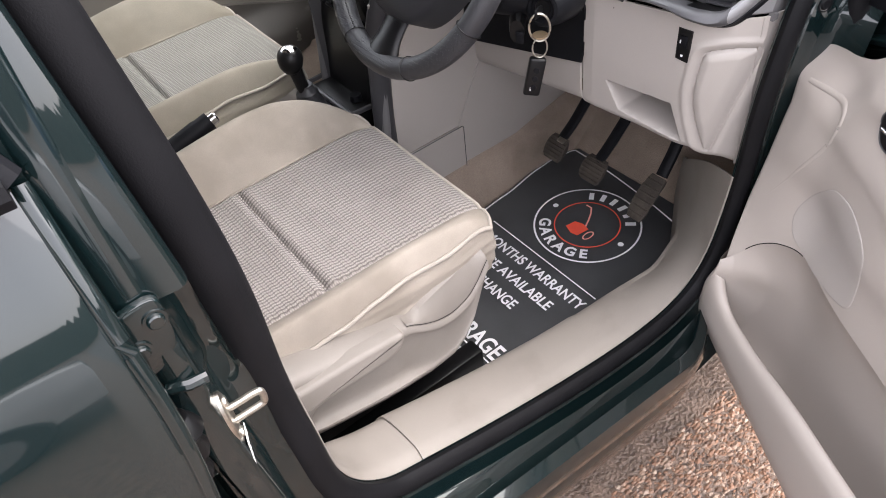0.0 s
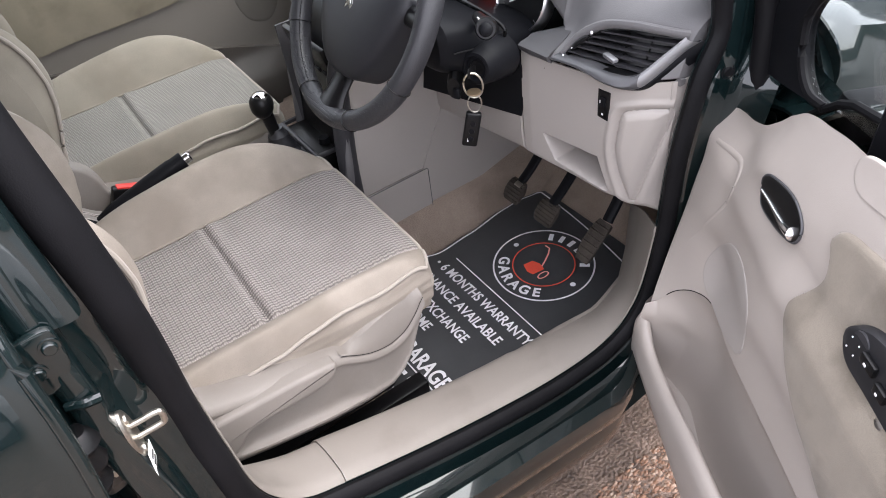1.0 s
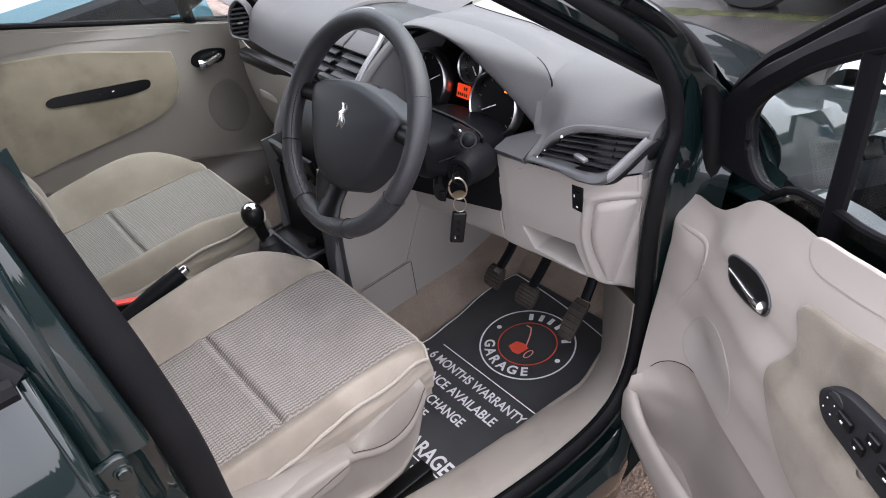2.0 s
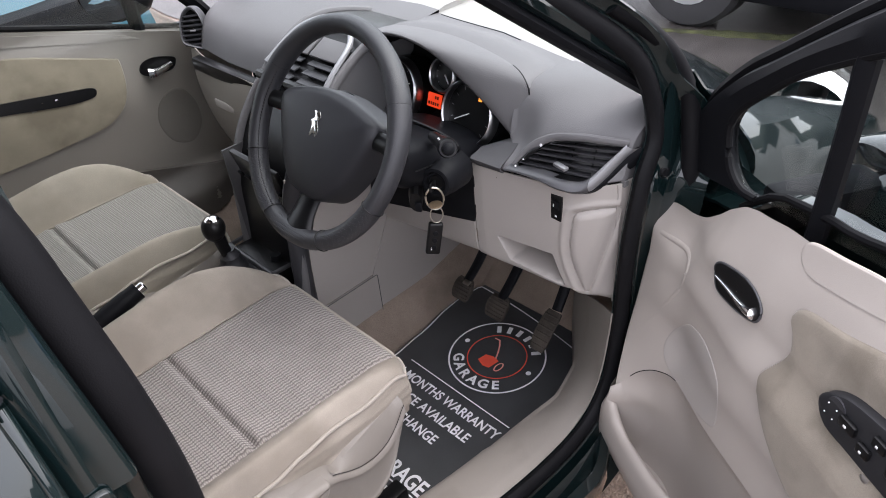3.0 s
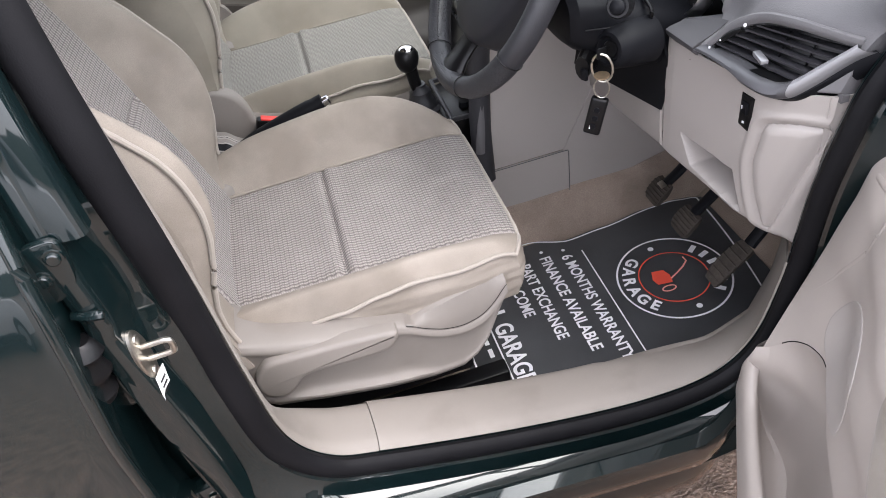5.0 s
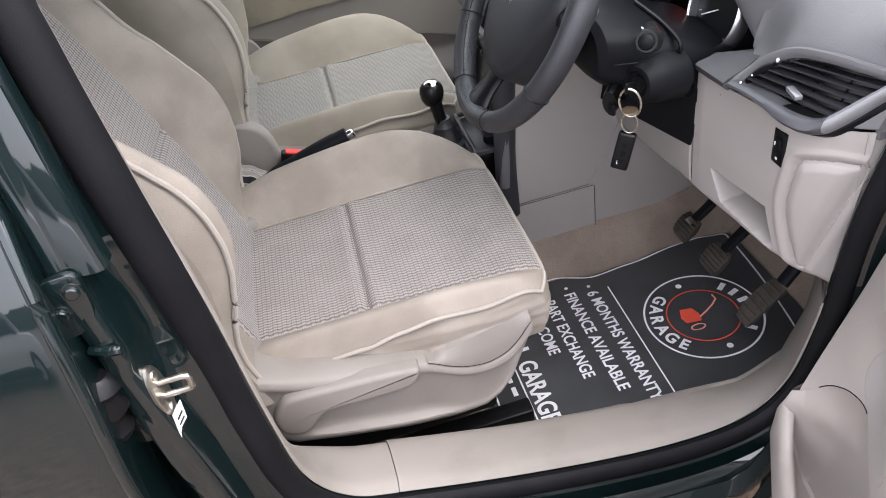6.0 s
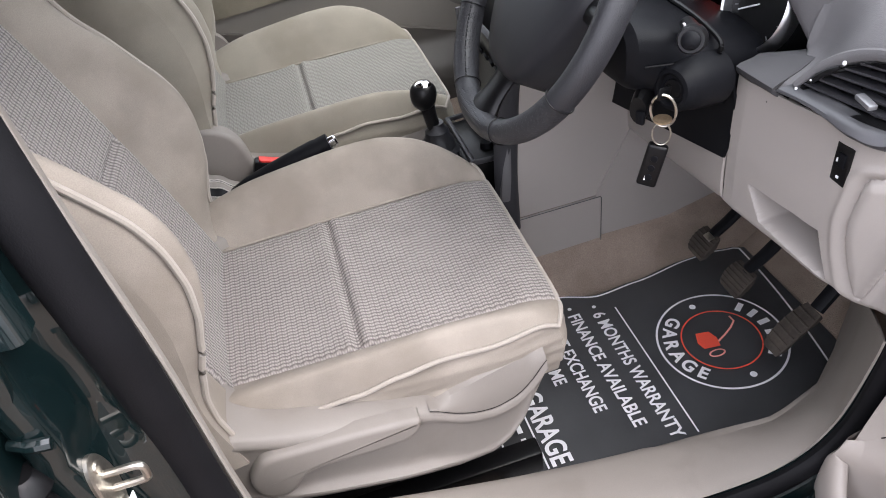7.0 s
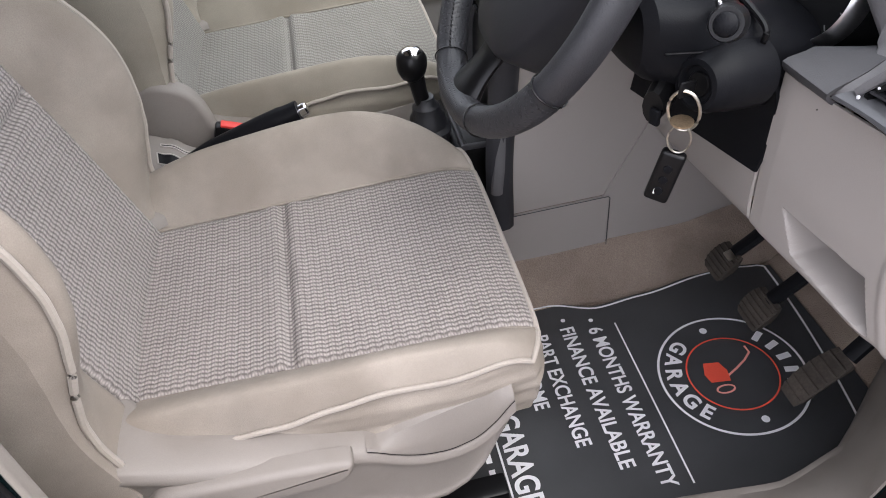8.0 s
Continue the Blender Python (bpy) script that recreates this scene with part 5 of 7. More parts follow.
# ---------------------------------------------------------------- steering wheel
WHEEL_C, WHEEL_TILT, WHEEL_R = (0.432, -0.287, 1.012), 32.0, 0.177
wheel_pose = pose(*WHEEL_C) @ Matrix(((0, math.sin(radians(WHEEL_TILT)), -math.cos(radians(WHEEL_TILT)), 0), (-1, 0, 0, 0), (0, math.cos(radians(WHEEL_TILT)), math.sin(radians(WHEEL_TILT)), 0), (0, 0, 0, 1)))
wheel = thing("steering_wheel", WHEEL_C, "black leather steering wheel with three spokes", "steering wheel")


def wheel_part(name, bm, mat, label="", parent=None):
    bm.transform(wheel_pose)
    return part(name, bm, mat, parent or wheel, label)


VINYL = material("satin black vinyl", (0.0180, 0.0185, 0.0220), 0.46, spec=0.42, grain=0.25, grain_scale=900, vary=0.08)
radii = []
ring = []
for a in np.linspace(0, 2 * math.pi, 120, endpoint=False):
    grip = math.exp(-((math.degrees(a) % 180 - 28) / 18) ** 2) if math.degrees(a) < 90 else math.exp(-((math.degrees(a) - 152) / 18) ** 2)
    ring.append((WHEEL_R * math.cos(a), WHEEL_R * math.sin(a), 0))
    radii.append(0.0160 + 0.0018 * grip)
rows = []
for (x, y, z), r in zip(ring, radii):
    d = V((x, y, 0)).normalized()
    rows.append([V((x, y, 0)) + d * math.cos(q) * r + V((0, 0, math.sin(q) * r * 1.15)) for q in np.linspace(0, 2 * math.pi, 18, endpoint=False)])
rows.append(rows[0])
bm = sheet(rows, loop=True)
bmesh.ops.remove_doubles(bm, verts=bm.verts, dist=1e-6)
wheel_part("rim", bm, LEATHER, "worn black leather rim")
for lo, hi in ((252, 288), (298, 333), (207, 242)):
    grip_rows = []
    for a in np.linspace(radians(lo), radians(hi), 24):
        d = V((math.cos(a), math.sin(a), 0))
        grip_rows.append([d * (WHEEL_R + math.cos(q) * 0.0164) + V((0, 0, math.sin(q) * 0.0188)) for q in np.linspace(0, 2 * math.pi, 22, endpoint=False)])
    wheel_part("grip_cover", sheet(grip_rows, loop=True), PUNCHED, "punched black leather grip")
pad_out = spline([(-0.116, 0.034, 0), (-0.104, 0.050, 0), (-0.05, 0.064, 0), (0, 0.069, 0), (0.05, 0.064, 0), (0.104, 0.050, 0), (0.116, 0.034, 0), (0.104, 0.0, 0), (0.073, -0.055, 0), (0.040, -0.086, 0), (0, -0.092, 0), (-0.040, -0.086, 0), (-0.073, -0.055, 0), (-0.104, 0.0, 0)], 72, closed=True)
rows = []
for f, h in ((1.0, -0.05), (1.0, -0.012), (0.985, -0.002), (0.94, 0.006), (0.82, 0.012), (0.6, 0.016), (0.3, 0.018), (0.02, 0.0185)):
    rows.append([V((p.x * f * 1.10, p.y * f * 1.14 - 0.006, h)) for p in pad_out])
wheel_part("airbag_cover", sheet(rows, loop=True, caps=True), VINYL, "black airbag cover")
for sx in (-1, 1):
    arm = spline([(sx * 0.070, 0.018, -0.012), (sx * 0.10, 0.022, -0.010), (sx * 0.135, 0.022, -0.006), (sx * 0.172, 0.020, -0.002)], 12)
    wheel_part("spoke", tube(arm, [0.036, 0.028, 0.022, 0.019, 0.017, 0.016, 0.0155, 0.015, 0.015, 0.0155, 0.016, 0.017], 14, flat=0.5), BLACK, "black side spoke")
leg = spline([(0, -0.070, -0.014), (0, -0.105, -0.012), (0, -0.140, -0.006), (0, -0.168, -0.002)], 12)
wheel_part("spoke", tube(leg, [0.042, 0.038, 0.033, 0.029, 0.026, 0.025, 0.025, 0.026, 0.028, 0.031, 0.034, 0.036], 16, flat=0.4), BLACK, "black lower spoke")
for sx in (-1, 1):
    joint = spline([(sx * 0.112, 0.046, 0.0005), (sx * 0.108, 0.020, 0.002), (sx * 0.098, -0.008, 0.002), (sx * 0.082, -0.040, 0.000)], 14)
    wheel_part("cover_joint", tube(joint, 0.0014, 6), BLACK, "dark joint beside the airbag cover")
wheel_part("hub_back", lathe([(0.06, -0.015), (0.075, -0.03), (0.07, -0.07), (0.05, -0.09)], 32), BLACK)
# plain silver emblem
emb = spline([(-0.006, 0.016, 0), (0.003, 0.017, 0), (0.008, 0.010, 0), (0.004, 0.003, 0), (0.009, -0.006, 0), (0.006, -0.015, 0), (0.001, -0.011, 0), (-0.006, -0.016, 0), (-0.005, -0.005, 0), (-0.009, 0.003, 0), (-0.003, 0.008, 0)], 44, closed=True)
wheel_part("emblem", prism([(p.x * 1.3, p.y * 1.3) for p in emb], 0.002, pose(0, 0.012, 0.0175), 0.0006), CHROME, "small plain silver emblem")
for a in (28, 152, 205, 335, 246, 294):
    ra = radians(a)
    cx, cy = WHEEL_R * math.cos(ra), WHEEL_R * math.sin(ra)
    d = V((math.cos(ra), math.sin(ra), 0))
    band = [V((cx, cy, 0)) + d * math.cos(q) * 0.0172 + V((0, 0, math.sin(q) * 0.0196)) for q in np.linspace(0, 2 * math.pi, 20, endpoint=False)]
    wheel_part("seam", tube(band, 0.0009, 5, closed=True), BLACK)
stitches = bmesh.new()
for a in np.linspace(155, 245, 46):
    ra = radians(a)
    q = radians(150)
    r = WHEEL_R + math.cos(q) * 0.0165
    box(0.0012, 0.0045, 0.0012, 0.0, pose(r * math.cos(ra), r * math.sin(ra), 0.0098) @ Matrix.Rotation(ra + 0.5, 4, "Z"), bm=stitches)
wheel_part("stitching", stitches, RUBBER)

# ---------------------------------------------------------------- centre console, gear lever, handbrake
console = thing("centre_console", (0.3, 0.02, 0.35), "beige and black plastic centre console", "centre console")


def con_y(x, z):
    """Driver's side face of the console: it flares out below the dash."""
    return -0.100 - 0.012 * (z - 0.40) / 0.3 - 0.14 * max(0.0, (x - 0.62)) * max(0.0, min(1.0, (z - 0.42) / 0.3))


rows = [[V((x, con_y(x, z), z)) for z in np.linspace(0.519, 0.86, 16)] for x in np.linspace(0.43, 0.605 , 10)]
for i, r in enumerate(rows):
    for j, p in enumerate(r):
        p.x += 0.17 * (j / 15) * (i / 9)
part("side_panel", thick(sheet(rows), 0.004), PLASTIC, console, "beige upper side panel")
rows = [[V((x, con_y(x, z) - 0.004, z)) for z in np.linspace(0.37, 0.5160, 8)] for x in np.linspace(0.30, 0.6020, 12)]
part("side_panel", thick(sheet(rows), 0.006), PLASTIC, console, "beige lower side panel")
rows = []
for x in np.linspace(0.592, 0.98, 18):
    k = max(0.0, (x - 0.604) / 0.376)
    rows.append([V((x + 0.17 * max(0, (z - 0.519)) / 0.341 * 1.0 * (1 - k), con_y(x, z) + 0.002, z)) for z in np.linspace(0.375 + 0.10 * k, 0.80, 16)])
part("side_panel", thick(sheet(rows), 0.004), PLASTIC, console, "beige footwell side panel")
joint = [V((x, con_y(x, 0.5175) - 0.0055, 0.5175)) for x in np.linspace(0.43, 0.600, 10)] + [V((0.603, con_y(0.603, z) - 0.0055, z)) for z in np.linspace(0.514, 0.378, 10)]
part("panel_joint", tube(joint, 0.0008, 6), DARK_SATIN, console, "dark joint between the side panels")
rows = [[V((x, 0.10, z)) for z in np.linspace(0.33, 0.86, 8)] for x in np.linspace(0.42, 0.98, 10)]
part("side_panel", thick(sheet(rows), 0.004), LEDGE, console, "charcoal side panel")
part("front_post", tube(spline([(0.418, -0.104, 0.50), (0.420, -0.108, 0.62), (0.428, -0.112, 0.72), (0.440, -0.116, 0.82), (0.48, -0.12, 0.90)], 16), 0.022, 12, flat=0.7, up=(0, 1, 0)), SLAT, console, "dark grey post at the front of the console")
part("storage_tray", box(0.16, 0.17, 0.10, 0.01, pose(0.44, 0.02, 0.585)), BLACK, console, "black open tray")
part("tray_rim", tube([V((0.375, -0.065, 0.640)), V((0.47, -0.072, 0.640)), V((0.47, 0.11, 0.640)), V((0.375, 0.105, 0.640))], 0.006, 8, closed=True), DARK_SATIN, console)
part("tray_socket", lathe([(0.001, 0.012), (0.011, 0.012), (0.013, 0.0)], 16, pose(0.415, -0.02, 0.636)), MATT_BLACK, console)
rows = []
for x in np.linspace(-0.45, 0.40, 24):
    z = 0.565 + 0.05 * step(x - 0.22, 0.16)
    w = 0.062
    rows.append([V((x, 0.016 + a, z - b)) for a, b in ((-w, 0.26), (-w, 0.03), (-w + 0.006, 0.008), (-w + 0.02, 0), (0, -0.004), (w - 0.02, 0), (w - 0.006, 0.008), (w, 0.03), (w, 0.26))])
part("tunnel_cover", thick(sheet(rows), 0.004), PLASTIC, console, "beige plastic tunnel cover")


def dome_z(x, y):
    """The low rounded housing behind the handbrake."""
    top = lerp_table([(-0.26, 0.690), (-0.20, 0.705), (-0.136, 0.706), (-0.104, 0.699), (-0.073, 0.686), (-0.045, 0.664), (-0.028, 0.643), (-0.010, 0.605)], x)
    return top - 14 * max(0.0, 0.025 - y) ** 2 - 60 * max(0.0, y - 0.052) ** 2


rows = []
for x in np.linspace(-0.26, -0.010, 34):
    ring = [V((x, y, dome_z(x, y))) for y in np.linspace(-0.046, 0.076, 26)]
    rows.append([V((x, -0.049, 0.57))] + [V((x, -0.048, dome_z(x, -0.046) - 0.006))] + ring + [V((x, 0.078, dome_z(x, 0.076) - 0.006)), V((x, 0.079, 0.57))])
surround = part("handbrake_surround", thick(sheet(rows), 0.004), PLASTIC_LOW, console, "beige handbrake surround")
for x0, x1, y, w in ((-0.084, -0.038, 0.032, 0.006), (-0.088, -0.048, 0.004, 0.016)):
    rows = [[V((x, y + w * (g - 0.5), dome_z(x, y + w * (g - 0.5)) + 0.001)) for g in np.linspace(0, 1, 5)] for x in np.linspace(x0, x1, 9)]
    # Thin dark sheet on the housing, for the shade inside the slot.
    part("slot", thick(sheet(rows), 0.001), MATT_BLACK, surround, "dark strip in place of a slot")
    rim = [V((x, yy, dome_z(x, yy) + 0.001)) for x, yy in [(x, y - w / 2) for x in np.linspace(x0, x1, 8)] + [(x, y + w / 2) for x in np.linspace(x1, x0, 8)]]
    part("slot_rim", tube(rim, 0.0014, 6, closed=True), PLASTIC, surround)

gear = thing("gear_lever", (0.33, 0.022, 0.60), "black gear lever with a chrome topped knob", "gear lever")
part("gaiter", lathe([(0.052, 0.0), (0.050, 0.012), (0.043, 0.020), (0.040, 0.034), (0.032, 0.040), (0.029, 0.054), (0.024, 0.060), (0.022, 0.074), (0.016, 0.080), (0.014, 0.09)], 20, pose(0.335, 0.022, 0.600)), LEATHER, gear, "folded black leather gaiter")
part("lever_shaft", tube([(0.333, 0.022, 0.67), (0.328, 0.023, 0.70), (0.325, 0.024, 0.735)], [0.013, 0.0125, 0.014], 16), BLACK, gear)
part("knob", lathe([(0.010, -0.026), (0.017, -0.020), (0.0225, -0.010), (0.0245, 0.002), (0.0235, 0.012), (0.019, 0.020), (0.014, 0.0235), (0.001, 0.0236)], 28, pose(0.322, 0.025, 0.748, 0, 6, 0)), BLACK, gear, "glossy black round knob")
part("knob_cap", lathe([(0.0165, 0.0215), (0.014, 0.0250), (0.008, 0.0272), (0.001, 0.0280)], 24, pose(0.322, 0.025, 0.748, 0, 6, 0)), CHROME, gear, "chrome cap")

brake = thing("handbrake", (-0.03, 0.02, 0.64), "black handbrake lever with a silver button", "handbrake")
hb = [(-0.075, 0.018, 0.640), (-0.02, 0.017, 0.664), (0.03, 0.016, 0.681), (0.08, 0.0155, 0.696), (0.12, 0.015, 0.7065), (0.138, 0.015, 0.711)]
part("grip", tube(spline(hb, 24), [0.0165 + 0.0030 * min(1, i / 5) - 0.0012 * (i > 17) for i in range(24)], 16), MATT_BLACK, brake, "black rubber grip")
part("button", tube([(0.134, 0.015, 0.7100), (0.149, 0.015, 0.7145), (0.1515, 0.015, 0.7152), (0.1525, 0.015, 0.7155)], [0.0110, 0.0110, 0.0085, 0.0006], 18), CHROME, brake, "silver release button")


def buckle(m, label):
    b = thing("belt_buckle", m.translation, label, "seat belt buckle", "belt buckles")
    part("buckle_body", box(0.062, 0.024, 0.078, 0.005, m), BLACK, b)
    part("release_button", box(0.050, 0.018, 0.006, 0.002, m @ pose(0.002, 0, 0.0390)), RED_PLASTIC, b, "red release button")
    part("buckle_stem", box(0.03, 0.010, 0.09, 0.003, m @ pose(0, 0, -0.07)), BLACK, b)
    return b


buckle(pose(0.012, 0.074, 0.638, 0, 22, 0), "black seat belt buckle with a red button beside the passenger seat")
buckle(pose(-0.046, -0.022, 0.634, 0, 20, 0), "black seat belt buckle with a red button beside the driver's seat")

# ---------------------------------------------------------------- pedals
def pedal(name, pad_m, w, h, arm, label):
    """A worn rubber pad, bowed and ribbed, on a bent steel arm."""
    p = thing(name, arm[-1], label, "pedal", "pedals")
    rows = []
    for v in np.linspace(-1, 1, 13):
        half = w * 0.5 * (1 - 0.22 * abs(v) ** 3)
        rows.append([pad_m @ V((u * half, v * h * 0.5, 0.007 - 0.006 * v * v - 0.002 * abs(u) ** 4 + 0.0016 * noise.noise(V((u * 3, v * 3, w * 90))))) for u in np.linspace(-1, 1, 9)])
    rub = part("pad", thick(sheet(rows), 0.012), PEDAL, p, "worn dusty rubber pad")
    for k in range(6):
        v = -0.75 + 0.3 * k
        half = w * 0.46 * (1 - 0.22 * abs(v) ** 3)
        line = [pad_m @ V((u * half, v * h * 0.5, 0.0085 - 0.006 * v * v - 0.002 * abs(u) ** 4)) for u in np.linspace(-1, 1, 7)]
        part("rib", tube(line, 0.0021, 6), PEDAL, rub)
    part("arm", tube(spline(arm, 14), 0.0125, 10, flat=0.7), MATT_BLACK, p, "black steel arm")
    return p


PEDAL = material("dusty brown rubber", (0.042, 0.034, 0.027), 0.9, grain=0.8, grain_scale=300, vary=0.3, vary_scale=40, bump_dist=0.001)


def pad_pose(c, tilt, turn=0.0):
    """A pad facing the driver: x across, y up the pad, z out of it."""
    t = radians(tilt)
    return pose(*c, 0, 0, turn) @ Matrix(((0, math.sin(t), -math.cos(t), 0), (-1, 0, 0, 0), (0, math.cos(t), math.sin(t), 0), (0, 0, 0, 1)))


pedal("clutch_pedal", pad_pose((0.738, -0.250, 0.458), 42), 0.052, 0.054, [(0.752, -0.250, 0.468), (0.79, -0.262, 0.52), (0.84, -0.27, 0.60), (0.89, -0.27, 0.72)], "clutch pedal with a dusty ribbed rubber pad")
pedal("brake_pedal", pad_pose((0.738, -0.358, 0.460), 42), 0.056, 0.054, [(0.752, -0.358, 0.472), (0.79, -0.366, 0.52), (0.85, -0.372, 0.60), (0.90, -0.37, 0.72)], "brake pedal with a dusty ribbed rubber pad")
pedal("accelerator_pedal", pad_pose((0.752, -0.484, 0.452), 46, 0), 0.042, 0.095, [(0.785, -0.49, 0.49), (0.83, -0.485, 0.55), (0.87, -0.48, 0.66)], "accelerator pedal with a long worn rubber pad")
part("clutch_tab", box(0.012, 0.018, 0.004, 0.001, pose(0.732, -0.272, 0.492, 0, -20, 0)), STEEL, bpy.data.objects["clutch_pedal"], "small bare metal tab")

# ---------------------------------------------------------------- floor mats
MAT_BEND = 0.87


def mat_z(x):
    return 0.318 + (0.0 if x < MAT_BEND else 0.62 * (x - MAT_BEND) * min(1.0, (x - MAT_BEND) / 0.10))


def mat_edge(x):
    """The inner (tunnel) edge of the mat."""
    return lerp_table([(0.26, -0.115), (0.48, -0.135), (0.57, -0.164), (0.65, -0.158), (0.78, -0.142), (0.82, -0.140), (0.87, -0.148), (0.90, -0.165)], x)


def lettering(text, size, m, name, parent, mat, bold=0.0, bend=None):
    """Words as a flat mesh at the pose m."""
    cu = bpy.data.curves.new(name, "FONT")
    cu.body, cu.size, cu.align_x, cu.align_y = text, size, "LEFT", "BOTTOM_BASELINE"
    cu.offset = bold
    tmp = bpy.data.objects.new(name, cu)
    me = bpy.data.meshes.new_from_object(tmp)
    bpy.data.objects.remove(tmp)
    bm = bmesh.new()
    bm.from_mesh(me)
    bpy.data.meshes.remove(me)
    bm.transform(m)
    if bend:
        for v in bm.verts:
            v.co = bend(v.co)
    return part(name, bm, mat, parent, "", 0)


def split_letters(ob, parent):
    """Give every letter of a word its own mesh."""
    bm = bmesh.new()
    bm.from_mesh(ob.data)
    left = set(bm.faces)
    while left:
        f = left.pop()
        group, todo = [f], [f]
        while todo:
            for e in todo.pop().edges:
                for g in e.link_faces:
                    if g in left:
                        left.remove(g)
                        group.append(g)
                        todo.append(g)
        one = bmesh.new()
        at = {}
        for g in group:
            for v in g.verts:
                if v not in at:
                    at[v] = one.verts.new(v.co)
            one.faces.new([at[v] for v in g.verts])
        part("letter", one, WHITE_INK, parent, "", 0)
    bm.free()
    bpy.data.objects.remove(ob)


def mat_frame(x, y):
    """A pose on the mat: x runs outward to the door, y forward."""
    return Matrix(((0, 1, 0, x), (-1, 0, 0, y), (0, 0, 1, 0.3225), (0, 0, 0, 1)))


def lay(p):
    return V((p.x, p.y, mat_z(p.x) + 0.0045))


def make_mat(label):
    t = thing("floor_mat", (0.55, -0.38, 0.318), label, "floor mat", "floor mats")
    rows = []
    for x in np.linspace(0.258, 0.896, 64):
        y0 = mat_edge(x)
        y1 = -0.60 + 0.10 * max(0, (x - 0.68) / 0.22) ** 2
        rows.append([(x, y0 + (y1 - y0) * f, mat_z(x) + 0.0015 * noise.noise(V((x * 14, f * 7, 2)))) for f in np.linspace(0, 1, 40)])
    part("mat_sheet", thick(sheet(rows), 0.002), MATBLACK, t, "black vinyl sheet")

    def strip(pts, w, mat=WHITE_INK, name="border_line"):
        pts = [V((*p, 0)) for p in pts]
        r = []
        for i, p in enumerate(pts):
            d = (pts[min(i + 1, len(pts) - 1)] - pts[max(i - 1, 0)]).normalized()
            n = V((-d.y, d.x, 0)) * w / 2
            r.append([lay(p + n), lay(p - n)])
        return part(name, sheet(r), mat, t, "", 0)

    strip([(x, mat_edge(x) - 0.009) for x in np.linspace(0.270, 0.884, 64)], 0.0035)
    strip([(0.270, y) for y in np.linspace(mat_edge(0.27) - 0.009, -0.585, 20)], 0.0035)
    strip([(0.884 - 0.03 * ((y + 0.15) / 0.32) ** 2, y) for y in np.linspace(mat_edge(0.884) - 0.009, -0.50, 20)], 0.0035)
    strip([(0.582, -0.214), (0.580, -0.37), (0.578, -0.524)], 0.0028, name="dividing_line")
    cx, cy = 0.719, -0.364
    ring = lambda r: [(cx + r * math.cos(a), cy + r * math.sin(a)) for a in np.linspace(0, 2 * math.pi, 97)]
    strip(ring(0.1135), 0.0038, name="outer_ring")
    strip(ring(0.0700), 0.0026, RED_INK, "inner_ring")
    for k in (0, 1):
        dx, dy = (0.714, -0.273) if k == 0 else (0.724, -0.455)
        bm = bmesh.new()
        bm.faces.new([bm.verts.new(lay(V((dx + 0.0062 * math.cos(a), dy + 0.0062 * math.sin(a), 0)))) for a in np.linspace(0, 2 * math.pi, 16, endpoint=False)])
        part("dot", bm, WHITE_INK, t, "", 0)

    # word round the lower half of the ring, plain bars round the upper half
    def round_letter(ch, ang, flip):
        """ang: degrees from forward, towards the door."""
        cu = bpy.data.curves.new("letter", "FONT")
        cu.body, cu.size, cu.align_x, cu.align_y, cu.offset = ch, 0.0345, "CENTER", "CENTER", 0.0011
        tmp = bpy.data.objects.new("letter", cu)
        me = bpy.data.meshes.new_from_object(tmp)
        bpy.data.objects.remove(tmp)
        bm = bmesh.new()
        bm.from_mesh(me)
        bpy.data.meshes.remove(me)
        a = radians(ang)
        c = V((cx + 0.0915 * math.cos(a), cy - 0.0915 * math.sin(a), 0))
        up = V((math.cos(a), -math.sin(a), 0)) * (-1 if flip else 1)
        rt = V((-math.sin(a), -math.cos(a), 0)) * (-1 if flip else 1)
        for v in bm.verts:
            v.co = lay(c + rt * v.co.x + up * v.co.y)
        part("letter", bm, WHITE_INK, t, "", 0)

    for i, ch in enumerate("GARAGE"):
        round_letter(ch, 229 - 17.6 * i, True)
    for i in range(6):
        a = radians(-38 + 16.5 * i)
        c = V((cx + 0.0915 * math.cos(a), cy - 0.0915 * math.sin(a), 0))
        up, rt = V((math.cos(a), -math.sin(a), 0)), V((-math.sin(a), -math.cos(a), 0))
        bm = bmesh.new()
        bm.faces.new([bm.verts.new(lay(c + rt * u * 0.0105 + up * w * 0.0118)) for u, w in ((-0.50, -0.95), (0.50, -0.95), (0.50, 0.95), (-0.50, 0.95))])
        part("name_bar", bm, WHITE_INK, t, "", 0)
    # plain red can with a pale spout in the ring
    def blob(pts, mat, name):
        bm = bmesh.new()
        bm.faces.new([bm.verts.new(lay(V((cx + a, cy - b, 0))) + V((0, 0, 0.0006))) for a, b in pts])
        part(name, bm, mat, t, "", 0)

    blob([(-0.036, -0.028), (-0.044, -0.006), (-0.040, 0.010), (-0.010, 0.014), (-0.006, -0.006), (-0.012, -0.024)], RED_INK, "red_shape")
    strip([(cx + a, cy - b) for a, b in ((-0.014, 0.006), (0.010, -0.006), (0.030, -0.018), (0.044, -0.030), (0.043, -0.044))], 0.0035, PINK_INK, "spout_line")
    strip([(cx + 0.014 * math.cos(a) - 0.024, cy - 0.026 - 0.007 * math.sin(a)) for a in np.linspace(0, 2 * math.pi, 24)], 0.003, PINK_INK, "loop_line")

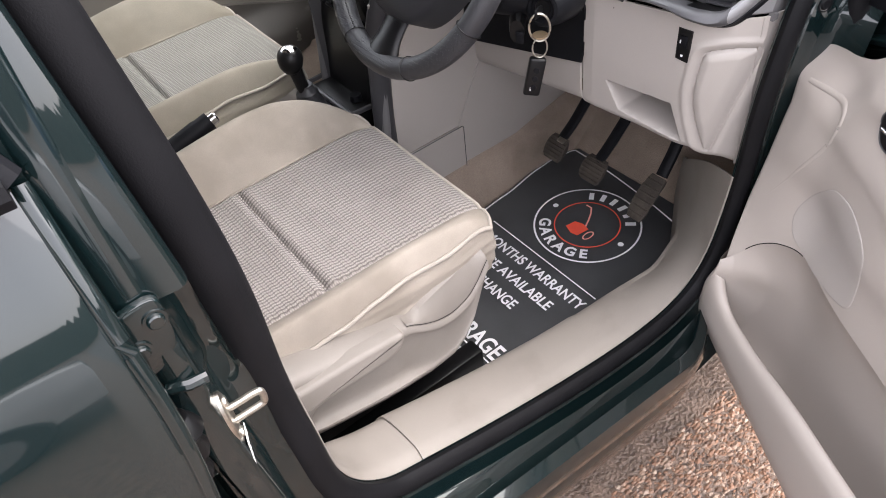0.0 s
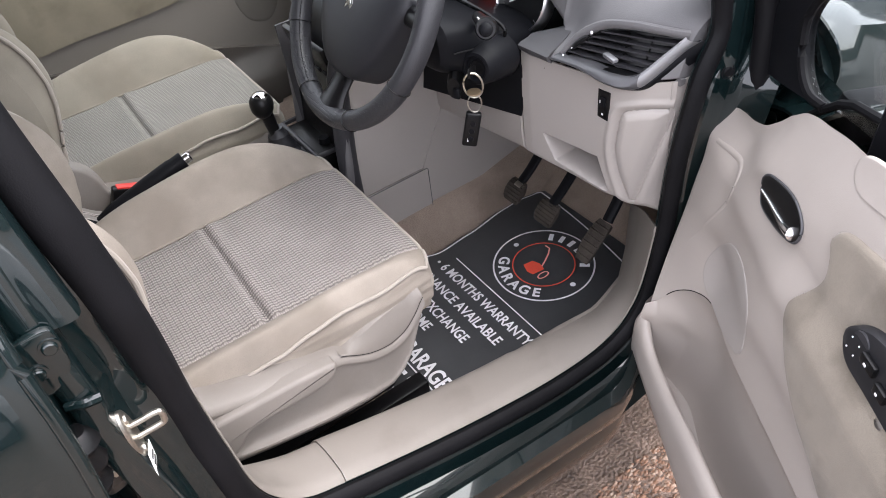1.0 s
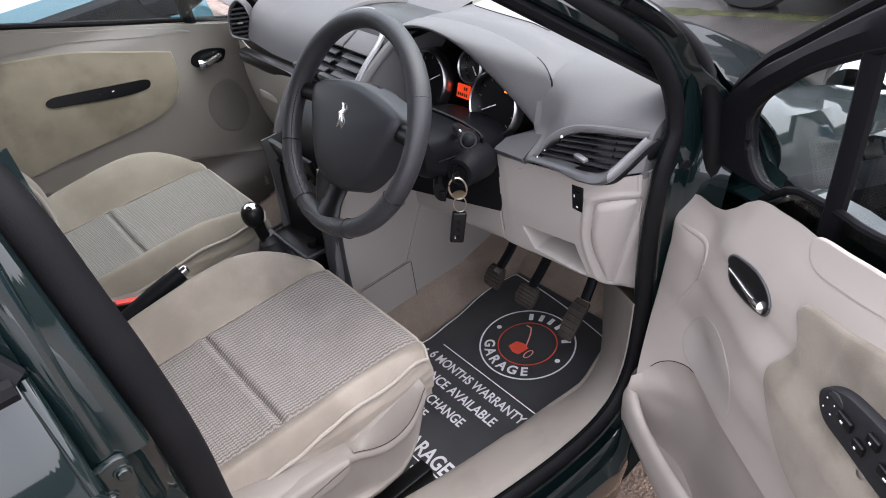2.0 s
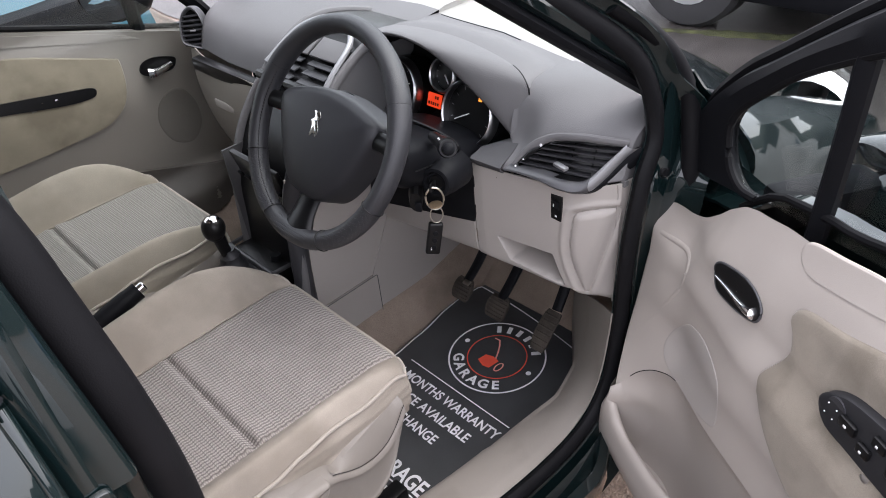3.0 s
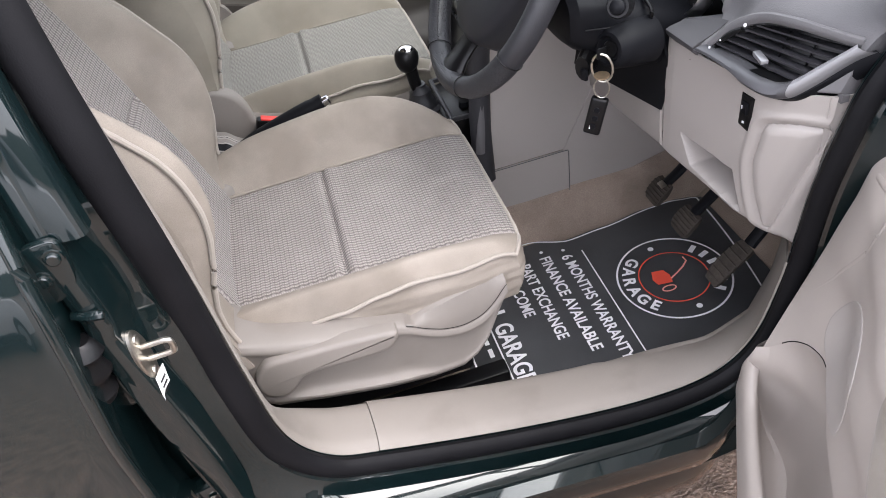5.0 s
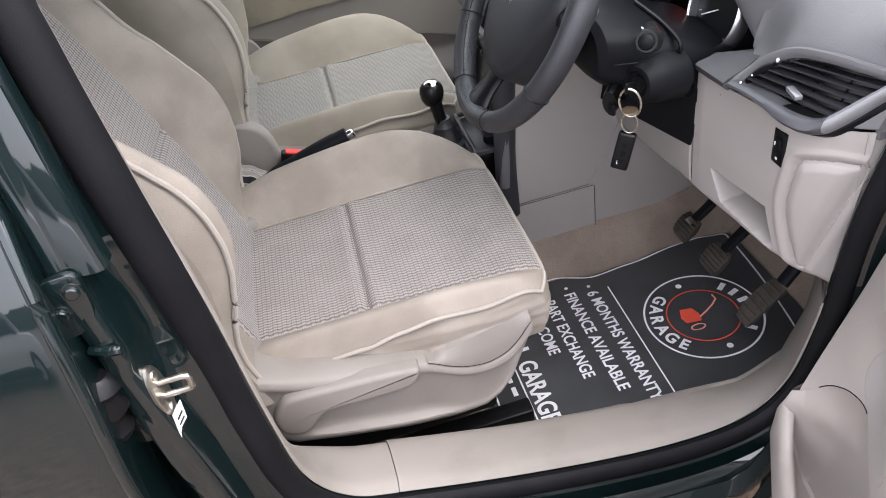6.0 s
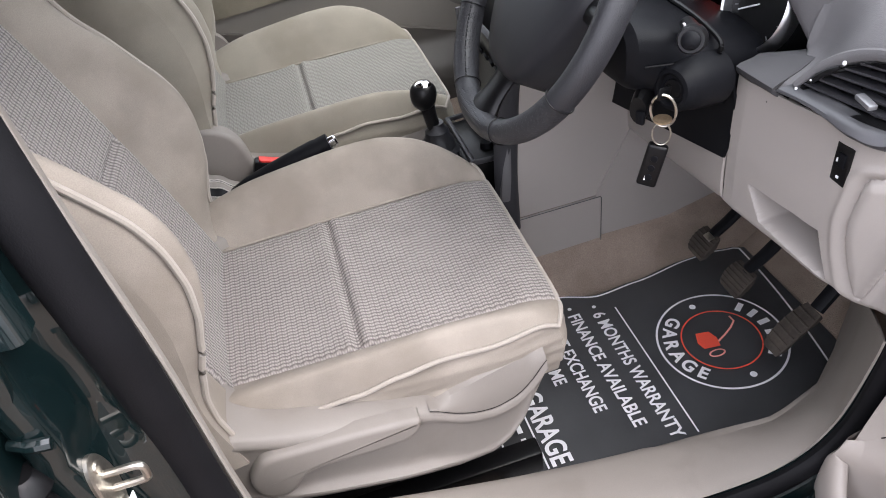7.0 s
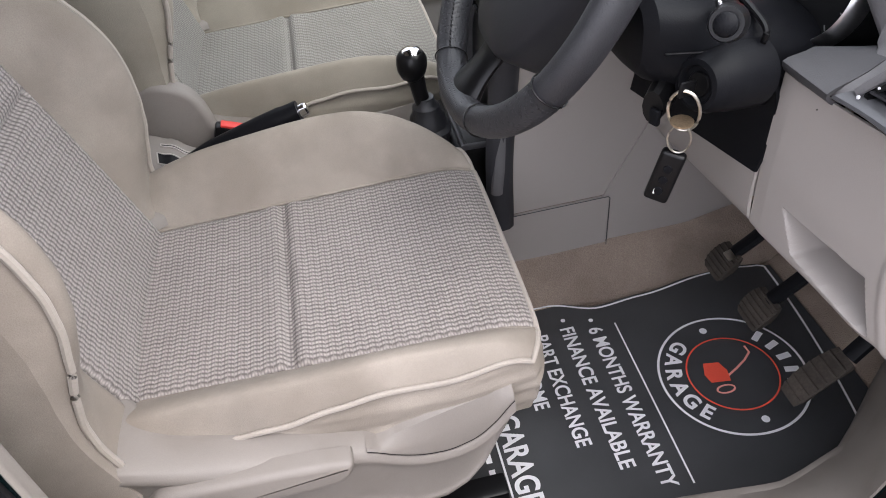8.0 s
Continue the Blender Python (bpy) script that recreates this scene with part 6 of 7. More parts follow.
    for text, x, y, size in (("6 MONTHS WARRANTY", 0.534, -0.214, 0.0335), ("FINANCE AVAILABLE", 0.488, -0.200, 0.0335), ("PART EXCHANGE", 0.440, -0.205, 0.0335), ("WELCOME", 0.400, -0.215, 0.0335)):
        width = {"6 MONTHS WARRANTY": 0.308, "FINANCE AVAILABLE": 0.279, "PART EXCHANGE": 0.224, "WELCOME": 0.135}[text]
        ob = lettering(text, size, Matrix.Identity(4), "words", t, WHITE_INK, 0.0007)
        w = max(v.co.x for v in ob.data.vertices)
        for v in ob.data.vertices:
            p = mat_frame(x, y) @ V((v.co.x * width / w, v.co.y, 0))
            v.co = lay(p)
        split_letters(ob, t)
    for x, y in ((0.545, -0.197), (0.499, -0.184), (0.451, -0.188)):
        bm = bmesh.new()
        bm.faces.new([bm.verts.new(lay(V((x + 0.004 * math.cos(a), y + 0.004 * math.sin(a), 0)))) for a in np.linspace(0, 2 * math.pi, 12, endpoint=False)])
        part("bullet", bm, WHITE_INK, t, "", 0)
    ob = lettering("GARAGE", 0.050, Matrix.Identity(4), "words", t, WHITE_INK, 0.0012)
    w = max(v.co.x for v in ob.data.vertices)
    for v in ob.data.vertices:
        v.co = lay(mat_frame(0.334, -0.345) @ V((v.co.x * 0.155 / w, v.co.y, 0)))
    split_letters(ob, t)
    for i in range(6):
        y = -0.165 - i * 0.029
        bm = bmesh.new()
        bm.faces.new([bm.verts.new(lay(V((a, b, 0)))) for a, b in ((0.337, y), (0.337, y - 0.009), (0.368, y - 0.009), (0.368, y))])
        part("name_bar", bm, WHITE_INK, t, "", 0)
    strip([(0.325, -0.17), (0.325, -0.34), (0.326, -0.500)], 0.0032, name="underline")
    for i in range(9):
        y = -0.20 - i * 0.033
        strip([(0.307, y), (0.307, y - 0.022)], 0.009, name="address_bar")
    return t


PINK_INK = material("pink print", (0.80, 0.33, 0.28), 0.6, vary=0.05)
driver_mat = make_mat("black floor mat with white lettering and a red emblem")
passenger_mat = copy_thing(driver_mat, pose(0.55 + 0.03, 0.30, 0.319))
tagged(passenger_mat, "black printed floor mat in the passenger footwell")

# ---------------------------------------------------------------- driver's door, swung open
DOOR_O, DOOR_D = V((0.846, -0.693, 0.0)), V((-0.52, -0.854, 0)).normalized()
DOOR_N = V((DOOR_D.y, -DOOR_D.x, 0))
door = thing("driver_door", (0.60, -1.05, 0.35), "open car door with pale beige plastic and suede trim", "car door")


def dp(s, n, z):
    """Door coordinates: s along from the hinge edge, n inward, z up."""
    return DOOR_O + DOOR_D * s + DOOR_N * n + V((0, 0, z))


def gauss(d, w):
    return math.exp(-(d / w) ** 2)


def trim_top(s):
    tab = [(-0.03, 0.800), (0.0, 0.825), (0.03, 0.843), (0.06, 0.860), (0.09, 0.871), (0.13, 0.878), (0.165, 0.894), (0.2, 0.928), (0.232, 0.957), (0.265, 0.972), (0.355, 0.988), (0.505, 1.020), (1.05, 1.070)]
    return sum(lerp_table(tab, s + d * 0.006) for d in range(-3, 4)) / 7


def front_s(z):
    """Where the trim's hinge-side edge lies, from the pocket's nose up to the window corner."""
    return eased([(0.295, 0.150), (0.33, 0.122), (0.40, 0.116), (0.45, 0.124), (0.50, 0.136), (0.535, 0.150), (0.57, 0.128), (0.63, 0.105), (0.72, 0.090), (0.775, 0.080), (0.800, 0.078), (0.806, 0.066), (0.832, 0.062), (0.85, 0.036), (0.90, 0.03)], z, 0.016)


def front_rise(z):
    """How far that edge stands out."""
    return eased([(0.295, 0.085), (0.33, 0.145), (0.40, 0.172), (0.50, 0.176), (0.535, 0.170), (0.57, 0.150), (0.63, 0.122), (0.72, 0.092), (0.80, 0.068), (0.832, 0.058), (0.85, 0.024), (0.90, 0.02)], z, 0.016)


def trim_n(s, z):
    """How far the inner trim stands out."""
    n = lerp_table([(0.50, 0.106), (0.62, 0.106), (0.72, 0.096), (0.80, 0.083), (0.87, 0.067), (0.93, 0.060)], z)
    n -= 0.020 * gauss(s - 0.22, 0.07) * gauss(z - 0.69, 0.075)
    n += 0.010 * step(s - 0.40, 0.06) * gauss(z - 0.80, 0.07)
    n += 0.010 * gauss(s - 0.36, 0.05) * gauss(z - 0.80, 0.10)
    n -= 0.012 * gauss(s - 0.16, 0.05) * gauss(z - 0.83, 0.05)
    n -= 0.040 * step(z - trim_top(s) + 0.030, 0.062)
    f = front_s(z)
    return front_rise(z) + (n - front_rise(z)) * step(s - f - 0.045, 0.09)


def pocket_top(s):
    """The upper line of the map pocket's mouth."""
    return eased([(0.150, 0.540), (0.175, 0.578), (0.205, 0.606), (0.238, 0.624), (0.267, 0.634), (0.33, 0.640), (1.03, 0.650)], s, 0.02)


def pocket_rim(s):
    return eased([(0.145, 0.530), (0.160, 0.520), (0.178, 0.496), (0.215, 0.478), (0.30, 0.488), (0.40, 0.520), (0.60, 0.556), (1.03, 0.585)], s, 0.02)


def rounded_front(rows):
    """Puts the rounded return toward the hinge before the first row of (s, n, z)."""
    first = rows[0]
    back = [[(max(-0.015, a - ds), b - dn * min(1.0, b / 0.09), c) for a, b, c in first] for ds, dn in ((0.075, 0.100), (0.045, 0.060), (0.026, 0.030), (0.012, 0.011), (0.004, 0.002))]
    return [[dp(*p) for p in r] for r in back + rows]


rows = []
for u in np.concatenate([np.linspace(0, 0.30, 80), np.linspace(0.308, 1, 60)]):
    row = []
    for f in np.linspace(0, 1, 90):
        z = 0.6
        for _ in range(4):
            s = front_s(z) + u * (1.03 - front_s(z))
            low = pocket_top(0.150 + u * 0.88)
            z = low + (trim_top(s) - low) * f
        row.append((s, trim_n(s, z), z))
    rows.append(row)
part("inner_trim", sheet(rounded_front(rows)), PLASTIC_DOOR, door, "pale beige moulded inner trim")


def on_trim(s, z, off=0.0):
    return dp(s, trim_n(s, z) + off, z)


def patch(outline, off, name, mat, label="", parent=None, n=14, edge=0.004):
    """A panel that follows the trim, its rim rounded."""
    pts = spline([(a, b, 0) for a, b in outline], 72, closed=True)
    c = sum(pts, V()) / len(pts)
    rows = []
    for f, o in [(1.0, -0.004), (1.0, off * 0.4), (0.99, off * 0.85), (0.97, off)] + [(k, off) for k in np.linspace(0.93, 0.02, n)]:
        rows.append([on_trim(c.x + (p.x - c.x) * f, c.y + (p.y - c.y) * f, o) for p in pts])
    return part(name, sheet(rows, loop=True, caps=False), mat, parent or door, label)


patch([(0.411, 0.920), (0.428, 0.937), (0.487, 0.952), (0.556, 0.971), (0.68, 0.990), (0.90, 1.0), (1.0, 0.99), (1.0, 0.80), (0.90, 0.68), (0.72, 0.665), (0.60, 0.685), (0.542, 0.710), (0.503, 0.728), (0.464, 0.753), (0.433, 0.781), (0.414, 0.813), (0.411, 0.830), (0.422, 0.853), (0.432, 0.880), (0.424, 0.901)], 0.006, "suede_insert", BRUSHED_CLOTH, "stained pale suede armrest panel")
patch([(0.372, 0.990), (0.366, 0.978), (0.378, 0.966), (0.400, 0.963), (0.430, 0.970), (0.535, 0.995), (0.70, 1.014), (0.98, 1.035), (0.98, 1.055), (0.70, 1.042), (0.51, 1.022), (0.42, 1.002)], 0.0018, "top_roll", PLASTIC_DOOR, "smooth beige roll along the window")
# handle
cup = [(0.253, 0.876), (0.259, 0.889), (0.282, 0.897), (0.321, 0.904), (0.350, 0.901), (0.367, 0.889), (0.366, 0.873), (0.350, 0.864), (0.309, 0.853), (0.268, 0.852)]
ring = spline([(p, q, 0) for p, q in cup], 60, closed=True)
patch(cup, 0.003, "handle_cup", BLACK, "black handle recess")
part("handle_rim", tube([on_trim(p.x, p.y, 0.0015) for p in ring], 0.0018, 8, closed=True), DARK_SATIN, door, "dark satin rim of the handle recess")
lever = spline([(0.260, 0.867, 0), (0.285, 0.868, 0), (0.312, 0.869, 0), (0.338, 0.872, 0), (0.354, 0.877, 0), (0.360, 0.880, 0)], 24)
part("handle_lever", tube([on_trim(p.x, p.y, 0.003) for p in lever], [0.0022 + 0.0062 * (i / 20) ** 1.6 if i < 21 else 0.0084 - 0.0024 * (i - 20) ** 1.2 * 0.8 for i in range(24)], 12), CHROME, door, "chrome pull lever, broad at its end")
# switch pod on the armrest
pod = spline([(0.502, 0.884, 0), (0.507, 0.900, 0), (0.530, 0.916, 0), (0.57, 0.924, 0), (0.66, 0.932, 0), (0.80, 0.940, 0), (0.82, 0.92, 0), (0.80, 0.885, 0), (0.66, 0.866, 0), (0.56, 0.866, 0), (0.52, 0.868, 0)], 60, closed=True)


def pod_pt(p, o):
    return dp(p.x, trim_n(p.x, p.y - 0.010) + o, p.y - 0.010)


cpod = sum(pod, V()) / len(pod)
switches = part("switch_pod", sheet([[pod_pt(cpod + (p - cpod) * f, o) for p in pod] for f, o in ((1.0, 0.004), (1.0, 0.014), (0.97, 0.017), (0.9, 0.018), (0.6, 0.018), (0.3, 0.018), (0.02, 0.018))], loop=True), DARK_POD, door, "black window and mirror switch pod")


def on_pod(s, z, o):
    return frame_of(dp(s, trim_n(s, z - 0.010) + o, z - 0.010), DOOR_D, (0, 0, 1))


part("mirror_dial", lathe([(0.014, 0.0), (0.014, 0.004), (0.012, 0.006), (0.001, 0.006)], 24, on_pod(0.529, 0.897, 0.017) @ Matrix.Rotation(math.pi, 4, "X") @ pose(0, 0, 0)), SLAT, switches, "round mirror dial")
for k in range(4):
    a = radians(45 + 90 * k)
    part("switch_mark", box(0.0014, 0.0014, 0.001, 0, on_pod(0.529 + 0.009 * math.cos(a), 0.897 + 0.009 * math.sin(a), 0.0245)), WHITE_INK, switches, "", 0)
for s, z, w in ((0.552, 0.897, 0.024), (0.580, 0.889, 0.018), (0.592, 0.910, 0.018), (0.625, 0.895, 0.03)):
    part("window_switch", box(w, 0.014, 0.006, 0.002, on_pod(s, z, 0.0205)), BLACK, switches)
    part("switch_mark", box(w * 0.16, 0.0024, 0.001, 0, on_pod(s, z, 0.0248)), WHITE_INK, switches, "", 0)
part("pull_cup", box(0.05, 0.018, 0.005, 0.002, on_pod(0.715, 0.908, 0.0175)), MATT_BLACK, switches)

# map pocket: an outer wall that stands off the trim, with a rounded rim and an open top
rows = []
for u in np.concatenate([np.linspace(0, 0.012, 8), np.linspace(0.014, 0.075, 34), np.linspace(0.08, 1, 60)]):
    s0 = 0.150 + u * 0.88
    zu, zr = pocket_top(s0), pocket_rim(s0)
    nf, nw = trim_n(front_s(zu) + u * (1.03 - front_s(zu)), zu), 0.170 - 0.02 * step(s0 - 0.85, 0.3)
    b = step(s0 - 0.176, 0.030)
    g = [0.0, 0.12, 0.3, 0.55, 0.8, 0.96]
    ramp = [(nf + (nw - nf) * k, zu + (zr - zu) * k) for k in g]
    cup = [(nf, zu), (nf - 0.012, zu - 0.045), (nf - 0.020, 0.47), (nf + 0.005, 0.385), (nw - 0.032, 0.40), (nw - 0.022, zr - 0.030)]
    row = [V((p[0] + (q[0] - p[0]) * b, 0, p[1] + (q[1] - p[1]) * b)) for p, q in zip(ramp, cup)]
    row += [V((a, 0, h)) for a, h in ((nw - 0.016, zr - 0.003), (nw - 0.008, zr + 0.002), (nw + 0.001, zr - 0.006), (nw + 0.006, zr - 0.03), (nw + 0.007, 0.43), (nw - 0.002, 0.39), (nw - 0.026, 0.335), (nw - 0.060, 0.305), (nw - 0.090, 0.295))]
    line = []
    for q in spline(row, 60):
        edge_n = front_rise(q.z)
        k = min(1.0, u / 0.012)
        line.append((front_s(q.z) + u * (1.03 - front_s(q.z)), edge_n + (q.x - edge_n) * k, q.z))
    rows.append(line)
part("map_pocket", sheet(rounded_front(rows)), PLASTIC_DOOR, door, "deep beige map pocket")
mouth = []
for u in np.linspace(0.030, 0.140, 30):
    z = pocket_top(0.150 + u * 0.88)
    s = front_s(z) + u * (1.03 - front_s(z))
    mouth.append(dp(s, trim_n(s, z), z))
part("pocket_joint", tube(mouth, 0.0008, 6), RUBBER, door, "dark joint over the pocket's mouth")
patch([(0.222, 0.744), (0.192, 0.706), (0.184, 0.668), (0.206, 0.640), (0.260, 0.636), (0.320, 0.648), (0.356, 0.664), (0.356, 0.700), (0.343, 0.745), (0.286, 0.762), (0.245, 0.758)], 0.0010, "speaker_cover", PLASTIC, "smooth oval speaker cover")
crease = spline([(0.085, 0.821, 0), (0.131, 0.829, 0), (0.170, 0.832, 0), (0.187, 0.822, 0), (0.185, 0.787, 0), (0.154, 0.721, 0), (0.128, 0.660, 0)], 50)
part("trim_crease", tube([dp(p.x, trim_n(p.x, p.y) - 0.0068, p.y) for p in crease], [0.0066 + 0.0012 * math.sin(math.pi * i / 49) for i in range(50)], 12), PLASTIC_DOOR, door, "soft raised crease in the trim")
part("trim_clip", box(0.010, 0.012, 0.022, 0.003, frame_of(dp(0.058, 0.040, 0.800), DOOR_D, (0, 0, 1))), BLACK, door, "black trim clip")

# outer skin, shut face, frame, glass
rows = []
for s in np.linspace(-0.025, 1.06, 40):
    rows.append([dp(s, n, z) for n, z in ((-0.055, 0.30), (-0.085, 0.305), (-0.095, 0.34), (-0.112, 0.50), (-0.122, 0.66), (-0.115, 0.80), (-0.09, 0.90), (-0.06, trim_top(max(0, s)) + 0.0), (-0.03, trim_top(max(0, s)) - 0.004))])
part("outer_skin", thick(sheet(rows), 0.006), PAINT, door, "dark green outer skin")
part("front_shut_face", thick(sheet([[dp(-0.025 + 0.02 * f, -0.10 + 0.12 * f, z) for f in np.linspace(0, 1, 6)] for z in np.linspace(0.31, 0.84, 12)]), 0.004), PAINT, door)
part("bottom_face", thick(sheet([[dp(s, n, 0.305) for n in np.linspace(-0.09, 0.02, 5)] for s in np.linspace(-0.02, 1.05, 12)]), 0.004), PAINT, door)
part("rear_shut_face", thick(sheet([[dp(1.055, n, z) for n in np.linspace(-0.10, 0.02, 5)] for z in np.linspace(0.31, 1.05, 10)]), 0.004), PAINT, door)


def frame_z(s):
    """The upper line of the window frame."""
    return lerp_table([(-0.005, 0.84), (0.003, 0.93), (0.02, 0.985), (0.06, 1.035), (0.12, 1.093)], s) if s < 0.12 else 1.093 + 0.74 * (s - 0.12) - 0.42 * max(0, s - 0.26) ** 2 - 0.55 * max(0, s - 0.6) ** 2


outer = [(s, frame_z(s)) for s in (0.0, 0.003, 0.012, 0.03, 0.06, 0.12, 0.18, 0.25, 0.32, 0.40, 0.48, 0.56, 0.64, 0.72, 0.82)]
outer = spline([(a, b, 0) for a, b in outer], 50)
inner_top = spline([(0.200, 0.936, 0), (0.160, 0.932, 0), (0.128, 0.955, 0), (0.113, 1.002, 0), (0.122, 1.035, 0), (0.145, 1.063, 0), (0.19, 1.103, 0), (0.24, 1.144, 0), (0.318, 1.192, 0), (0.40, 1.236, 0), (0.48, 1.273, 0), (0.56, 1.302, 0), (0.64, 1.325, 0), (0.72, 1.340, 0), (0.80, 1.345, 0)], 50)
rows = []
for a, b in zip(outer, inner_top):
    mid_p = (a + b) / 2
    rows.append([dp(a.x, -0.055, a.y), dp(a.x, -0.03, a.y + 0.004), dp(a.x + 0.002, -0.012, a.y - 0.003), dp(mid_p.x, -0.006, mid_p.y), dp(b.x, -0.012, b.y), dp(b.x, -0.034, b.y)])
part("window_frame", thick(sheet(rows), 0.004), MATT_BLACK, door, "black window frame and corner panel")
part("window_seal", tube([dp(p.x, -0.018, p.y) for p in inner_top], 0.0065, 8), RUBBER, door, "black rubber window seal")
part("belt_seal", tube([dp(s, -0.020, trim_top(s) + 0.006) for s in np.linspace(0.17, 1.03, 30)], 0.006, 8), RUBBER, door)
part("frame_seal", tube([dp(p.x - 0.004, -0.040, p.y + 0.012) for p in outer], 0.010, 8), RUBBER, door, "outer frame seal")
bar = [dp(s, -0.022, z) for s, z in ((0.322, 0.945), (0.328, 1.03), (0.332, 1.12), (0.334, 1.20))]
part("window_bar", tube(spline(bar, 12), 0.014, 8, flat=0.7), MATT_BLACK, door, "black upright between the panes")


def pane(name, pts):
    bm = bmesh.new()
    bm.faces.new([bm.verts.new(dp(a, -0.032, b)) for a, b in pts])
    g = part(name, thick(bm, 0.004), GLASS, door, "clear tinted glass", 0)
    g.visible_shadow = False


pane("quarter_glass", [(p.x, p.y) for p in inner_top if p.x < 0.325] + [(0.328, 1.19), (0.325, 0.955)])
pane("window_glass", [(0.333, 0.955), (0.337, 1.20)] + [(p.x, p.y) for p in inner_top if p.x > 0.345] + [(0.83, 1.30), (0.84, 1.04), (0.6, 1.01)])
part("rear_frame", tube([dp(0.815, -0.03, 1.35), dp(0.835, -0.03, 1.2), dp(0.85, -0.03, 1.04)], 0.02, 8), MATT_BLACK, door)
# mirror
mir = part("mirror_housing", sheet([[dp(0.285 + 0.095 * r * math.cos(a), -0.195 + d, 0.955 + 0.085 * r * (abs(math.sin(a)) ** 0.8) * math.copysign(1, math.sin(a))) for a in np.linspace(0, 2 * math.pi, 32, endpoint=False)] for r, d in ((0.94, 0.068), (1.0, 0.060), (1.0, 0.02), (0.93, -0.04), (0.72, -0.085), (0.35, -0.11), (0.03, -0.118))], loop=True), PAINT, door, "dark green door mirror")
mm = material("mirror silver", (0.85, 0.88, 0.9), 0.02, metal=1.0, vary=0.0)
part("mirror_glass", sheet([[dp(0.285 + 0.088 * r * math.cos(a), -0.195 + 0.062, 0.955 + 0.078 * r * (abs(math.sin(a)) ** 0.8) * math.copysign(1, math.sin(a))) for a in np.linspace(0, 2 * math.pi, 32, endpoint=False)] for r in (1.0, 0.5, 0.02)], loop=True), mm, mir, "mirror glass")
part("mirror_arm", box(0.07, 0.10, 0.05, 0.012, frame_of(dp(0.20, -0.10, 0.915), DOOR_D, (0, 0, 1)) @ pose(0, 0, 0, 90)), MATT_BLACK, mir)
# hinge strap and shut-line bolt on the pillar
for z in (0.52, 0.78):
    part("hinge", box(0.07, 0.035, 0.05, 0.006, pose(0.865, -0.735, z, 0, 0, 40)), PAINT, door)

# ---------------------------------------------------------------- front pillar base behind the hinge
rows = []
for z in np.linspace(0.30, 1.07, 30):
    lean = 0.045 * max(0, (z - 0.8) / 0.2)
    tuck = 1.0 - 0.9 * step(z - 1.0, 0.12)
    prof = [(0.735, -0.700), (0.765, -0.712), (0.80, -0.712), (0.83, -0.700), (0.862, -0.690), (0.885, -0.70), (0.90, -0.74), (0.905, -0.80)]
    rows.append([V((0.745 + (p.x - 0.745) * tuck + lean, -0.695 + (p.y + 0.695) * tuck, z)) for p in spline([(x, y, 0) for x, y in prof], 24)])
part("hinge_pillar", thick(sheet(rows), 0.004), PAINT, car, "dark green hinge pillar")
plug_m = frame_of((0.782, -0.7115, 0.915), (0.0, 0.12, 1.0), (0.94, -0.32, 0.0))
part("pillar_plug", lathe([(0.001, -0.004), (0.006, -0.004), (0.008, -0.001), (0.011, -0.0015), (0.012, 0.001)], 20, plug_m), RUBBER, car, "black rubber plug")

# Dark tube added in place of the dark hinge gap, fitted to the camera's view.
gap = spline([(0.806, -0.742, 0.62), (0.814, -0.740, 0.78), (0.822, -0.736, 0.87), (0.829, -0.730, 0.95), (0.834, -0.715, 1.02), (0.815, -0.697, 1.085), (0.765, -0.680, 1.145), (0.69, -0.660, 1.205)], 36)
part("hinge_gap_strip", tube(gap, [0.020 - 0.007 * i / 35 for i in range(36)], 12), RUBBER, car, "dark strip added over the hinge gap to fit the camera's view")

# ---------------------------------------------------------------- centre pillar and its striker
rows = []
for z in np.linspace(0.36, 1.32, 70):
    lean = 0.24 * max(0, z - 1.02) ** 1.1
    wob = 0.010 * math.sin((z - 0.4) * 7) * (1 if z < 0.95 else 0.3) 
    dent = 0.010 * step(z - 0.905, 0.03) * step(1.03 - z, 0.03)
    ridge = 0.010 * gauss(z - 0.80, 0.10)
    prof = [(-0.066, -0.700), (-0.078, -0.706), (-0.088, -0.709 + dent), (-0.100 + wob * 0.5, -0.711 + dent), (-0.106 + wob, -0.720), (-0.112 + wob, -0.744), (-0.118 + wob, -0.750), (-0.130 + wob, -0.750), (-0.140 + wob, -0.742 - ridge), (-0.147 + wob, -0.720), (-0.155, -0.690), (-0.19, -0.682), (-0.25, -0.68)]
    rows.append([V((p.x, p.y + lean, z)) for p in spline([(x, y, 0) for x, y in prof], 36)])
part("centre_pillar", thick(sheet(rows), 0.004), PAINT, car, "dark green painted centre pillar")
rows = []
for z in np.linspace(1.062, 1.38, 14):
    y0 = -0.744 + 0.20 * (z - 1.062) + 0.25 * (z - 1.062) ** 2
    sh = 0.02 * (z - 1.062) / 0.3
    rows.append([V((x - sh, y0 + dy, z)) for x, dy in ((-0.088, 0.020), (-0.089, 0.006), (-0.092, 0.001), (-0.099, -0.001), (-0.12, 0.002), (-0.146, 0.008), (-0.149, 0.018))])
part("pillar_panel", thick(sheet(rows), 0.003), PAINT, car, "glossy painted panel on the centre pillar")
striker_m = frame_of((-0.1135, -0.734, 0.898), (0.0, 0.0, 1.0), (0.25, 0.97, 0))
part("striker_plate", lathe([(0.001, -0.0035), (0.011, -0.0035), (0.0125, -0.002), (0.0125, 0.002)], 28, striker_m @ Matrix.Diagonal((2.9, 1.15, 1.0, 1))), STEEL, car, "worn zinc striker plate")
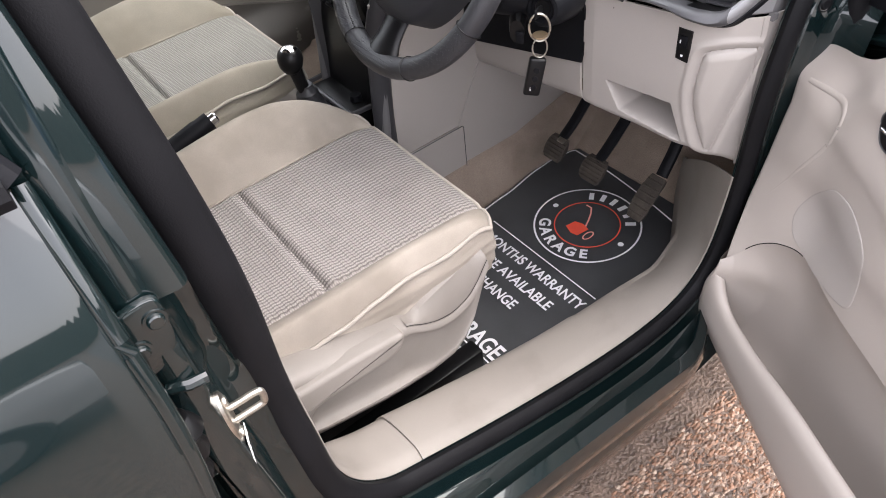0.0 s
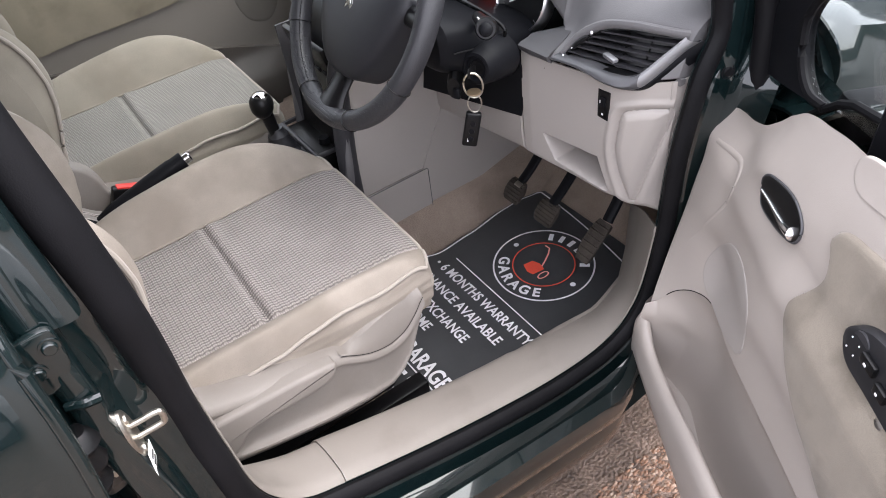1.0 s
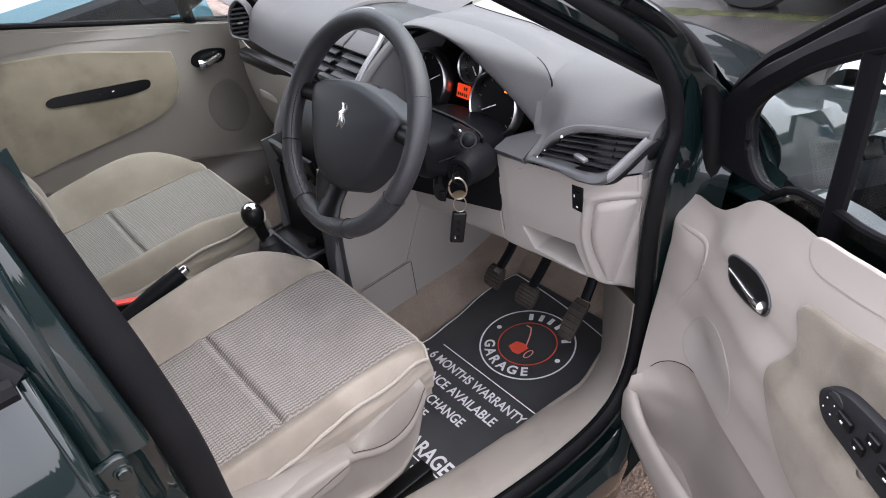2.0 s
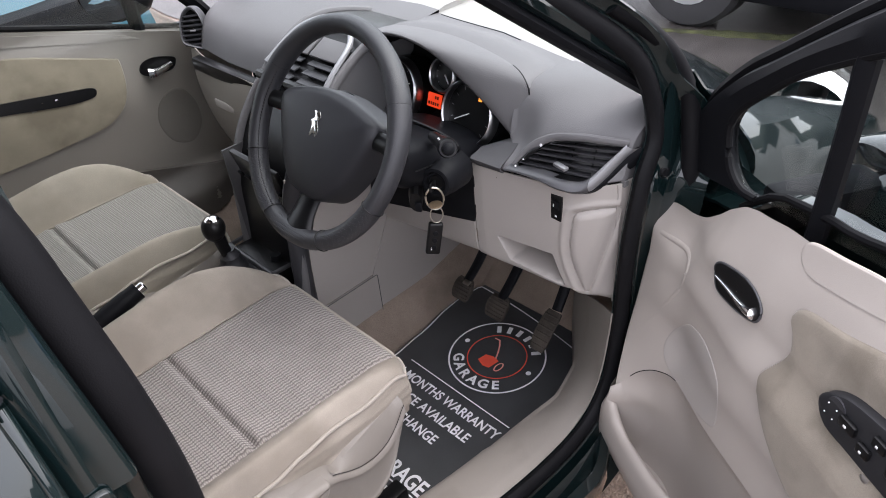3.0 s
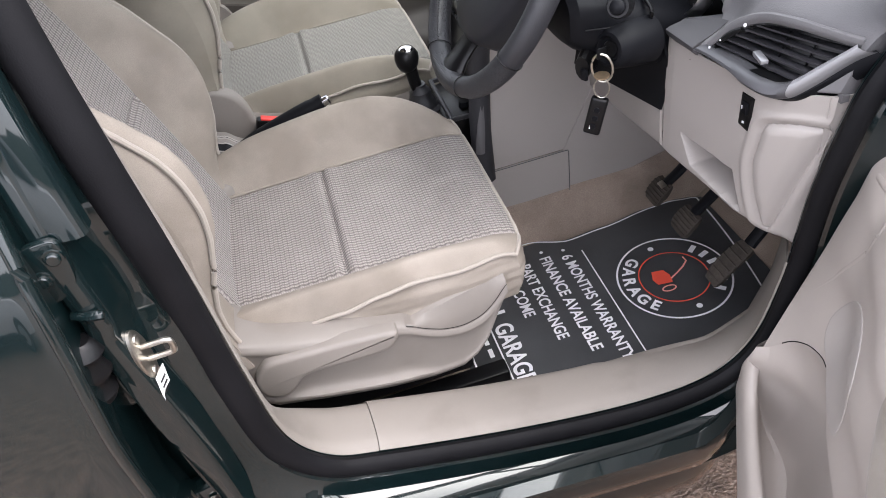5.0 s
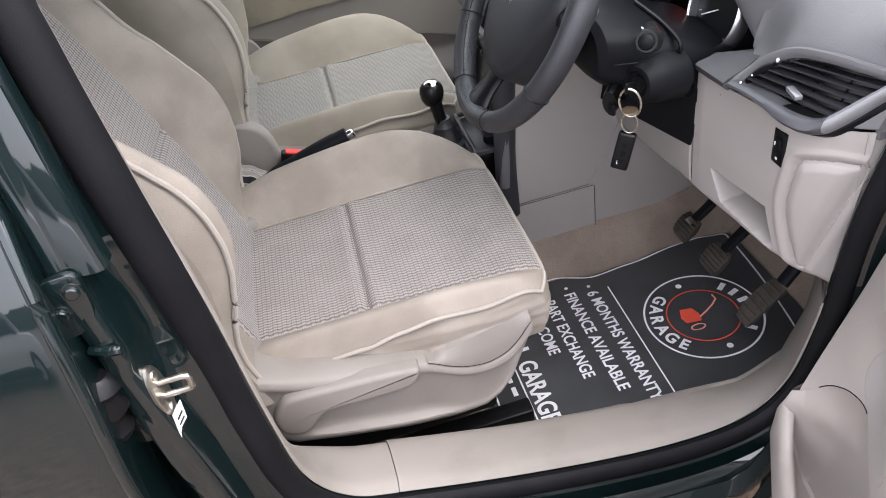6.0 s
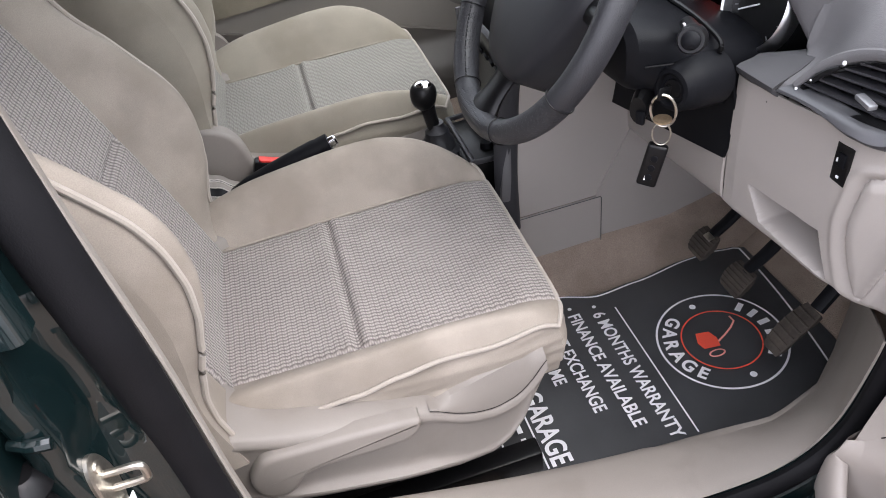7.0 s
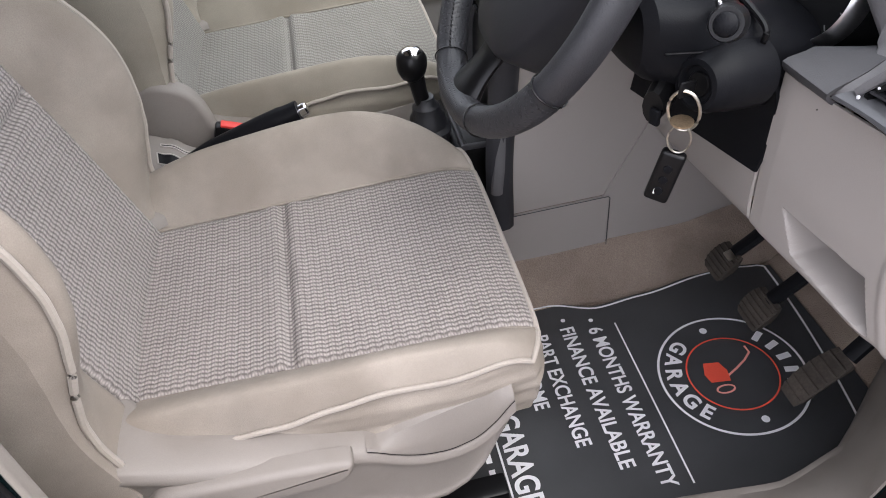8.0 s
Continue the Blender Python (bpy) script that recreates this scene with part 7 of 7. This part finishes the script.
for k in (-1, 1):
    part("striker_screw", lathe([(0.001, -0.006), (0.005, -0.0055), (0.0058, -0.002)], 12, striker_m @ pose(0.024 * k, 0, 0)), STEEL, car)
u_path = spline([(-0.114, -0.733, 0.909), (-0.100, -0.735, 0.9105), (-0.086, -0.737, 0.9125), (-0.0805, -0.7375, 0.910), (-0.0805, -0.7375, 0.900), (-0.0835, -0.737, 0.8945), (-0.100, -0.735, 0.892), (-0.114, -0.733, 0.890)], 48)
part("striker_loop", tube(u_path, 0.0033, 10), STEEL, car, "steel striker loop")
lab_m = frame_of((-0.1105, -0.737, 0.846), (0.25, 0.97, -0.1), (0.1, 0.0, 1.0))
lb = part("pillar_label", box(0.022, 0.050, 0.001, 0, lab_m), LABEL_WHITE, car, "small white paper label", 0)
for k in range(4):
    part("print_bar", box(0.012, 0.002, 0.0026, 0, lab_m @ pose(0, 0.014 - 0.008 * k, 0)), BLACK, lb, "", 0)

# ---------------------------------------------------------------- closed rear door behind it
def edge_in(z):
    """How far the door's front edge lies behind its foremost line."""
    tab = [(0.25, 0.012), (0.70, 0.022), (0.80, 0.020), (0.86, 0.013), (0.92, 0.007), (0.98, 0.000), (1.25, -0.001)]
    return sum(lerp_table(tab, z + 0.012 * d) for d in range(-3, 4)) / 7


rear = thing("rear_door", (-0.6, -0.78, 0.35), "closed dark green rear door with tinted window", "car door")
prof = [(0.30, -0.745), (0.36, -0.768), (0.50, -0.780), (0.66, -0.792), (0.72, -0.800), (0.76, -0.797), (0.84, -0.800), (0.90, -0.798), (0.96, -0.792), (1.01, -0.783), (1.05, -0.772), (1.08, -0.7615), (1.11, -0.749), (1.14, -0.735), (1.168, -0.720)]
rows = []
for u in (0.0, 0.006, 0.014, 0.03, 0.08, 0.2, 0.35, 0.55, 0.8, 1.0, 1.2, 1.4):
    x = -0.143 - u
    inn = 0.014 * max(0, 1 - u / 0.012) ** 2
    rows.append([V((x - edge_in(z) * max(0, 1 - u / 0.3), y + inn, z + 0.03 * min(1, u))) for z, y in prof])
part("outer_skin", thick(sheet(rows), 0.005), PAINT, rear, "glossy dark green outer skin")
rows = [[V((-0.143 - edge_in(z) - 0.004, y + 0.014 + f, z)) for f in (0.0, 0.03, 0.07)] for z, y in prof]
part("shut_face", thick(sheet(rows), 0.004), PAINT, rear)
part("door_edge_seal", tube([V((-0.158 - edge_in(z), y + 0.045, z)) for z, y in prof], 0.008, 8), RUBBER, rear, "black edge seal")
edge = [V((-0.143 - edge_in(z) - 0.004, y + 0.006, z)) for z, y in prof]
part("front_edge", tube(spline(edge, 40), 0.0065, 12), PAINT, rear, "rounded painted front edge")
for zc, w in ((1.015, 0.026), (0.975, 0.020)):
    loop = [V((-0.142 + w * 0.5 * math.cos(a), -0.728 - 0.004 * math.sin(a), zc + w * math.sin(a))) for a in np.linspace(-0.6, 3.4, 18)]
    part("hinge_arm", tube(loop, 0.0042, 8), BLACK, rear, "black curved hinge arm")
part("belt_strip", tube([(-0.152 - u, -0.730 + 0.002 * u, 1.176 + 0.03 * min(1, u)) for u in np.linspace(0, 1.2, 16)], 0.010, 8, flat=1.1), RUBBER, rear, "black window strip")
up = spline([(-0.152, -0.722, 1.175), (-0.172, -0.705, 1.22), (-0.195, -0.668, 1.28), (-0.225, -0.625, 1.36)], 16)
part("window_upright", tube(up, 0.014, 10, flat=0.8, up=(0, 1, 0)), MATT_BLACK, rear, "black window upright")
part("inner_upright", tube([p + V((-0.028, 0.012, 0)) for p in up], 0.010, 8), RUBBER, rear)
rows = [[V((-0.17 - u * 0.95 - 0.060 * f, -0.720 + 0.10 * f, 1.178 + 0.19 * f + 0.03 * u)) for f in np.linspace(0, 1, 8)] for u in np.linspace(0, 1, 10)]
g = part("window_glass", thick(sheet(rows), 0.004), GLASS, rear, "dark tinted glass")
for z in (1.015, 0.845, 0.60):
    hg = part("hinge", box(0.05, 0.030, 0.055, 0.006, pose(-0.158, -0.708, z, 0, 0, 12)), PAINT, rear, "painted hinge")
    part("hinge_bolt", lathe([(0.001, 0.005), (0.0050, 0.005), (0.006, 0.004), (0.006, 0.0)], 6, pose(-0.146, -0.724, z + 0.008, 90, 0, 0)), STEEL, hg, "bare steel bolt")
    part("hinge_pin", tube([(-0.170, -0.727, z - 0.04), (-0.170, -0.727, z + 0.04)], 0.007, 10), STEEL, hg)
part("check_strap", lathe([(0.010, -0.050), (0.019, -0.046), (0.022, -0.036), (0.016, -0.026), (0.016, -0.020), (0.022, -0.010), (0.022, -0.004), (0.016, 0.006), (0.016, 0.012), (0.021, 0.020), (0.015, 0.030), (0.010, 0.034)], 24, pose(-0.156, -0.752, 0.925, 0, 13, 0)), BLACK, rear, "black rubber wiring gaiter")

POCKET_SHADE = material("shade-darkened brown plastic", (0.085, 0.076, 0.067), 0.55, grain=0.4, grain_scale=900, vary=0.08, vary_scale=5)
GRILLE = material("beige speaker cloth", (0.150, 0.138, 0.120), 0.9, grain=0.8, grain_scale=700, vary=0.08)
hinge_m = Matrix(((1, 0, 0, 0), (0, 0, -1, -0.743), (0, 1, 0, 0), (0, 0, 0, 1)))
plate = spline([(-0.149, 1.064, 0), (-0.130, 1.071, 0), (-0.114, 1.067, 0), (-0.114, 1.040, 0), (-0.119, 1.020, 0), (-0.132, 1.008, 0), (-0.156, 1.006, 0), (-0.162, 1.035, 0)], 40, closed=True)
hp = part("hinge_plate", prism([(p.x, p.y) for p in plate], 0.007, hinge_m, 0.003, 2), PAINT, rear, "glossy painted hinge plate")
for x, z in ((-0.122, 1.054), (-0.141, 1.034)):
    part("hinge_bolt", lathe([(0.001, 0.0055), (0.005, 0.0055), (0.0062, 0.0045), (0.0066, 0.002), (0.0088, 0.0018), (0.0092, -0.002)], 20, pose(x, -0.750, z, 90, 0, 0)), PAINT, hp, "round painted bolt")
part("pillar_rib", tube([(-0.140, -0.747, 0.984), (-0.125, -0.755, 0.984), (-0.112, -0.755, 0.982)], 0.005, 8), PAINT, rear)

# ---------------------------------------------------------------- passenger side: closed door seen from inside
pdoor = thing("passenger_door", (0.35, 0.76, 0.35), "closed passenger door with beige trim and suede panel", "car door")


def pd_n(x, z):
    """y of the inner trim of the passenger door."""
    y = 0.735
    y -= 0.022 * step(0.50 - x, 0.05) * gauss(z - 0.83, 0.11)
    y += 0.020 * step(z - 0.98, 0.03)
    y -= 0.070 * step(0.50 - z, 0.04) * step(0.66 - x, 0.06)
    y += 0.012 * gauss(x - 0.60, 0.07) * gauss(z - 0.70, 0.1)
    return y


def pd_top(x):
    return 1.045 - 0.30 * (x - 0.245) if x > 0.10 else 1.088 - 0.06 * (0.10 - x) * -1


rows = []
for x in np.linspace(-0.20, 0.86, 70):
    zt = pd_top(x)
    rows.append([V((x, pd_n(x, z), z)) for z in np.linspace(0.33, zt, 60)] + [V((x, pd_n(x, zt) + 0.03, zt + 0.004))])
part("inner_trim", thick(sheet(rows), 0.004), PLASTIC_SHADED, pdoor, "beige moulded inner trim")


def pd_patch(outline, off, name, mat, label=""):
    pts = spline([(a, b, 0) for a, b in outline], 64, closed=True)
    c = sum(pts, V()) / len(pts)
    rws = []
    for f, o in ((1.0, 0.003), (1.0, -off * 0.5), (0.985, -off), (0.9, -off), (0.7, -off), (0.5, -off), (0.3, -off), (0.02, -off)):
        rws.append([V((c.x + (p.x - c.x) * f, pd_n(c.x + (p.x - c.x) * f, c.y + (p.y - c.y) * f) + o, c.y + (p.y - c.y) * f)) for p in pts])
    return part(name, sheet(rws, loop=True), mat, pdoor, label)


pd_patch([(0.49, 0.895), (0.475, 0.908), (0.40, 0.935), (0.22, 0.99), (-0.1, 1.03), (-0.16, 0.95), (-0.15, 0.74), (0.14, 0.735), (0.30, 0.738), (0.40, 0.748), (0.455, 0.78), (0.482, 0.83)], 0.010, "suede_insert", SHADED_CLOTH, "stained beige suede panel")
slot = pd_patch([(0.402, 0.848), (0.395, 0.862), (0.34, 0.873), (0.20, 0.897), (0.155, 0.902), (0.138, 0.893), (0.150, 0.879), (0.20, 0.868), (0.32, 0.843), (0.385, 0.838)], 0.014, "switch_slot", BLACK, "long black switch recess")
part("slot_mark", box(0.006, 0.001, 0.003, 0, pose(0.30, 0.694, 0.868)), WHITE_INK, slot, "", 0)
pd_patch([(0.565, 0.930), (0.53, 0.945), (0.46, 0.955), (0.2, 1.015), (-0.16, 1.06), (-0.17, 1.08), (0.08, 1.078), (0.3, 1.02), (0.5, 0.962)], 0.002, "top_roll", PLASTIC_SHADED, "smooth beige roll along the window")
hand = pd_patch([(0.536, 0.848), (0.549, 0.866), (0.583, 0.871), (0.636, 0.856), (0.643, 0.842), (0.624, 0.822), (0.570, 0.824), (0.545, 0.832)], 0.004, "handle_cup", BLACK, "black handle recess")
part("handle_lever", tube(spline([(0.552, 0.722, 0.838), (0.568, 0.718, 0.836), (0.59, 0.718, 0.838), (0.622, 0.724, 0.843)], 14), [0.016 - 0.008 * i / 13 for i in range(14)], 10), CHROME, hand, "chrome pull lever")
pd_patch([(0.665, 0.70), (0.64, 0.755), (0.60, 0.765), (0.555, 0.735), (0.54, 0.68), (0.565, 0.62), (0.62, 0.60), (0.66, 0.64)], 0.0012, "speaker_cover", GRILLE, "round beige speaker cover")
# Dark patch gives the pocket's shade as a colour.
pd_patch([(-0.15, 0.68), (0.05, 0.665), (0.25, 0.635), (0.45, 0.580), (0.60, 0.530), (0.70, 0.500), (0.76, 0.46), (0.74, 0.36), (0.30, 0.34), (-0.15, 0.34)], 0.012, "door_pocket", POCKET_SHADE, "door pocket patch darkened for shade")
rows = []
for x in np.linspace(-0.20, 0.88, 20):
    rows.append([V((x, y, z)) for y, z in ((0.745, 0.28), (0.79, 0.36), (0.81, 0.60), (0.815, 0.78), (0.80, 0.92), (0.775, pd_top(x) + 0.0))])
part("outer_skin", thick(sheet(rows), 0.006), PAINT, pdoor)
rows = [[V((x - 0.06 * f, 0.770 - 0.14 * f, pd_top(x) + f * (0.34 - max(0, x - 0.25) * 0.62))) for f in np.linspace(0, 1, 7)] for x in np.linspace(-0.12, 0.70, 12)]
pg = part("window_glass", thick(sheet(rows), 0.004), GLASS, pdoor, "clear tinted glass")
pg.visible_shadow = False
part("sill_seal", tube([(x, 0.764, pd_top(x) + 0.008) for x in np.linspace(-0.12, 0.80, 24)], 0.008, 8), RUBBER, pdoor, "black seal along the window")
part("window_post", tube([(0.582, 0.765, 0.945), (0.570, 0.735, 1.06), (0.55, 0.70, 1.16)], 0.020, 8), MATT_BLACK, pdoor, "black upright between the panes")
part("window_frame", tube(spline([(0.80, 0.765, 0.90), (0.74, 0.745, 0.98), (0.60, 0.695, 1.13), (0.42, 0.65, 1.26), (0.2, 0.625, 1.36), (-0.1, 0.62, 1.40)], 24), 0.022, 8), MATT_BLACK, pdoor, "black window frame")
pmir = part("mirror_housing", sheet([[V((0.575 + 0.05 + d - 0.039 * r * math.cos(a) * (1 if d < 0 else 0.3), 0.93 + 0.105 * r * math.cos(a), 1.01 + 0.075 * r * (abs(math.sin(a)) ** 0.8) * math.copysign(1, math.sin(a)))) for a in np.linspace(0, 2 * math.pi, 28, endpoint=False)] for r, d in ((0.95, -0.05), (1.0, -0.045), (1.0, -0.01), (0.9, 0.04), (0.6, 0.07), (0.03, 0.085))], loop=True), MATT_BLACK, pdoor, "black door mirror")
part("mirror_glass", sheet([[V((0.58 - 0.036 * r * math.cos(a) + 0.008 * r * math.sin(a), 0.93 + 0.098 * r * math.cos(a), 1.01 + 0.068 * r * (abs(math.sin(a)) ** 0.8) * math.copysign(1, math.sin(a)))) for a in np.linspace(0, 2 * math.pi, 28, endpoint=False)] for r in (1.0, 0.5, 0.02)], loop=True), mm, pmir, "mirror glass")

# passenger side shell behind and rear glass
part("body_side", shell_side(1), PAINT, car)
rows = [[V((x, 0.755 - 0.19 * f, 1.085 + 0.34 * f)) for f in np.linspace(0, 1, 5)] for x in np.linspace(-1.5, -0.17, 8)]
sg = part("side_glass", thick(sheet(rows), 0.004), GLASS, car)
part("centre_pillar", tube([(-0.17, 0.74, 0.33), (-0.17, 0.75, 0.9), (-0.19, 0.70, 1.1), (-0.22, 0.60, 1.42)], 0.05, 10, flat=0.6), PLASTIC, car, "beige inner pillar trim")
# rear bench, plain behind the front seats
bench = thing("rear_bench", (-0.9, 0, 0.35), "beige rear bench in shade behind the front seats", "car seat")
part("bench_cushion", box(0.48, 1.20, 0.20, 0.05, pose(-0.86, 0, 0.52), 3), SUEDE, bench)
part("bench_back", box(0.16, 1.20, 0.60, 0.05, pose(-1.16, 0, 0.88, 0, -16, 0), 3), SUEDE, bench)

# ---------------------------------------------------------------- parked neighbours
def neighbour(label, paint, m, length=4.0, skirt=0.16):
    c = thing("parked_car", (0, 0, 0), label, "car", "parked cars")
    rows = []
    for i in range(25):
        u = i / 24
        x = (u - 0.5) * length
        end = max(0.0, abs(u - 0.5) - 0.36) / 0.14
        w = 0.85 - 0.14 * end ** 2
        hood = 0.96 - 0.22 * end ** 2
        row = []
        for y, z in ((-0.86, 0.30), (-0.98, 0.34), (-1.0, 0.55), (-0.98, 0.80), (-0.90, 1.0), (0, 1.04), (0.90, 1.0), (0.98, 0.80), (1.0, 0.55), (0.98, 0.34), (0.86, 0.30)):
            zz = 0.28 + (z - 0.30) / 0.74 * (hood - 0.28)
            row.append(V((x, y * w, zz)))
        rows.append(row)
    part("lower_body", sheet(rows, loop=True, caps=True), paint, c)
    part("side_skirt", box(length * 0.62 + (skirt - 0.16) * 2.0, 1.74, skirt, 0.03, pose(0, 0, 0.19 + skirt / 2)), MATT_BLACK, c, "black lower body")
    rows = []
    for i in range(15):
        u = i / 14
        x = -1.35 + 2.35 * u
        top = 1.45 - 0.50 * max(0, (u - 0.55) / 0.45) ** 1.6 - 0.46 * max(0, (0.14 - u) / 0.14) ** 1.6
        rows.append([V((x, y * 0.80, 0.93 + (top - 0.93) * z)) for y, z in ((-1, 0), (-0.93, 0.5), (-0.78, 0.93), (0, 1.0), (0.78, 0.93), (0.93, 0.5), (1, 0))])
    part("cabin_glass", sheet(rows), BLACK, c, "dark windows")
    part("roof", sheet([[p + V((0, 0, 0.012)) for p in r[2:5]] for r in rows[3:10]]), paint, c)
    for sx in (-1.25, 1.25):
        for sy in (-1, 1):
            w = part("wheel", lathe([(0.19, 0.10), (0.22, 0.11), (0.30, 0.105), (0.325, 0.07), (0.325, -0.07), (0.30, -0.105), (0.22, -0.11), (0.19, -0.10)], 36, pose(sx * length / 4.0, sy * 0.76, 0.32, 90, 0, 0)), TYRE, c, "black tyre")
            part("rim", lathe([(0.19, -0.105 * sy * -1), (0.17, -0.07 * sy * -1), (0.05, -0.085 * sy * -1), (0.001, -0.085 * sy * -1)], 24, pose(sx * length / 4.0, sy * 0.76, 0.32, -90, 0, 0)), SILVER_PAINT, w, "silver wheel rim")
    c.matrix_basis = m
    return c


BLACK_CAR = (4.40, -0.47)
BLUE_PAINT = material("blue metallic paint", (0.02, 0.07, 0.16), 0.3, metal=0.2, vary=0.04, coat=1.0)
neighbour("teal hatchback parked alongside", TEAL, pose(-1.0, 2.35, 0, 0, 0, 3), skirt=0.68)
neighbour("black car parked across the yard", MATT_BLACK, pose(BLACK_CAR[0], BLACK_CAR[1], 0, 0, 0, 90))
WHITE_PAINT = material("white paint", (0.72, 0.72, 0.71), 0.3, vary=0.04, coat=1.0)
neighbour("white hatchback parked in the row behind", WHITE_PAINT, pose(-2.4, -4.6, 0, 0, 0, -4), 4.4)
neighbour("blue hatchback parked by the open door's side", BLUE_PAINT, pose(4.4, -6.0, 0, 0, 0, 80))
